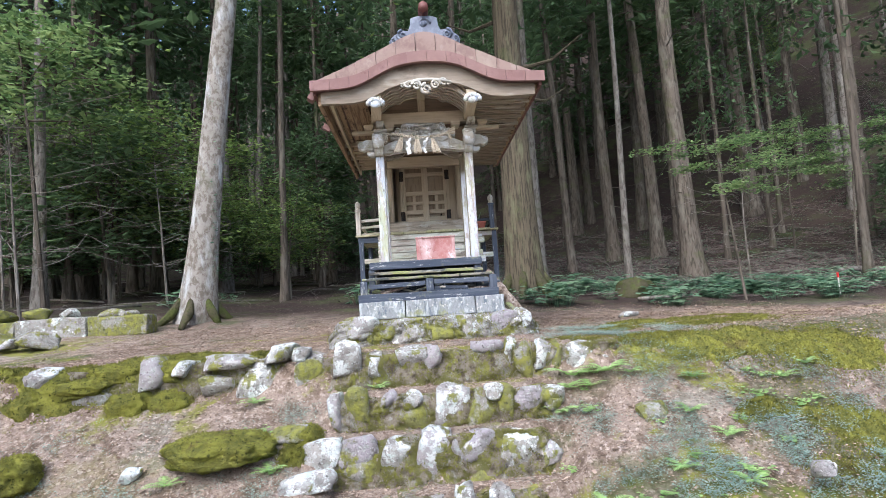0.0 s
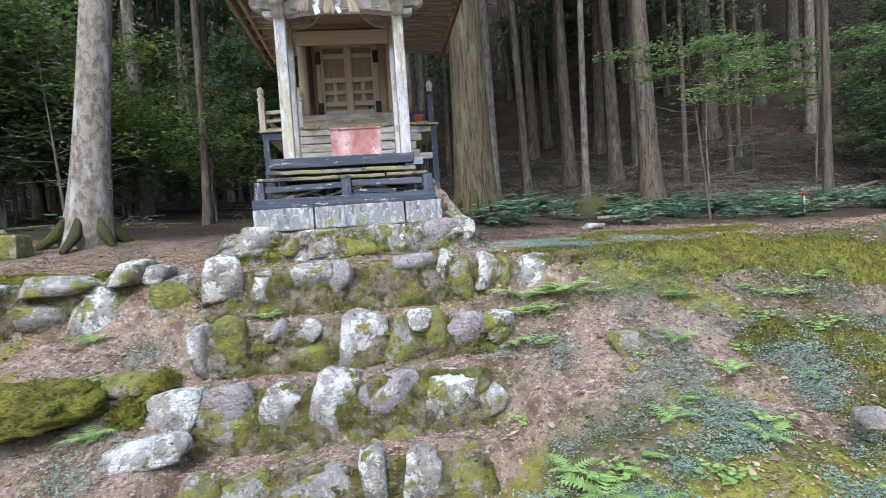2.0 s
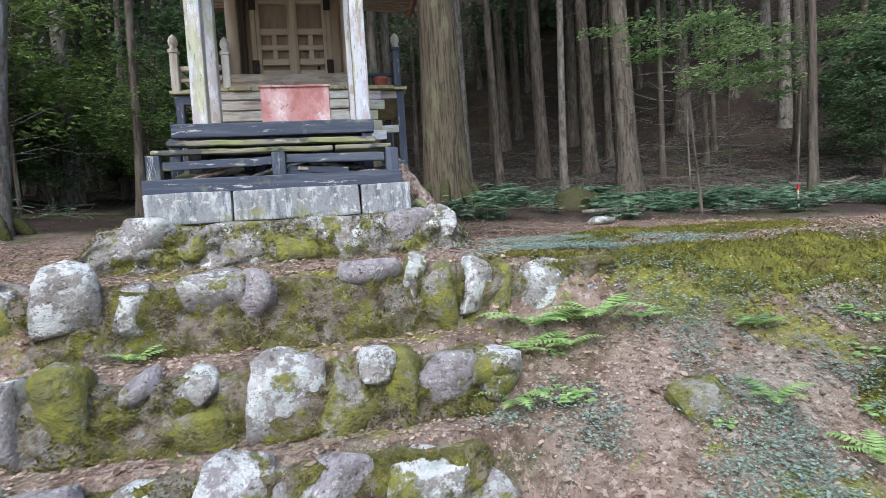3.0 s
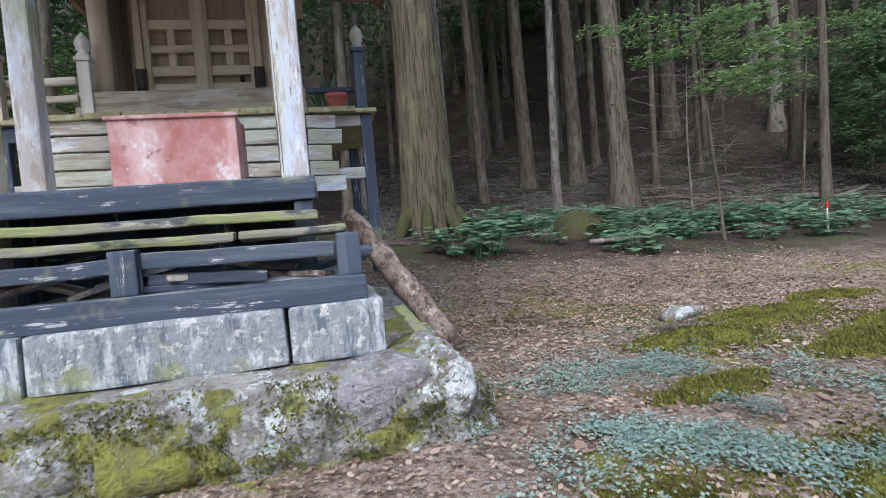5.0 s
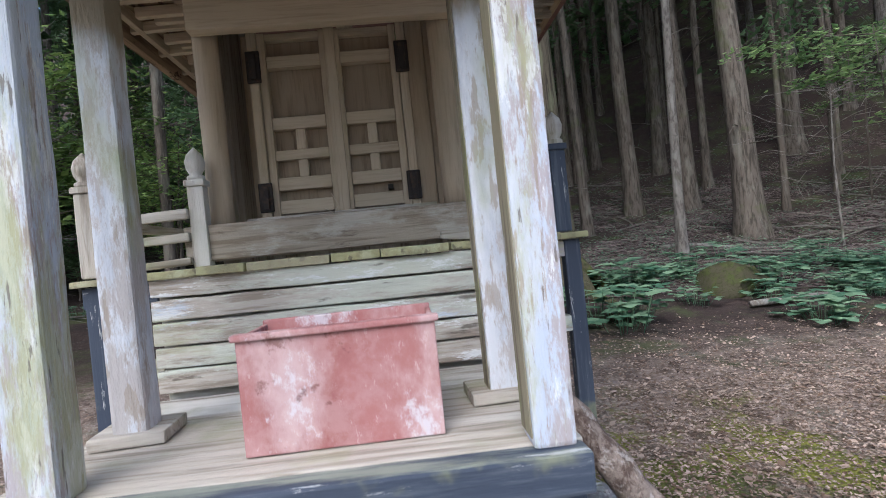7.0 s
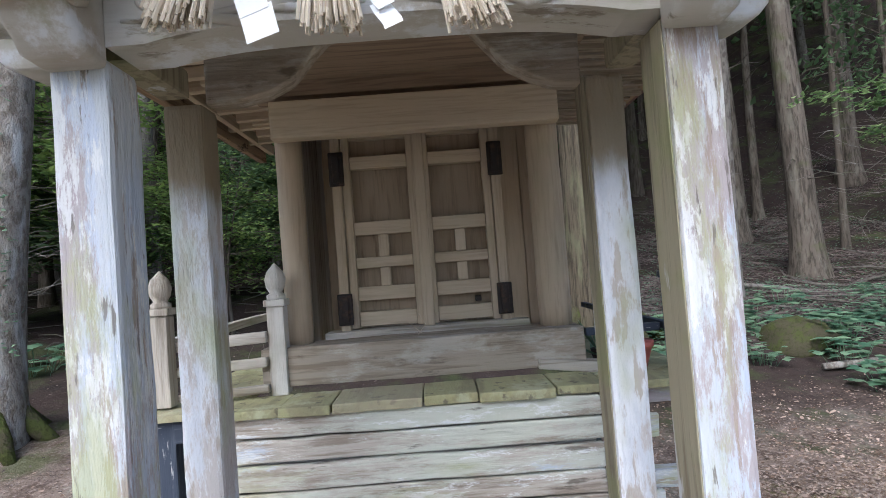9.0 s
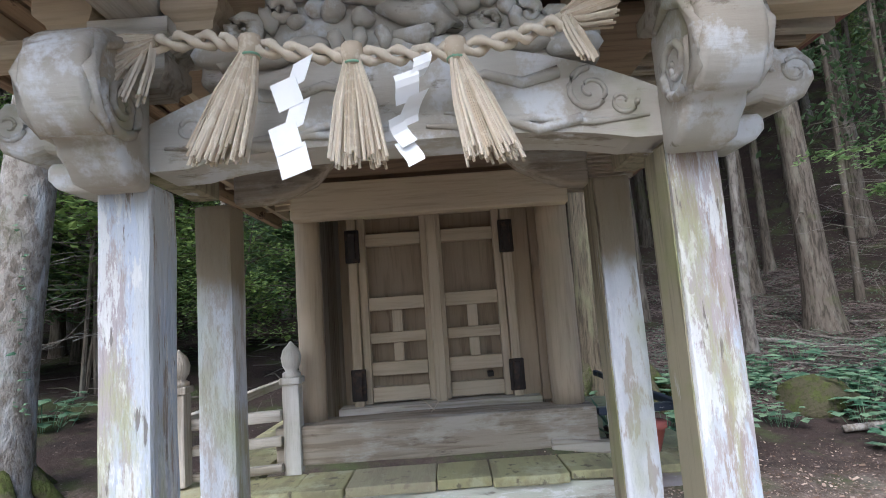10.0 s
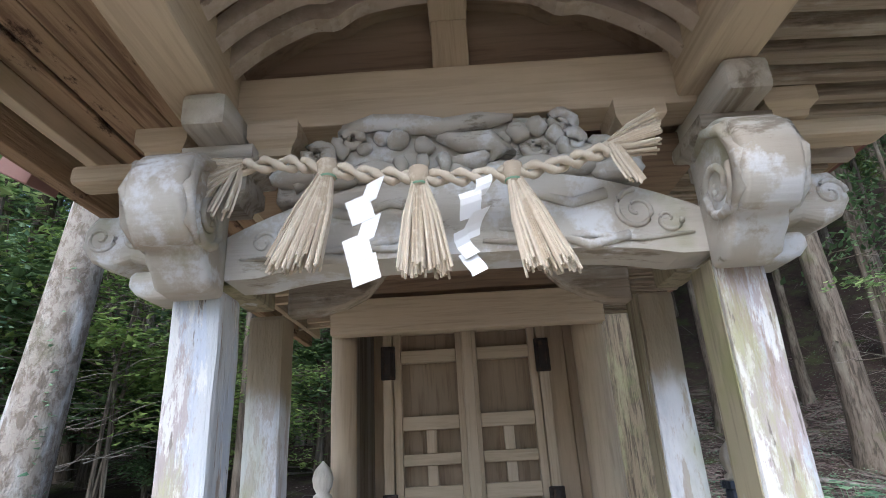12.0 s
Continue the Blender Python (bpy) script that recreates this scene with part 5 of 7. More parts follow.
for x in (-0.40, -0.05, 0.3, 0.58):
    part("under_post", box(x - 0.035, x + 0.035, 5.85, 5.92, 1.63, 1.989, 0.006), BLACK["z"], shrine)
for k in range(15):
    x = -0.42 + k * 0.078
    ln = drng.uniform(0.10, 0.2)
    ob = part("broken_plank", box(-ln, ln, -0.035, 0.035, -0.009, 0.009, 0.004, 5, 0.007, None, k * 3), (GREY["x"], MOSSY, WHITE["x"], DEAD, BLACK["x"])[k % 5])
    ob.matrix_basis = pose(x, 5.385 + 0.04 * (k % 3), 1.685 + 0.022 * (k % 4), drng.uniform(-35, 35), drng.uniform(-16, 16), drng.uniform(-30, 30))
    tagged(ob, "broken weathered plank fallen under the stair", "plank", "fallen planks")

# ---- loose things at the shrine ----
ob = thing("offering_box", (0.215, 5.76, 2.022), "faded red metal offering box with worn white patches", "offering box")
part("front_panel", box(0.012, 0.416, 5.635, 5.648, 2.024, 2.262, 0.004), RED, ob)
part("back_panel", box(0.012, 0.416, 5.86, 5.873, 2.024, 2.275, 0.004), RED, ob)
for x0, x1 in ((0.012, 0.025), (0.403, 0.416)):
    part("side_panel", box(x0, x1, 5.649, 5.859, 2.024, 2.265, 0.004), RED, ob)
part("bottom", box(0.026, 0.402, 5.65, 5.858, 2.024, 2.04, 0.002), RED, ob)
part("sloping_lid", box(0.04, 0.388, 5.70, 5.86, 2.225, 2.233, 0.002, 0, 0, (10, 0, 0)), RED, ob)
part("rim", box(0.004, 0.424, 5.626, 5.66, 2.258, 2.272, 0.004), RED, ob)
# sacred rope with tassels and paper streamers
ROPE = [(-0.27, 5.45, 3.318), (-0.20, 5.42, 3.322), (-0.12, 5.412, 3.315), (-0.068, 5.41, 3.30), (0.01, 5.408, 3.283), (0.085, 5.408, 3.272), (0.16, 5.408, 3.268), (0.235, 5.41, 3.27), (0.32, 5.412, 3.282), (0.385, 5.415, 3.302), (0.425, 5.42, 3.316)]


def along(f):
    f *= len(ROPE) - 1
    i = min(int(f), len(ROPE) - 2)
    return Vector(ROPE[i]).lerp(Vector(ROPE[i + 1]), f - i)


rope = thing("sacred_rope", (0.09, 5.41, 3.272), "twisted straw rope hung across the porch beam", "straw rope")
for s in range(2):
    bm = bmesh.new()
    pts = []
    for k in range(121):
        f = k / 120
        a = f * 62 + s * math.pi
        pts.append(along(f) + Vector((0, 0.0085 * math.cos(a), 0.0085 * math.sin(a))))
    tube(bm, pts, [0.0068 + 0.0016 * math.sin(k * 1.7) for k in range(121)], 7)
    part("strand", bm, STRAW, rope, smooth=True)
srng = random.Random(8)


def straws(name, root, tip, spread, count, label, parent):
    bm = bmesh.new()
    root, tip = Vector(root), Vector(tip)
    d = tip - root
    side = Vector((1, 0, 0)) if abs(d.normalized().x) < 0.7 else Vector((0, 0, 1))
    for _ in range(count):
        u, w = srng.uniform(-1, 1), srng.uniform(-1, 1)
        end = tip + side * spread * u + Vector((0, spread * 0.45 * w, 0)) + d * srng.uniform(-0.10, 0.06)
        start = root + side * 0.008 * u + Vector((0, 0.008 * w, 0))
        midp = start.lerp(end, 0.45) + side * spread * 0.12 * u
        tube(bm, [start, midp, end], [0.0025, 0.0028, 0.0022], 4)
    return tagged(part(name, bm, STRAW, parent, label), kind="stuff")


TASSELS = [((-0.066, 5.408, 3.295), (-0.115, 5.39, 3.125)), ((0.085, 5.406, 3.27), (0.088, 5.39, 3.105)), ((0.238, 5.408, 3.268), (0.282, 5.39, 3.10))]
for root, tip in TASSELS:
    ts = straws("tassel", root, tip, 0.042, 90, "flared straw tassel", rope)
    bm = bmesh.new()
    r = Vector(root)
    tube(bm, [r + Vector((0, 0, 0.018)), r, r + Vector((0, 0, -0.016))], [0.016, 0.018, 0.013], 10)
    part("binding", bm, STRAW, ts, smooth=True)
    bm = bmesh.new()
    tube(bm, [r + Vector((0.0135 * math.cos(a), 0.0135 * math.sin(a), -0.012)) for a in np.linspace(0, math.tau, 14)], 0.0022, 5)
    part("twine", bm, TWINE, ts, "green twine")
straws("frayed_end", (-0.215, 5.425, 3.325), (-0.305, 5.40, 3.265), 0.045, 60, "frayed straw rope end", rope)
straws("frayed_end", (-0.225, 5.425, 3.325), (-0.25, 5.40, 3.225), 0.03, 24, "", rope)
straws("frayed_end", (0.40, 5.415, 3.312), (0.478, 5.395, 3.325), 0.036, 60, "frayed straw rope end", rope)
straws("frayed_end", (0.405, 5.41, 3.312), (0.432, 5.395, 3.235), 0.014, 16, "", rope)


def streamer(x, y, z, tilt, scale, label, curl=0.0):
    """Zigzag paper streamer of five folded leaves."""
    s = thing("paper_streamer", (x, y, z), label, "paper streamer", "paper streamers on the rope")
    for k in range(5):
        bm = bmesh.new()
        cx = x + (0.010, -0.006, 0.007, -0.007, 0.004)[k] * scale + tilt * k * 0.012
        zt = z - k * 0.033 * scale
        wv, h = (0.014, 0.018, 0.015, 0.019, 0.021)[k] * scale * (1 - 0.4 * curl * (k > 2)), 0.040 * scale
        sl = (-0.014, 0.012, -0.012, 0.010, 0.008)[k] * scale
        lo, hi = [], []
        for i in range(5):
            f = i / 4
            yy = y - 0.002 * k - 0.003 * (k % 2) - curl * 0.012 * math.sin(f * 2.6 + k)
            for a in (-1, 1):
                u = cx + a * wv + sl * (f - 0.5) + curl * 0.006 * math.sin(f * 3 + k * 1.3)
                w = zt - h * f + a * 0.007 * scale
                lo.append(bm.verts.new((u, yy + a * curl * 0.004, w)))
                hi.append(bm.verts.new((u, yy + a * curl * 0.004 + 0.001, w)))
        for i in range(4):
            for side in (lo, hi):
                bm.faces.new((side[2 * i], side[2 * i + 1], side[2 * i + 3], side[2 * i + 2]))
            bm.faces.new((lo[2 * i], lo[2 * i + 2], hi[2 * i + 2], hi[2 * i]))
            bm.faces.new((lo[2 * i + 1], hi[2 * i + 1], hi[2 * i + 3], lo[2 * i + 3]))
        bm.faces.new((lo[0], hi[0], hi[1], lo[1]))
        bm.faces.new((lo[8], lo[9], hi[9], hi[8]))
        bmesh.ops.recalc_face_normals(bm, faces=bm.faces)
        part("leaf", bm, PAPER, s)
    return s


streamer(0.0, 5.385, 3.262, -0.1, 1.0, "white zigzag paper streamer hanging straight")
streamer(0.172, 5.385, 3.255, -0.3, 0.94, "white zigzag paper streamer, twisted and curling", 1.0)

ob = thing("leaning_log", (1.12, 5.75, 1.3), "split weathered log leaning against the shrine plinth", "log")
bm = bmesh.new()
a, b = Vector((1.20, 5.98, 1.29)), Vector((0.80, 6.22, 1.90))
pts = [a.lerp(b, k / 9) + 0.006 * noise.noise_vector(Vector((k * 0.8, 2, 1))) for k in range(10)]
tube(bm, pts, [0.044, 0.047, 0.050, 0.052, 0.054, 0.054, 0.052, 0.050, 0.046, 0.036], 18)
wobble(bm, 0.014, 16)
part("trunk", bm, DEAD, ob, "", True)
ob = part("fallen_plank", box(-0.22, 0.22, -0.028, 0.028, -0.010, 0.010, 0.004, 6, 0.006), MOSSY)
ob.matrix_basis = pose(1.02, 5.5, 1.40, 0, 38, -55)
tagged(ob, "short weathered plank lying by the plinth corner", "plank")

ob = thing("flower_pot", (0.80, 6.42, 2.415), "small red flower pot on the veranda corner", "flower pot")
bm = bmesh.new()
tube(bm, [(0.80, 6.42, 2.416), (0.80, 6.42, 2.43), (0.80, 6.42, 2.49), (0.80, 6.42, 2.492), (0.80, 6.42, 2.51)], [0.03, 0.034, 0.052, 0.058, 0.058], 18)
part("pot", bm, POT, ob, "", True)
vs_, fs_ = [], []
for k in range(14):
    a_ = k * 2.4
    o_ = Vector((0.74, 6.56, 2.43))
    d_ = Vector((math.cos(a_) * 0.05, math.sin(a_) * 0.05, 0.03 + 0.05 * (k % 3)))
    e_ = Vector((-math.sin(a_), math.cos(a_), 0)) * 0.018
    i_ = len(vs_)
    vs_ += [o_ + d_ * 0.4, o_ + d_ + e_, o_ + d_ * 1.7, o_ + d_ - e_]
    fs_ += [(i_, i_ + 1, i_ + 2, i_ + 3)]
pl = thing("potted_plant", (0.74, 6.56, 2.418), "small green plant in a dark pot on the veranda", "potted plant")
bm = bmesh.new()
tube(bm, [(0.74, 6.56, 2.416), (0.74, 6.56, 2.42), (0.74, 6.56, 2.47)], [0.03, 0.032, 0.042], 16)
part("pot", bm, IRON, pl, "dark glazed pot", True)
lf = raw("foliage", vs_, fs_, HERB_LEAF)
lf.parent = pl
lf.matrix_parent_inverse = world_of(pl).inverted()
ob = part("tin_plate", box(0.68, 0.80, 6.50, 6.60, 2.418, 2.432, 0.004, 2, 0.003), GREY["x"])
tagged(ob, "broken pale roof slate on the veranda", "slate")


# ---- trees ----
trng = random.Random(21)


def trunk_bm(height, r, lean=0.0, flare=1.7, sides=14, rings=16, bend=0.3, seed=0.0, ridges=0.0):
    bm = bmesh.new()
    pts, rad = [], []
    for k in range(rings + 1):
        f = (k / rings) ** 1.6
        z = f * height - 0.3
        off = noise.noise_vector(Vector((seed, f * 2.5, 3.3))) * bend * f
        pts.append(Vector((off.x + lean * z, off.y, z)))
        rr = r * (1 - 0.72 * f)
        rad.append(rr * (1 + (flare - 1) * math.exp(-max(z, 0) / (r * 3.2))))
    tube(bm, pts, rad, sides)
    if ridges:
        for v in bm.verts:
            z = v.co.z
            a = math.atan2(v.co.y, v.co.x)
            amp = ridges * (0.35 + 1.6 * math.exp(-max(z, 0) / (r * 2.5)))
            s = 1 + amp * (math.sin(a * 5 + seed) * 0.5 + math.sin(a * 8 + seed * 2) * 0.25 + 0.4 * noise.noise(Vector((a * 2, z * 0.7, seed))))
            v.co.x = v.co.x * s
            v.co.y = v.co.y * s
    return bm, pts


def leaf_cards(count, place, size, droop, seed):
    """Many small folded leaf sprays; place() gives each one's middle."""
    r = random.Random(seed)
    vs, fs = [], []
    for _ in range(count):
        p = place(r)
        a = r.uniform(0, math.tau)
        d = Vector((math.cos(a), math.sin(a), droop + r.uniform(-0.4, 0.4))).normalized()
        side = d.cross(Vector((r.uniform(-0.4, 0.4), r.uniform(-0.4, 0.4), 1))).normalized()
        ln, wd = size * r.uniform(0.6, 1.4), size * r.uniform(0.18, 0.4)
        up = side.cross(d) * wd * 0.4
        i = len(vs)
        vs += [p, p + d * ln * 0.5 + side * wd - up, p + d * ln, p + d * ln * 0.5 - side * wd - up]
        fs += [(i, i + 1, i + 2), (i, i + 2, i + 3)]
    return vs, fs


def add_mesh_part(name, vs, fs, material, parent, label=""):
    ob = raw(name, vs, fs, material)
    ob.parent = parent
    ob.matrix_parent_inverse = world_of(parent).inverted()
    return tagged(ob, label)


def conifer(height, r, crown_from, seed, material, label, leaves=800, twigs=True, spread=2.2, lean=0.0, ridges=0.05):
    tree = thing("cedar_tree", (0, 0, 0), label, "tree", "cedar trees")
    bm, pts = trunk_bm(height, r, lean, 1.5, 12, 14, 0.35, seed, ridges)
    part("trunk", bm, material, tree, "", True)
    rr = random.Random(int(seed * 13) + 5)
    bm = bmesh.new()
    tips = []
    n = 46
    for k in range(n):
        f = k / n
        z = 1.5 + (height - 2.0) * f
        live = z > crown_from
        if not live and (not twigs or rr.random() < 0.45):
            continue
        a = rr.uniform(0, math.tau)
        c = np.array([[p.x, p.y, p.z] for p in pts])
        o = Vector((float(np.interp(z, c[:, 2], c[:, 0])), float(np.interp(z, c[:, 2], c[:, 1])), z))
        ln = (spread * (1 - 0.55 * max(0, (z - crown_from)) / max(height - crown_from, 1)) if live else rr.uniform(0.3, 1.3))
        d = Vector((math.cos(a), math.sin(a), rr.uniform(-0.25, 0.15)))
        p1, p2 = o + d * ln * 0.5, o + d * ln + Vector((0, 0, -0.25 * ln if live else rr.uniform(-0.2, 0.1)))
        tube(bm, [o, p1, p2], [0.022 if live else 0.012, 0.012 if live else 0.008, 0.004], 4)
        if live:
            tips.append((o, p1, p2))
    if bm.verts:
        tagged(part("branchwork", bm, material, tree), kind="stuff")
    if tips:
        def place(q):
            o, p1, p2 = q.choice(tips)
            f = q.uniform(0.15, 1.1)
            b = o.lerp(p1, f * 2) if f < 0.5 else p1.lerp(p2, f * 2 - 1)
            s = 0.32
            return b + Vector((q.gauss(0, s), q.gauss(0, s), q.gauss(-0.12, s * 0.7)))
        vs, fs = leaf_cards(leaves, place, 0.34, -0.5, int(seed * 7))
        add_mesh_part("crown", vs, fs, CEDAR_LEAF, tree)
    return tree


# models, standing far behind the hill, copied to every place
TREE_LABELS = ["tall straight cedar with reddish-brown bark and bare lower trunk", "slender cedar with dead lower twigs", "grey-brown cedar leaning slightly on the slope"]
PLACES = []
KINDS = [conifer(19, 0.16, 9.5, 1.3, CEDAR_BARK, TREE_LABELS[0]), conifer(17, 0.15, 7.5, 2.9, CEDAR_BARK, TREE_LABELS[1]), conifer(20, 0.17, 10.5, 4.1, GREY_BARK, TREE_LABELS[2]), conifer(17, 0.16, 5.5, 6.7, CEDAR_BARK, TREE_LABELS[1])]
for k, model in enumerate(KINDS):
    model.matrix_basis = pose(30 + 6 * k, 60, ground(30 + 6 * k, 60))


def plant(x, y, dia, kind, tilt=(0, 0)):
    s = dia / (0.32, 0.30, 0.34, 0.32)[kind]
    h = max(0.75, min(1.25, s ** 0.4))
    t = copy_thing(KINDS[kind], Matrix())
    t.matrix_basis = pose(x, y, ground(x, y) - 0.05, tilt[0], tilt[1], trng.uniform(0, 360)) @ Matrix.Diagonal((s, s, h, 1))
    PLACES.append((x, y))


RIGHT_TREES = [(8.3, 28.2, 0.54), (9.3, 29.1, 0.5), (8.0, 22.3, 0.53), (5.8, 15.1, 0.2), (9.6, 21.7, 0.53), (11.1, 26.6, 0.53), (15.4, 32.5, 0.68), (8.9, 17.6, 0.66), (15.4, 24.6, 0.72), (13.2, 20.0, 0.2), (9.5, 38.5, 0.6), (11.5, 33.5, 0.33), (11.6, 13.8, 0.22), (18.5, 22.3, 0.5), (22.6, 34.9, 0.65), (22.1, 35.6, 0.55), (20.1, 34.6, 0.6), (25.9, 35.3, 0.6), (21.1, 26.3, 0.55), (20.2, 27.4, 0.45), (7.7, 28.1, 0.36)]
LEFT_TREES = [(-5.4, 21.5, 0.32), (-3.2, 13.2, 0.18), (-9.5, 28.6, 0.55), (-10.7, 29.8, 0.42), (-13.4, 45.8, 0.62), (-3.6, 20.7, 0.39), (-3.2, 20.2, 0.38), (-14.2, 25.7, 0.42), (-9.4, 15.9, 0.5), (-9.3, 15.0, 0.2), (-10.6, 21.5, 0.25), (-15.0, 22.8, 0.7), (-5.6, 25.0, 0.29), (-5.2, 24.8, 0.18), (-3.7, 26.8, 0.44), (-15.0, 21.2, 0.6), (-8.9, 14.3, 0.2), (-11.6, 17.5, 0.5)]
NAMED = RIGHT_TREES + LEFT_TREES
for x, y, dia in NAMED:
    plant(x, y, dia, trng.randrange(4), (trng.uniform(-1.5, 1.5), trng.uniform(-1.5, 1.5)))
tries = 0
while len(PLACES) < 265 and tries < 8000:
    tries += 1
    y = trng.uniform(11, 52)
    x = trng.uniform(-0.95 * y - 4, 1.0 * y + 4)
    if min(math.hypot(x - a, y - b) for a, b in PLACES) < 1.9 or math.hypot(x - 2.3, y - 12) < 3.0:
        continue
    if 1.5 < x < 22 and y < 17.5 + 0.1 * x or (-6 < x < 1.5 and y < 15):
        continue
    plant(x, y, trng.uniform(0.16, 0.46), trng.randrange(4), (trng.uniform(-2, 2), trng.uniform(-2, 2)))
for k in range(26):
    a = math.radians(trng.uniform(115, 425) if k % 2 else trng.uniform(140, 400))
    d = trng.uniform(15, 30)
    x, y = d * math.cos(a), d * math.sin(a)
    if y < 6 and (abs(x) > 11 or y < -12):
        plant(x, y, trng.uniform(0.25, 0.45), trng.randrange(4))

# the old cedar behind the shrine
cedar = thing("old_cedar", (0, 0, 0), "massive old cedar with fibrous bark and mossy root flare", "tree")
bm, _ = trunk_bm(20, 0.385, 0.0, 1.3, 72, 30, 0.3, 3.0, 0.035)
part("trunk", bm, CEDAR_BIG, cedar, "", True)
bm = bmesh.new()
for k, (a, ln) in enumerate(((-60, 0.9), (-105, 0.5), (-20, 1.1), (-150, 0.4), (50, 0.8))):
    d = Vector((math.cos(radians(a)), math.sin(radians(a)), 0))
    tube(bm, [d * 0.3 + Vector((0, 0, 0.75)), d * 0.55 + Vector((0, 0, 0.35)), d * 0.55 * (1 + ln * 0.4) + Vector((0, 0, 0.10)), d * (0.55 + ln) + Vector((0, 0, -0.12))], [0.06, 0.11, 0.09, 0.04], 10)
wobble(bm, 0.05, 4)
part("root", bm, MOSSY_BARK, cedar, "moss-covered root flare", True)
bm = bmesh.new()
for z, a, ln in ((4.6, 10, 1.1), (5.2, -35, 1.5), (6.5, 150, 1.2), (7.2, -80, 1.6), (4.1, 200, 0.8)):
    d = Vector((math.cos(radians(a)), math.sin(radians(a)), 0.25))
    tube(bm, [Vector((0, 0, z)) + d * 0.3, Vector((0, 0, z)) + d * (0.3 + ln * 0.5) + Vector((0, 0, -0.2)), Vector((0, 0, z)) + d * (0.3 + ln)], [0.05, 0.035, 0.008], 6)
tagged(part("branchwork", bm, CEDAR_BIG, cedar), kind="stuff")
vs, fs = leaf_cards(4000, lambda q: Vector((q.gauss(0, 1.7), q.gauss(0, 1.7), q.uniform(8, 19))), 0.32, -0.5, 77)
add_mesh_part("crown", vs, fs, CEDAR_LEAF, cedar)
cedar.matrix_basis = pose(2.35, 12.2, ground(2.35, 12.2) - 0.1)

# pale-barked broadleaf tree
pale = thing("pale_tree", (0, 0, 0), "tall pale-barked tree with lichen and mossy foot", "tree")
bm, pts = trunk_bm(16, 0.245, 0.105, 1.5, 28, 26, 0.25, 8.0, 0.03)
part("trunk", bm, PALE_BARK, pale, "", True)
bm = bmesh.new()
for k in range(7):
    a = k * 0.9 + 0.3
    d = Vector((math.cos(a), math.sin(a), 0))
    tube(bm, [d * 0.25 + Vector((0, 0, 0.4)), d * 0.42 + Vector((0, 0, 0.14)), d * (0.6 + 0.12 * (k % 3)) + Vector((0, 0, -0.08))], [0.05, 0.08, 0.04], 8)
wobble(bm, 0.03, 5)
part("root", bm, MOSSY_BARK, pale, "moss-covered roots", True)
vs, fs = leaf_cards(160, lambda q: Vector((0.055 * 2 + q.choice((-1, 1)) * 0.27 + q.gauss(0, 0.03), -0.14 + q.gauss(0, 0.05), q.uniform(0.8, 4.0))), 0.07, -0.2, 31)
add_mesh_part("ivy", vs, fs, HERB_LEAF, pale, "thin ivy climbing the trunk")
bm = bmesh.new()
for z, a, ln in ((7.0, 170, 2.5), (8.5, 20, 2.2), (9.5, -100, 2.6), (10.5, 100, 2.4), (12, -30, 2.0)):
    o = Vector((0.055 * z, 0, z))
    d = Vector((math.cos(radians(a)), math.sin(radians(a)), 0.5))
    tube(bm, [o, o + d * ln * 0.5, o + d * ln + Vector((0, 0, 0.4))], [0.09, 0.05, 0.015], 6)
tagged(part("branchwork", bm, PALE_BARK, pale), kind="stuff")
vs, fs = leaf_cards(9000, lambda q: Vector((0.6 + q.gauss(0, 1.9), q.gauss(0, 1.9), q.gauss(11.5, 2.0))), 0.16, -0.1, 32)
add_mesh_part("crown", vs, fs, BROAD_LEAF, pale)
pale.matrix_basis = pose(-3.78, 9.5, ground(-3.78, 9.5) - 0.05)


# understorey shrubs and young trees
def shrub(name, height, seed, leaf_mat, label, count, size, width, category="young tree", stems=1, flat=False, low=0.3, branches=16):
    t = thing(name, (0, 0, 0), label, category)
    r = random.Random(seed)
    bm = bmesh.new()
    twigs = []
    for s in range(stems):
        base_p = Vector((r.gauss(0, 0.1), r.gauss(0, 0.1), -0.1))
        top_p = Vector((r.gauss(0, 0.25), r.gauss(0, 0.25), height * r.uniform(0.85, 1.0)))
        mid_p = base_p.lerp(top_p, 0.5) + Vector((r.gauss(0, 0.12), r.gauss(0, 0.12), 0))
        tube(bm, [base_p, mid_p, top_p], [0.03, 0.02, 0.006], 6)
        for k in range(branches):
            f = r.uniform(low, 1.0)
            o = base_p.lerp(mid_p, f * 2) if f < 0.5 else mid_p.lerp(top_p, f * 2 - 1)
            a = r.uniform(0, math.tau)
            ln = width * r.uniform(0.5, 1.0)
            e = o + Vector((math.cos(a) * ln, math.sin(a) * ln, r.uniform(-0.08, 0.2) * (0.6 if flat else 1.5)))
            md = o.lerp(e, 0.5) + Vector((0, 0, 0.08))
            tube(bm, [o, md, e], [0.010, 0.007, 0.003], 4)
            twigs.append((o, md, e))
    tagged(part("branchwork", bm, CEDAR_BARK, t), kind="stuff")

    def place(q):
        o, md, e = q.choice(twigs)
        f = q.uniform(0.25, 1.1)
        b = o.lerp(md, f * 2) if f < 0.5 else md.lerp(e, f * 2 - 1)
        s = 0.12 * width
        return b + Vector((q.gauss(0, s), q.gauss(0, s), q.gauss(0, s * (0.10 if flat else 0.6))))
    vs, fs = leaf_cards(count, place, size, -0.05 if flat else -0.2, seed)
    add_mesh_part("foliage", vs, fs, leaf_mat, t)
    return t


def stand(ob, x, y, turn=0, s=1.0):
    ob.matrix_basis = pose(x, y, ground(x, y), 0, 0, turn) @ Matrix.Diagonal((s, s, s, 1))


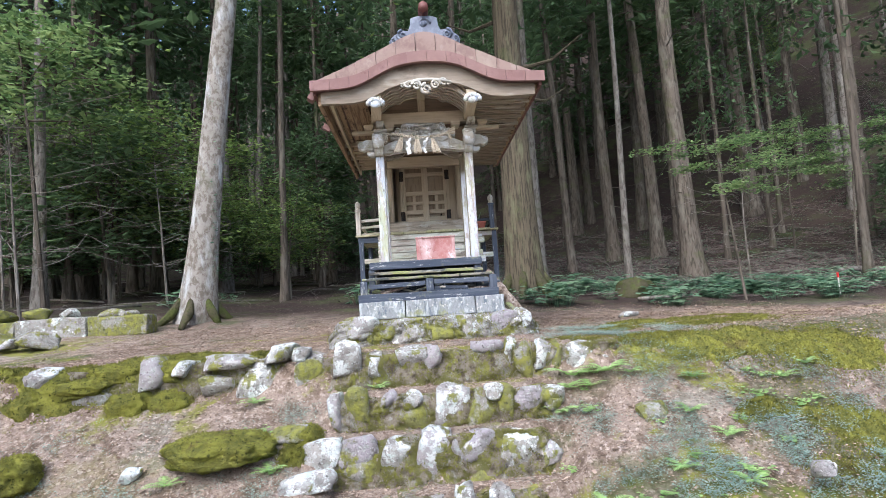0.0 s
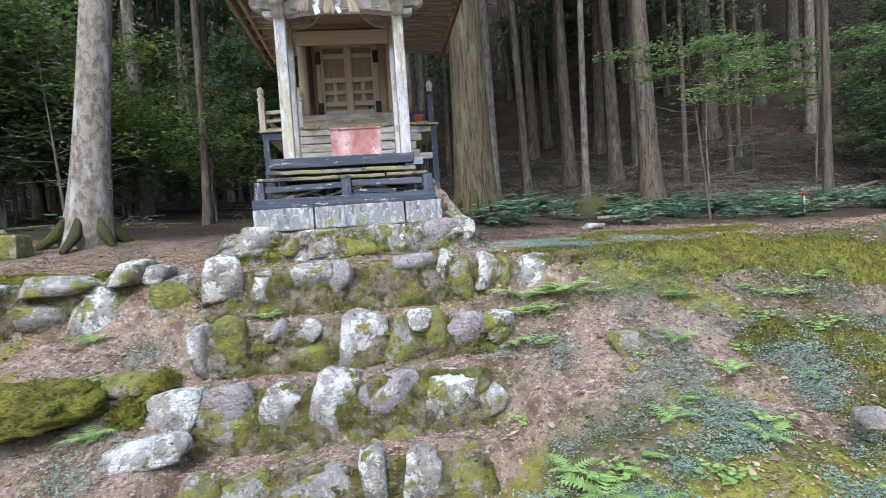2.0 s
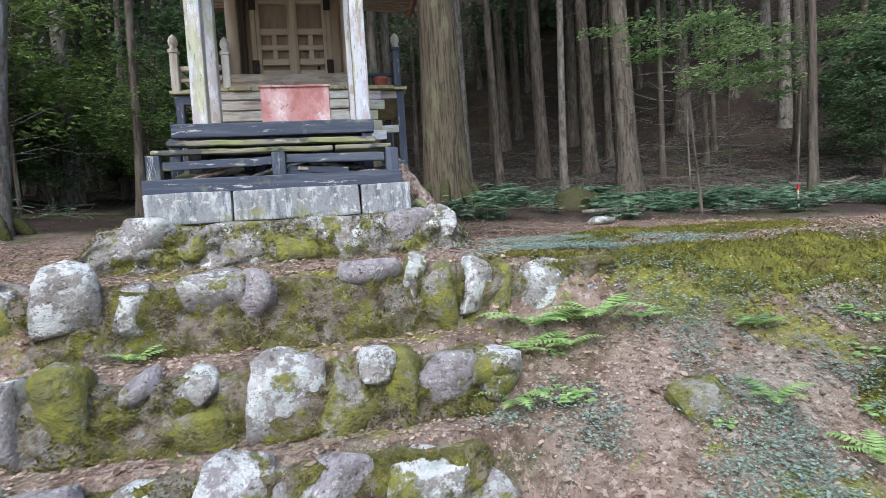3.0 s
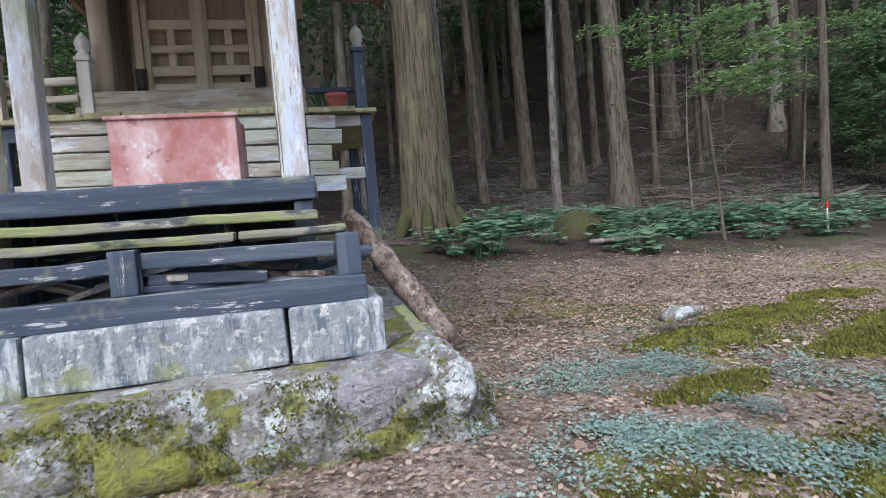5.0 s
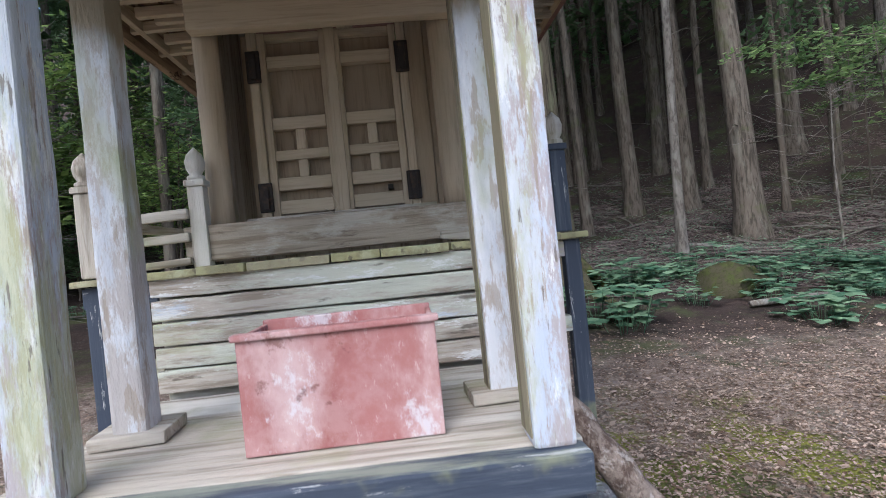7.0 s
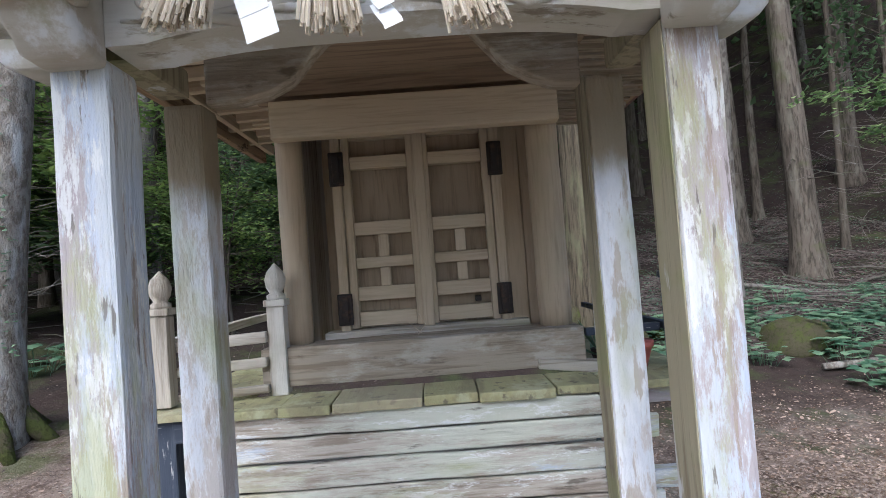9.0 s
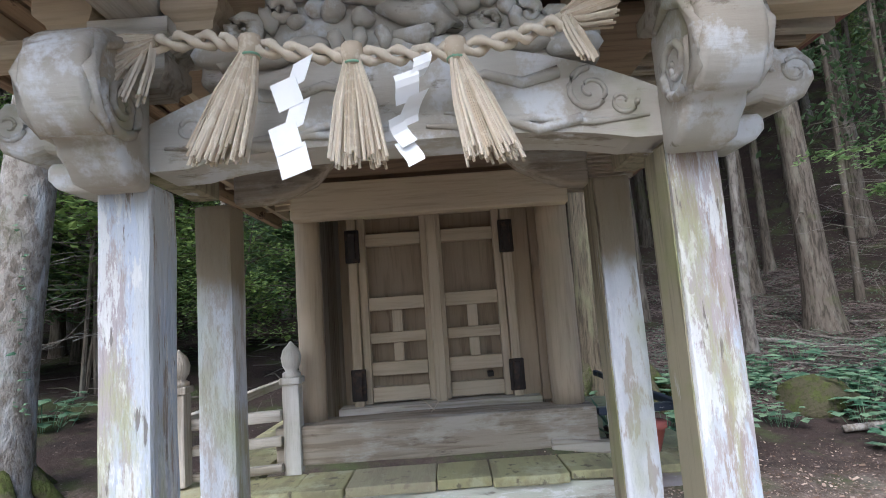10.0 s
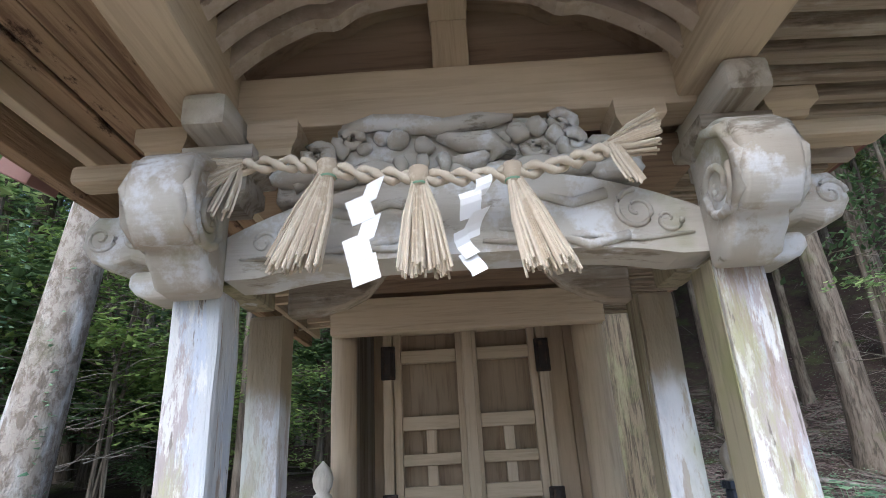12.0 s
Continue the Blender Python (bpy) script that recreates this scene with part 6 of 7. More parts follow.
maple = shrub("maple_sapling", 3.5, 3, MAPLE_LEAF, "young maple with flat layers of light green leaves", 1700, 0.10, 1.55, flat=True, stems=1, low=0.58, branches=9)
stand(maple, 6.5, 10.6, 20)
m2 = copy_thing(maple, Matrix())
stand(m2, 12.5, 15.5, 200, 1.3)
m4 = copy_thing(maple, Matrix())
stand(m4, -7.3, 11.2, 60, 1.8)
m5 = copy_thing(maple, Matrix())
stand(m5, -10.5, 14.5, 150, 2.2)
m3 = copy_thing(maple, Matrix())
stand(m3, 13.5, 19.0, 100, 1.3)


def bare_sapling(x, y, height, seed):
    """A leafless young tree with fine forked twigs."""
    t = thing("bare_sapling", (0, 0, 0), "leafless grey sapling with fine forked twigs", "young tree", "bare saplings")
    r = random.Random(seed)
    bm = bmesh.new()
    tube(bm, [(0, 0, -0.1), (0.1, 0.05, height * 0.5), (0.25, 0, height)], [0.03, 0.02, 0.005], 6)
    part("trunk", bm, GREY_BARK, t)
    bm = bmesh.new()
    for k in range(30):
        f = r.uniform(0.2, 1)
        o = Vector((0.25 * f, 0.03, height * f))
        a = r.uniform(0, math.tau)
        for g in range(3):
            ln = r.uniform(0.4, 1.2)
            e = o + Vector((math.cos(a) * ln, math.sin(a) * ln, r.uniform(-0.1, 0.5)))
            tube(bm, [o, o.lerp(e, 0.5) + Vector((0, 0, r.uniform(-0.08, 0.1))), e], [0.008, 0.006, 0.002], 4)
            o, a = o.lerp(e, r.uniform(0.4, 0.9)), a + r.uniform(-0.9, 0.9)
    tagged(part("branchwork", bm, GREY_BARK, t), kind="stuff")
    t.matrix_basis = pose(x, y, ground(x, y), 0, 0, r.uniform(0, 360))


bare_sapling(-6.9, 9.8, 3.6, 1)
bare_sapling(-8.4, 11.5, 4.2, 2)
bare_sapling(-5.6, 12.5, 3.4, 3)
bare_sapling(9.5, 15.5, 3.6, 4)
bush = shrub("understorey_bush", 2.6, 5, CEDAR_LEAF, "dark evergreen understorey bush", 3000, 0.13, 1.1, "bush", 3)
bush2 = shrub("understorey_bush", 3.4, 6, BROAD_LEAF, "leafy green understorey bush in the forest", 3400, 0.10, 1.3, "bush", 3)
stand(bush, -9, 15)
stand(bush2, -12, 17)
for k in range(38):
    y = trng.uniform(13, 34)
    x = trng.uniform(-1.05 * y, -0.10 * y)
    c = copy_thing((bush, bush2)[k % 2], Matrix())
    stand(c, x, y, trng.uniform(0, 360), trng.uniform(0.7, 1.8))

# bushes added to darken the far right, standing in for dense canopy shade
for x, y, s in ((14.5, 14.5, 1.1), (16.5, 16.5, 1.5), (13.0, 11.8, 0.8), (18.5, 18.0, 1.7), (19.5, 15.0, 1.6), (21, 21, 1.8)):
    c = copy_thing(bush, Matrix())
    stand(c, x, y, trng.uniform(0, 360), s)

for k in range(5):
    y = trng.uniform(30, 42)
    c = copy_thing((bush, bush2)[k % 2], Matrix())
    stand(c, y * trng.uniform(0.1, 0.75), y, trng.uniform(0, 360), trng.uniform(1.4, 2.4))

# distant woods that close the view
def wood_place(q):
    a = q.uniform(0, math.tau)
    d = q.uniform(46, 62) if math.sin(a) > -0.2 else q.uniform(34, 50)
    x, y = d * math.cos(a), d * math.sin(a) + 6
    return Vector((x, y, ground(x, y) + q.uniform(0, 16) * q.uniform(0.2, 1)))


vs, fs = leaf_cards(14000, wood_place, 1.5, -0.5, 92)
tagged(raw("far_woods", vs, fs, CEDAR_LEAF), "dense dark conifer woods far off on the hillside", "woods", kind="stuff")


# ---- low plants and litter ----
def scatter(count, inside, seed, build):
    r = random.Random(seed)
    vs, fs = [], []
    n = 0
    while n < count:
        x, y = inside(r)
        if -0.62 < x < 0.9 and 5.2 < y < 7.8:
            continue
        n += 1
        build(r, x, y, vs, fs)
    return vs, fs


def litter_leaf(r, x, y, vs, fs):
    z = ground(x, y) + r.uniform(0.003, 0.014)
    a = r.uniform(0, math.tau)
    s = r.uniform(0.004, 0.012) * (2.0 if r.random() < 0.05 else 1.0) * (1 + max(0, y - 6) * 0.10)
    d = Vector((math.cos(a), math.sin(a), r.uniform(-0.35, 0.35))) * s
    e = Vector((-math.sin(a), math.cos(a), r.uniform(-0.4, 0.4))) * s * r.uniform(0.35, 0.8)
    p = Vector((x, y, z))
    i = len(vs)
    vs += [p - d, p - d * 0.35 + e * 0.8, p + d * 0.3 + e + Vector((0, 0, s * 0.2)), p + d, p + d * 0.25 - e * 0.9, p - d * 0.4 - e]
    fs += [(i, i + 1, i + 2, i + 3, i + 4, i + 5)]


def litter_zone(r):
    k = r.random()
    if k < 0.55:
        return r.uniform(-3.8, 4.6), r.uniform(2.0, 8.5)
    if k < 0.8:
        return r.uniform(0.9, 6.5), r.triangular(5, 10.6, 6.0)
    return r.uniform(-5, 6), r.uniform(2, 9)


def forest_zone(r):
    yy = r.uniform(8, 34)
    return r.uniform(-0.4 * yy, 0.95 * yy), yy


vs, fs = scatter(24000, forest_zone, 40, litter_leaf)
tagged(raw("forest_litter", vs, fs, HILL_LITTER), "dark fallen leaves under the forest trees", "leaf litter", kind="stuff")
vs, fs = scatter(150000, litter_zone, 41, litter_leaf)
tagged(raw("leaf_litter", vs, fs, LITTER), "dry brown fallen leaves scattered over the ground", "leaf litter", kind="stuff")


def low_herb(r, x, y, vs, fs):
    z = ground(x, y)
    for _ in range(r.randrange(5, 9)):
        a = r.uniform(0, math.tau)
        s = r.uniform(0.006, 0.014)
        p = Vector((x + r.gauss(0, 0.022), y + r.gauss(0, 0.022), z + r.uniform(0.008, 0.035)))
        d = Vector((math.cos(a), math.sin(a), r.uniform(-0.2, 0.5))) * s
        e = Vector((-math.sin(a), math.cos(a), r.uniform(-0.3, 0.3))) * s * 0.45
        i = len(vs)
        vs += [p, p + d * 0.5 + e, p + d, p + d * 0.5 - e]
        fs += [(i, i + 1, i + 2, i + 3)]


HERB_SPOTS = [(1.5, 4.9, 0.3), (1.95, 4.75, 0.35), (1.6, 3.2, 0.4), (2.1, 3.6, 0.45), (1.35, 3.0, 0.3), (2.6, 3.3, 0.5), (1.9, 4.2, 0.3), (1.7, 5.2, 0.35), (2.0, 5.6, 0.3), (-1.2, 3.9, 0.16), (-1.0, 4.15, 0.14), (-1.9, 3.45, 0.22), (-1.1, 3.5, 0.16), (3.2, 3.9, 0.5), (2.5, 2.6, 0.4), (1.05, 3.35, 0.2), (1.5, 2.6, 0.35), (1.2, 3.9, 0.16), (-2.6, 3.9, 0.2)]


HERB_WEIGHTS = [s * s for _, _, s in HERB_SPOTS]


def herb_zone(r):
    while True:
        cx, cy, s = r.choices(HERB_SPOTS, HERB_WEIGHTS)[0]
        x, y = cx + r.gauss(0, s * 0.9), cy + r.gauss(0, s * 0.7)
        if noise.noise(Vector((x * 3.2, y * 3.2, 6))) + 0.5 * noise.noise(Vector((x * 9, y * 9, 2))) > r.uniform(-0.12, 0.22):
            return x, y


vs, fs = scatter(13000, herb_zone, 43, low_herb)
tagged(raw("ground_herbs", vs, fs, GREYHERB), "carpet of small grey-green ground herbs", "ground herbs", kind="stuff")


def moss_tuft(r, x, y, vs, fs):
    z = ground(x, y)
    for _ in range(4):
        a = r.uniform(0, math.tau)
        p = Vector((x + r.gauss(0, 0.02), y + r.gauss(0, 0.02), z - 0.003))
        i = len(vs)
        h = r.uniform(0.008, 0.02)
        vs += [p + Vector((math.cos(a), math.sin(a), 0)) * 0.006, p - Vector((math.cos(a), math.sin(a), 0)) * 0.006, p + Vector((r.gauss(0, 0.006), r.gauss(0, 0.006), h))]
        fs += [(i, i + 1, i + 2)]


MOSS_SPOTS = [(2.9, 6.0, 0.5), (3.3, 5.6, 0.5), (2.3, 4.5, 0.5), (2.9, 4.3, 0.5), (3.4, 4.4, 0.5), (1.9, 4.6, 0.3), (2.9, 3.6, 0.5), (3.2, 3.3, 0.4), (2.3, 5.7, 0.3), (-1.6, 4.7, 0.4), (-2.3, 4.6, 0.4), (-2.9, 4.6, 0.4), (-3.3, 4.7, 0.4), (2.6, 3.2, 0.3), (1.3, 4.6, 0.2)]


def moss_zone(r):
    cx, cy, s = r.choice(MOSS_SPOTS)
    return cx + r.gauss(0, s * 0.5), cy + r.gauss(0, s * 0.3)


vs, fs = scatter(16000, moss_zone, 47, moss_tuft)
tagged(raw("moss_tufts", vs, fs, MOSS), "short yellow-green moss tufts on the bank", "moss", kind="stuff")


def moss_pad(x, y, sx, sy, h, turn):
    """A cushion of moss that follows the ground."""
    bm = bmesh.new()
    bmesh.ops.create_grid(bm, x_segments=34, y_segments=34, size=1)
    c, s = math.cos(turn), math.sin(turn)
    out = []
    for v in bm.verts:
        u, w = v.co.x, v.co.y
        rad = math.hypot(u, w) / (0.82 + 0.3 * noise.noise(Vector((2 * math.cos(math.atan2(w, u)) + x, 2 * math.sin(math.atan2(w, u)), y * 3))))
        px, py = x + c * u * sx - s * w * sy, y + s * u * sx + c * w * sy
        top = h * max(0.0, 1 - rad ** 2.5) * (1 + 0.9 * noise.noise(Vector((px * 4.5, py * 6, 8)))) + 0.016 * noise.noise(Vector((px * 11, py * 11, 1))) + 0.009 * noise.noise(Vector((px * 30, py * 30, 5)))
        v.co = (px, py, ground(px, py) + (top if rad < 1 else -0.03))
    r = random.Random(int(1000 + 100 * x + 10 * y))
    for v in list(bm.verts):
        if v.co.z > ground(v.co.x, v.co.y) - 0.01:
            for _ in range(3):
                o = v.co + Vector((r.gauss(0, 0.015), r.gauss(0, 0.01), -0.004))
                e = Vector((r.gauss(0, 1), r.gauss(0, 1), 0)).normalized() * 0.006
                bm.faces.new([bm.verts.new(q) for q in (o - e, o + e, o + Vector((r.gauss(0, 0.008), r.gauss(0, 0.008), r.uniform(0.012, 0.026))))])
    ob = part("moss_patch", bm, MOSS, None, "", True)
    return tagged(ob, "cushion of yellow-green moss on the bank", "moss", "moss cushions", "stuff")


for x, y, sx, sy, h, turn in [(2.5, 4.42, 0.75, 0.22, 0.05, 0.05), (3.3, 4.35, 0.6, 0.25, 0.05, -0.1), (1.95, 4.52, 0.4, 0.14, 0.04, 0.1), (3.0, 3.55, 0.55, 0.26, 0.05, -0.25), (3.5, 3.2, 0.5, 0.25, 0.05, -0.3), (2.35, 3.75, 0.28, 0.12, 0.03, 0.2), (2.3, 5.75, 0.45, 0.2, 0.03, 0), (2.9, 6.05, 0.5, 0.24, 0.025, 0.1), (3.3, 5.6, 0.5, 0.25, 0.03, -0.1), (2.75, 5.45, 0.4, 0.18, 0.025, 0.2), (3.6, 6.35, 0.4, 0.2, 0.02, 0.1), (1.9, 5.2, 0.3, 0.14, 0.025, 0.3),
                              (-1.9, 4.75, 0.5, 0.18, 0.05, 0.1), (-2.3, 4.62, 0.45, 0.2, 0.06, 0.1), (-2.9, 4.55, 0.4, 0.22, 0.06, 0), (-1.3, 4.75, 0.35, 0.12, 0.04, 0.1), (-3.5, 4.7, 0.4, 0.25, 0.06, 0), (-2.1, 5.1, 0.5, 0.18, 0.03, 0.2), (-2.9, 3.6, 0.35, 0.2, 0.05, 0.3), (2.75, 2.85, 0.5, 0.22, 0.04, -0.2), (-0.9, 3.85, 0.14, 0.1, 0.05, 0.4)]:
    moss_pad(x, y, sx, sy, h, turn)


# ferns
def fern(seed, fronds, length, label):
    t = thing("fern", (0, 0, 0), label, "fern", "ferns by the steps")
    r = random.Random(seed)
    for k in range(fronds):
        a = k * math.tau / fronds + r.uniform(-0.4, 0.4)
        ln = length * r.uniform(0.7, 1.1)
        rise = r.uniform(0.5, 1.1)
        vs, fs = [], []
        pts = []
        for i in range(13):
            f = i / 12
            pts.append(Vector((math.cos(a) * ln * f, math.sin(a) * ln * f, ln * (rise * f - 0.75 * rise * f * f))))
        side = Vector((-math.sin(a), math.cos(a), 0))
        for i in range(1, 12):
            f = i / 12
            wv = ln * 0.32 * math.sin(math.pi * min(1, f * 0.92 + 0.12)) * (1 - 0.35 * f)
            d = (pts[i + 1] - pts[i]).normalized()
            for sgn in (-1, 1):
                i0 = len(vs)
                b = pts[i]
                tip = b + side * sgn * wv + d * wv * 0.35 - Vector((0, 0, wv * 0.12))
                vs += [b - d * ln * 0.04, tip, b + d * ln * 0.045]
                fs += [(i0, i0 + 1, i0 + 2)]
        add_mesh_part("frond", vs, fs, FERN_LEAF, t)
    return t


ferns = [fern(s, n, ln, "bright green fern beside the stone steps") for s, n, ln in ((1, 8, 0.20), (2, 7, 0.15), (3, 9, 0.25))]
FERN_AT = [(1.15, 3.12, 0), (1.3, 3.02, 1), (1.9, 3.15, 1), (2.2, 2.8, 0), (1.18, 4.32, 2), (1.36, 4.3, 0), (1.12, 4.24, 0), (1.28, 4.2, 1), (1.45, 4.28, 2), (1.02, 4.08, 0), (1.62, 4.22, 1), (1.08, 3.3, 1), (2.0, 3.55, 1), (2.9, 2.95, 0), (-1.45, 3.4, 0), (-1.68, 3.66, 1), (-1.05, 3.72, 1), (-1.3, 4.35, 1), (2.05, 4.1, 1), (1.85, 3.78, 1), (-1.2, 3.0, 1), (2.7, 4.05, 1), (3.0, 4.2, 1), (1.3, 2.75, 1), (1.6, 3.4, 1), (-0.35, 4.37, 1), (-2.4, 3.4, 1)]
for x, y, k in FERN_AT:
    if k < 3 and ferns[k].get("used"):
        f = copy_thing(ferns[k], Matrix())
    else:
        f = ferns[k]
        f["used"] = 1
    f.matrix_basis = pose(x, y, ground(x, y) + 0.01, 0, 0, trng.uniform(0, 360))
for f in ferns:
    del f["used"]


# broad-leaved undergrowth along the forest edge
def herb_clump(seed, label, name="undergrowth_plant", group="undergrowth along the forest edge", leaf_mat=HERB_LEAF):
    t = thing(name, (0, 0, 0), label, name.replace("_", " "), group)
    r = random.Random(seed)
    vs, fs = [], []
    bm = bmesh.new()
    for k in range(26):
        a = r.uniform(0, math.tau)
        rad = r.uniform(0.04, 0.40)
        h = r.uniform(0.06, 0.34)
        p = Vector((math.cos(a) * rad, math.sin(a) * rad, h))
        tube(bm, [Vector((p.x * 0.6, p.y * 0.6, -0.02)), Vector((p.x * 0.85, p.y * 0.85, h * 0.7)), p], [0.003, 0.003, 0.002], 4)
        for j in range(3):
            b = a + (j - 1) * 1.1 + r.uniform(-0.3, 0.3)
            d = Vector((math.cos(b), math.sin(b), r.uniform(-0.35, 0.1))) * r.uniform(0.08, 0.15)
            e = Vector((-math.sin(b), math.cos(b), 0)) * d.length * 0.5
            i = len(vs)
            vs += [p, p + d * 0.45 + e, p + d, p + d * 0.45 - e, p + d * 0.5 + Vector((0, 0, 0.012))]
            fs += [(i, i + 1, i + 4), (i + 1, i + 2, i + 4), (i + 2, i + 3, i + 4), (i + 3, i, i + 4)]
    tagged(part("stalkwork", bm, leaf_mat, t), kind="stuff")
    add_mesh_part("leaves", vs, fs, leaf_mat, t)
    return t


clumps = [herb_clump(s, "leafy dark green undergrowth plant") for s in (1, 2, 3)]
used = set()
for k in range(92):
    x = trng.uniform(1.9, 12)
    y = 11.5 + 0.06 * x + trng.gauss(0, 0.95)
    while noise.noise(Vector((x * 1.3, y * 1.3, 4))) < 0.02:
        x, y = trng.uniform(1.9, 12), 11.3 + 0.06 * x + trng.gauss(0, 0.9)
    if k > 78:
        x, y = trng.uniform(-6, 13), trng.uniform(11.5, 16)
    c = clumps[k % 3]
    if k % 3 in used:
        c = copy_thing(c, Matrix())
    used.add(k % 3)
    s = trng.uniform(0.7, 1.5)
    c.matrix_basis = pose(x, y, ground(x, y), 0, 0, trng.uniform(0, 360)) @ Matrix.Diagonal((s * 0.9, s * 0.9, s * 0.85, 1))

# fallen branches on the hillside
bm = bmesh.new()
for k in range(1500):
    y = trng.uniform(12.0, 34)
    x = trng.uniform(-0.8, 1.0) * y
    if k < 420:
        x, y = trng.uniform(2, 16), trng.uniform(12.2, 24)
    a, ln = trng.uniform(0, math.tau), trng.uniform(0.15, 0.9) if k % 9 else trng.uniform(1.0, 2.6)
    p, q = (x, y), (x + ln * math.cos(a), y + ln * math.sin(a))
    mid = ((p[0] + q[0]) / 2 + trng.gauss(0, 0.12) * ln, (p[1] + q[1]) / 2)
    r = trng.uniform(0.004, 0.014) if k % 9 else trng.uniform(0.015, 0.035)
    tube(bm, [(p[0], p[1], ground(*p) + r), (mid[0], mid[1], ground(*mid) + r + trng.uniform(0, 0.12)), (q[0], q[1], ground(*q) + r + trng.uniform(0, 0.12))], [r, r * 0.8, r * 0.4], 5)
tagged(part("fallen_branches", bm, GREY_BARK), "dead branches and sticks strewn on the forest floor", "fallen branches", kind="stuff")


# light green seedlings beside the steps
sprout = herb_clump(9, "light green leafy seedling in bare soil beside the steps", "seedling_plant", "seedlings by the steps", FERN_LEAF)
for k in range(30):
    x, y = trng.uniform(0.98, 2.9), trng.uniform(2.4, 4.25)
    if k % 5 == 0:
        x, y = trng.uniform(-2.6, -0.95), trng.uniform(2.6, 4.1)
    if k:
        sprout = copy_thing(sprout, Matrix())
    s = trng.uniform(0.10, 0.24)
    sprout.matrix_basis = pose(x, y, ground(x, y), 0, 0, trng.uniform(0, 360)) @ Matrix.Diagonal((s, s, s * 0.8, 1))



# old stone foundation beside the pale tree
found = thing("stone_foundation", (-5.6, 8.5, 1.45), "ruined low foundation of pale mossy stone blocks", "stone foundation")
for k, (x0, x1) in enumerate(((-4.95, -4.08), (-6.0, -4.97), (-7.2, -6.02), (-8.4, -7.22))):
    ob = part("block", box(x0, x1, 8.4, 8.75, 1.40, 1.70 + 0.02 * (k % 2), 0.03, 4, 0.02, None, k), STONE_MIX if k % 2 else STONE_MOSS, found)
for x, y, z, s, k in [(-5.3, 8.6, 1.78, 0.24, "pale"), (-5.8, 8.6, 1.78, 0.3, "moss"), (-4.7, 8.6, 1.74, 0.26, "moss"), (-6.4, 8.6, 1.78, 0.36, "moss"), (-4.4, 8.55, 1.72, 0.2, "mix"), (-5.2, 7.7, 1.42, 0.4, "mix"), (-5.9, 7.7, 1.42, 0.5, "moss"), (-6.6, 7.7, 1.42, 0.5, "moss"), (-5.5, 7.55, 1.4, 0.22, "pale")]:
    stone(found, x, y, z, s * 1.3, s, s * 0.7, k, (0, 0, rng.uniform(-40, 40)))

# things at the forest edge
ob = stone(None, 4.6, 11.5, ground(4.6, 11.5) + 0.14, 0.85, 0.6, 0.5, "moss", (0, 0, 20))
ob.name = "boulder"
ob.data = ob.data.copy()
ob.data.materials[0] = MOSSY_BARK
tagged(ob, "mossy boulder among the undergrowth", "stone")
bm = bmesh.new()
tube(bm, [(4.25, 10.62, ground(4.25, 10.62) + 0.06), (4.8, 10.68, ground(4.8, 10.68) + 0.08), (5.4, 10.72, ground(5.4, 10.72) + 0.07)], [0.035, 0.04, 0.03], 10)
wobble(bm, 0.01, 6)
tagged(part("fallen_log", bm, PALE_BARK, None, "", True), "pale fallen log lying in the undergrowth", "log")
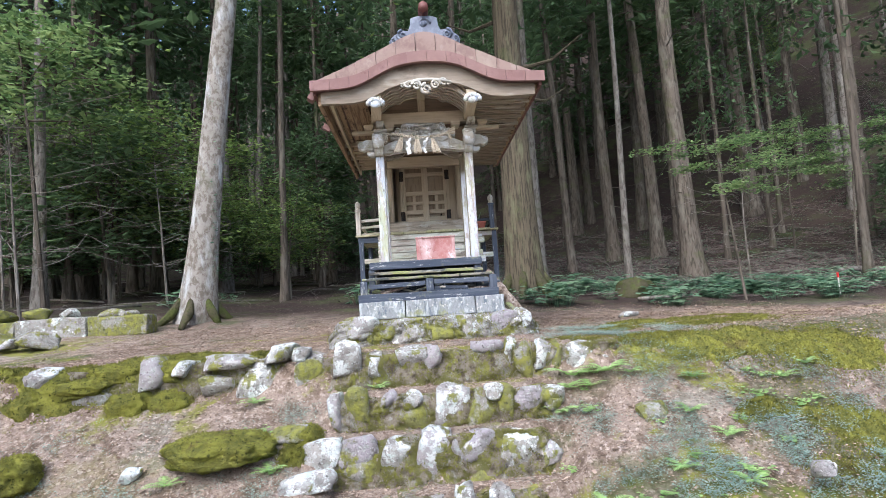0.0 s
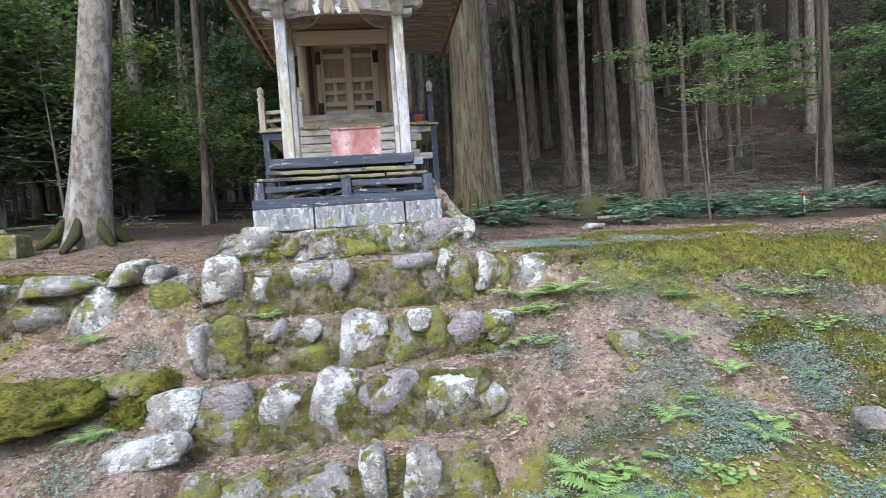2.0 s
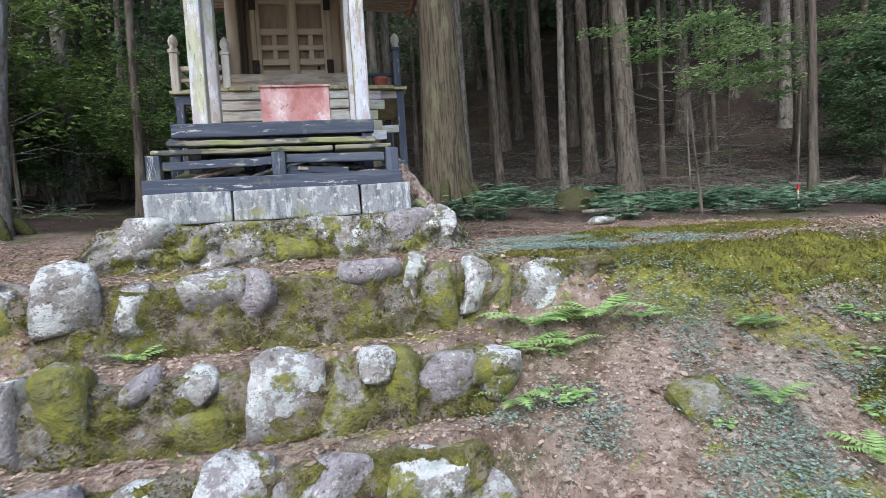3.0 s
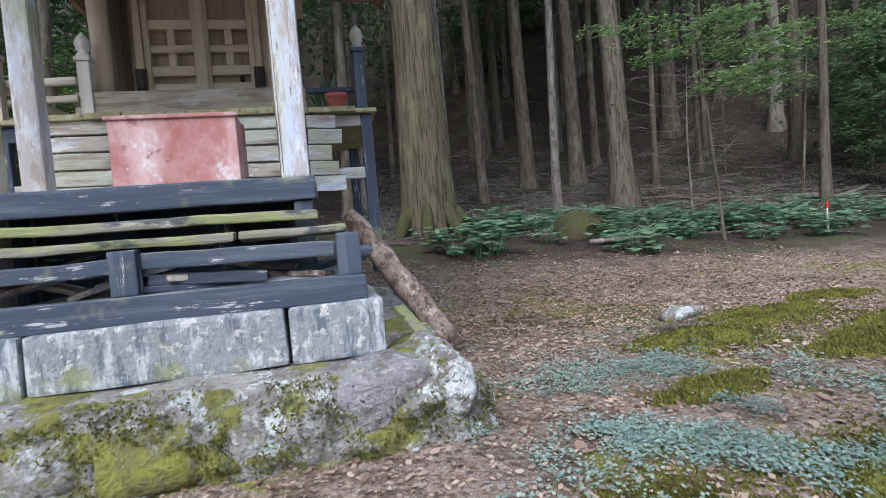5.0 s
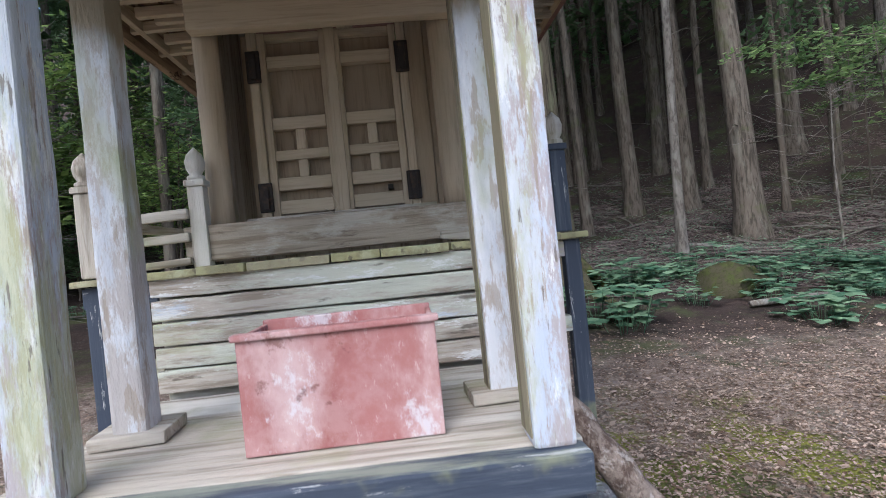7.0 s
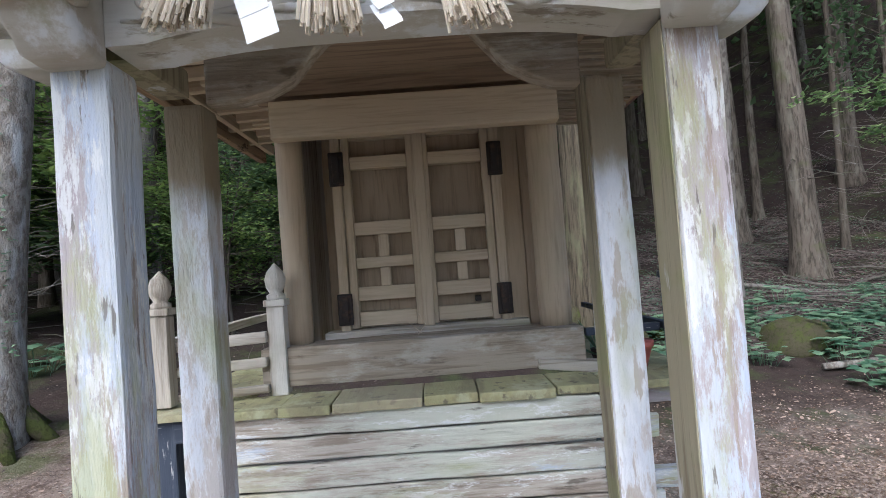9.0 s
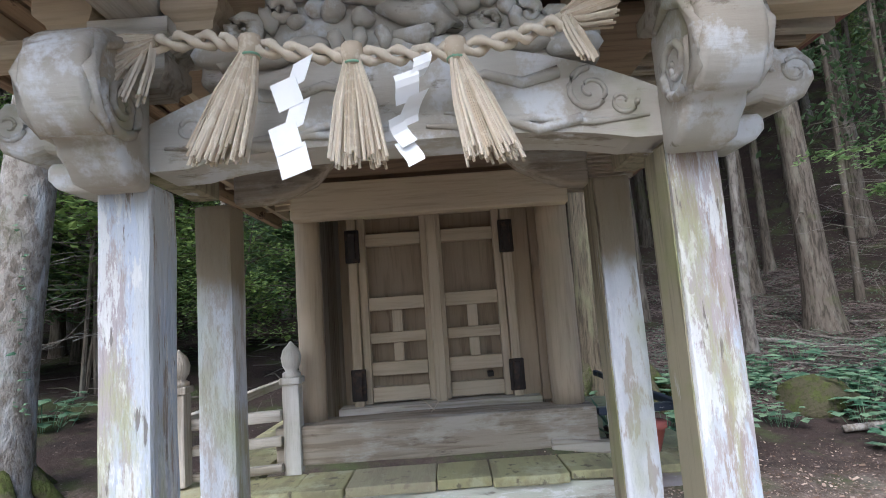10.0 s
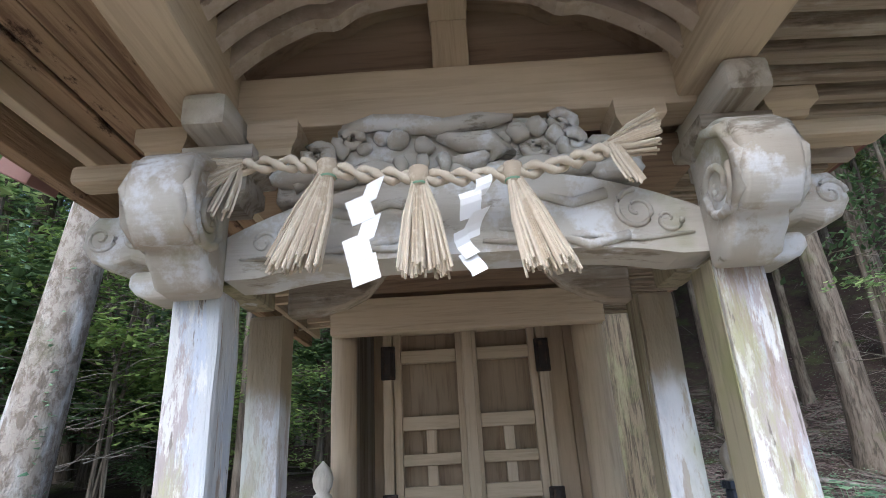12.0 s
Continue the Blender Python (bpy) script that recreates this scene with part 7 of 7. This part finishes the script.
for x, y, ln, turn, r in ((6.5, 13.0, 2.6, 0.35, 0.05), (9.2, 13.2, 2.2, 0.1, 0.06), (12.5, 14.6, 3.0, 0.15, 0.09), (3.9, 12.9, 2.2, 0.6, 0.04), (7.5, 16.0, 3.2, -0.2, 0.06)):
    bm = bmesh.new()
    pts = []
    for k in range(7):
        px, py = x + (k / 6 - 0.5) * ln * math.cos(turn), y + (k / 6 - 0.5) * ln * math.sin(turn)
        pts.append((px, py, ground(px, py) + r * 1.1 + 0.05 * math.sin(k * 1.3)))
    tube(bm, pts, [r * (1 - 0.5 * k / 6) for k in range(7)], 10)
    tagged(part("fallen_log", bm, GREY_BARK, None, "", True), "dead fallen branch lying on the forest floor", "log", "fallen logs")
stake = thing("marker_stake", (8.6, 11.0, ground(8.6, 11.0)), "thin wooden stake with red tape", "marker stake")
gz = ground(8.6, 11.0)
part("pole", box(8.59, 8.61, 10.99, 11.01, gz - 0.1, gz + 0.46, 0.003), GREY["z"], stake)
part("tape", box(8.584, 8.616, 10.984, 11.016, gz + 0.36, gz + 0.462, 0.004), TAPE, stake, "red tape band")


# twigs and needles that cover the hillside
def hill_twig(r, x, y, vs, fs):
    p0 = Vector((x, y, ground(x, y) + 0.01))
    a = r.uniform(0, math.tau)
    ln = r.uniform(0.05, 0.42)
    d = Vector((math.cos(a), math.sin(a), 0)) * ln
    q = p0 + d
    q.z = ground(q.x, q.y) + r.uniform(0.01, 0.07)
    up = Vector((0, 0, r.uniform(0.008, 0.022)))
    i = len(vs)
    vs += [p0, q, q + up * 0.6, p0 + up]
    fs += [(i, i + 1, i + 2, i + 3)]


def hill_zone(r):
    yy = r.uniform(11.5, 30)
    return r.uniform(0.05, 0.98) * yy + 0.5, yy


vs, fs = scatter(52000, hill_zone, 61, hill_twig)
tagged(raw("forest_twigs", vs, fs, HILL_LITTER), "carpet of dry twigs and needles on the hillside", "twigs", kind="stuff")


def hill_herb(r, x, y, vs, fs):
    z = ground(x, y)
    for _ in range(7):
        a = r.uniform(0, math.tau)
        s = r.uniform(0.03, 0.08)
        p0 = Vector((x + r.gauss(0, 0.12), y + r.gauss(0, 0.12), z + r.uniform(0.03, 0.16)))
        d = Vector((math.cos(a), math.sin(a), r.uniform(-0.3, 0.3))) * s
        e = Vector((-math.sin(a), math.cos(a), r.uniform(-0.3, 0.3))) * s * 0.4
        i = len(vs)
        vs += [p0, p0 + d * 0.5 + e, p0 + d, p0 + d * 0.5 - e]
        fs += [(i, i + 1, i + 2, i + 3)]


vs, fs = scatter(4200, hill_zone, 67, hill_herb)
tagged(raw("hillside_herbs", vs, fs, HERB_LEAF), "scattered low green herbs on the hillside", "herbs", kind="stuff")
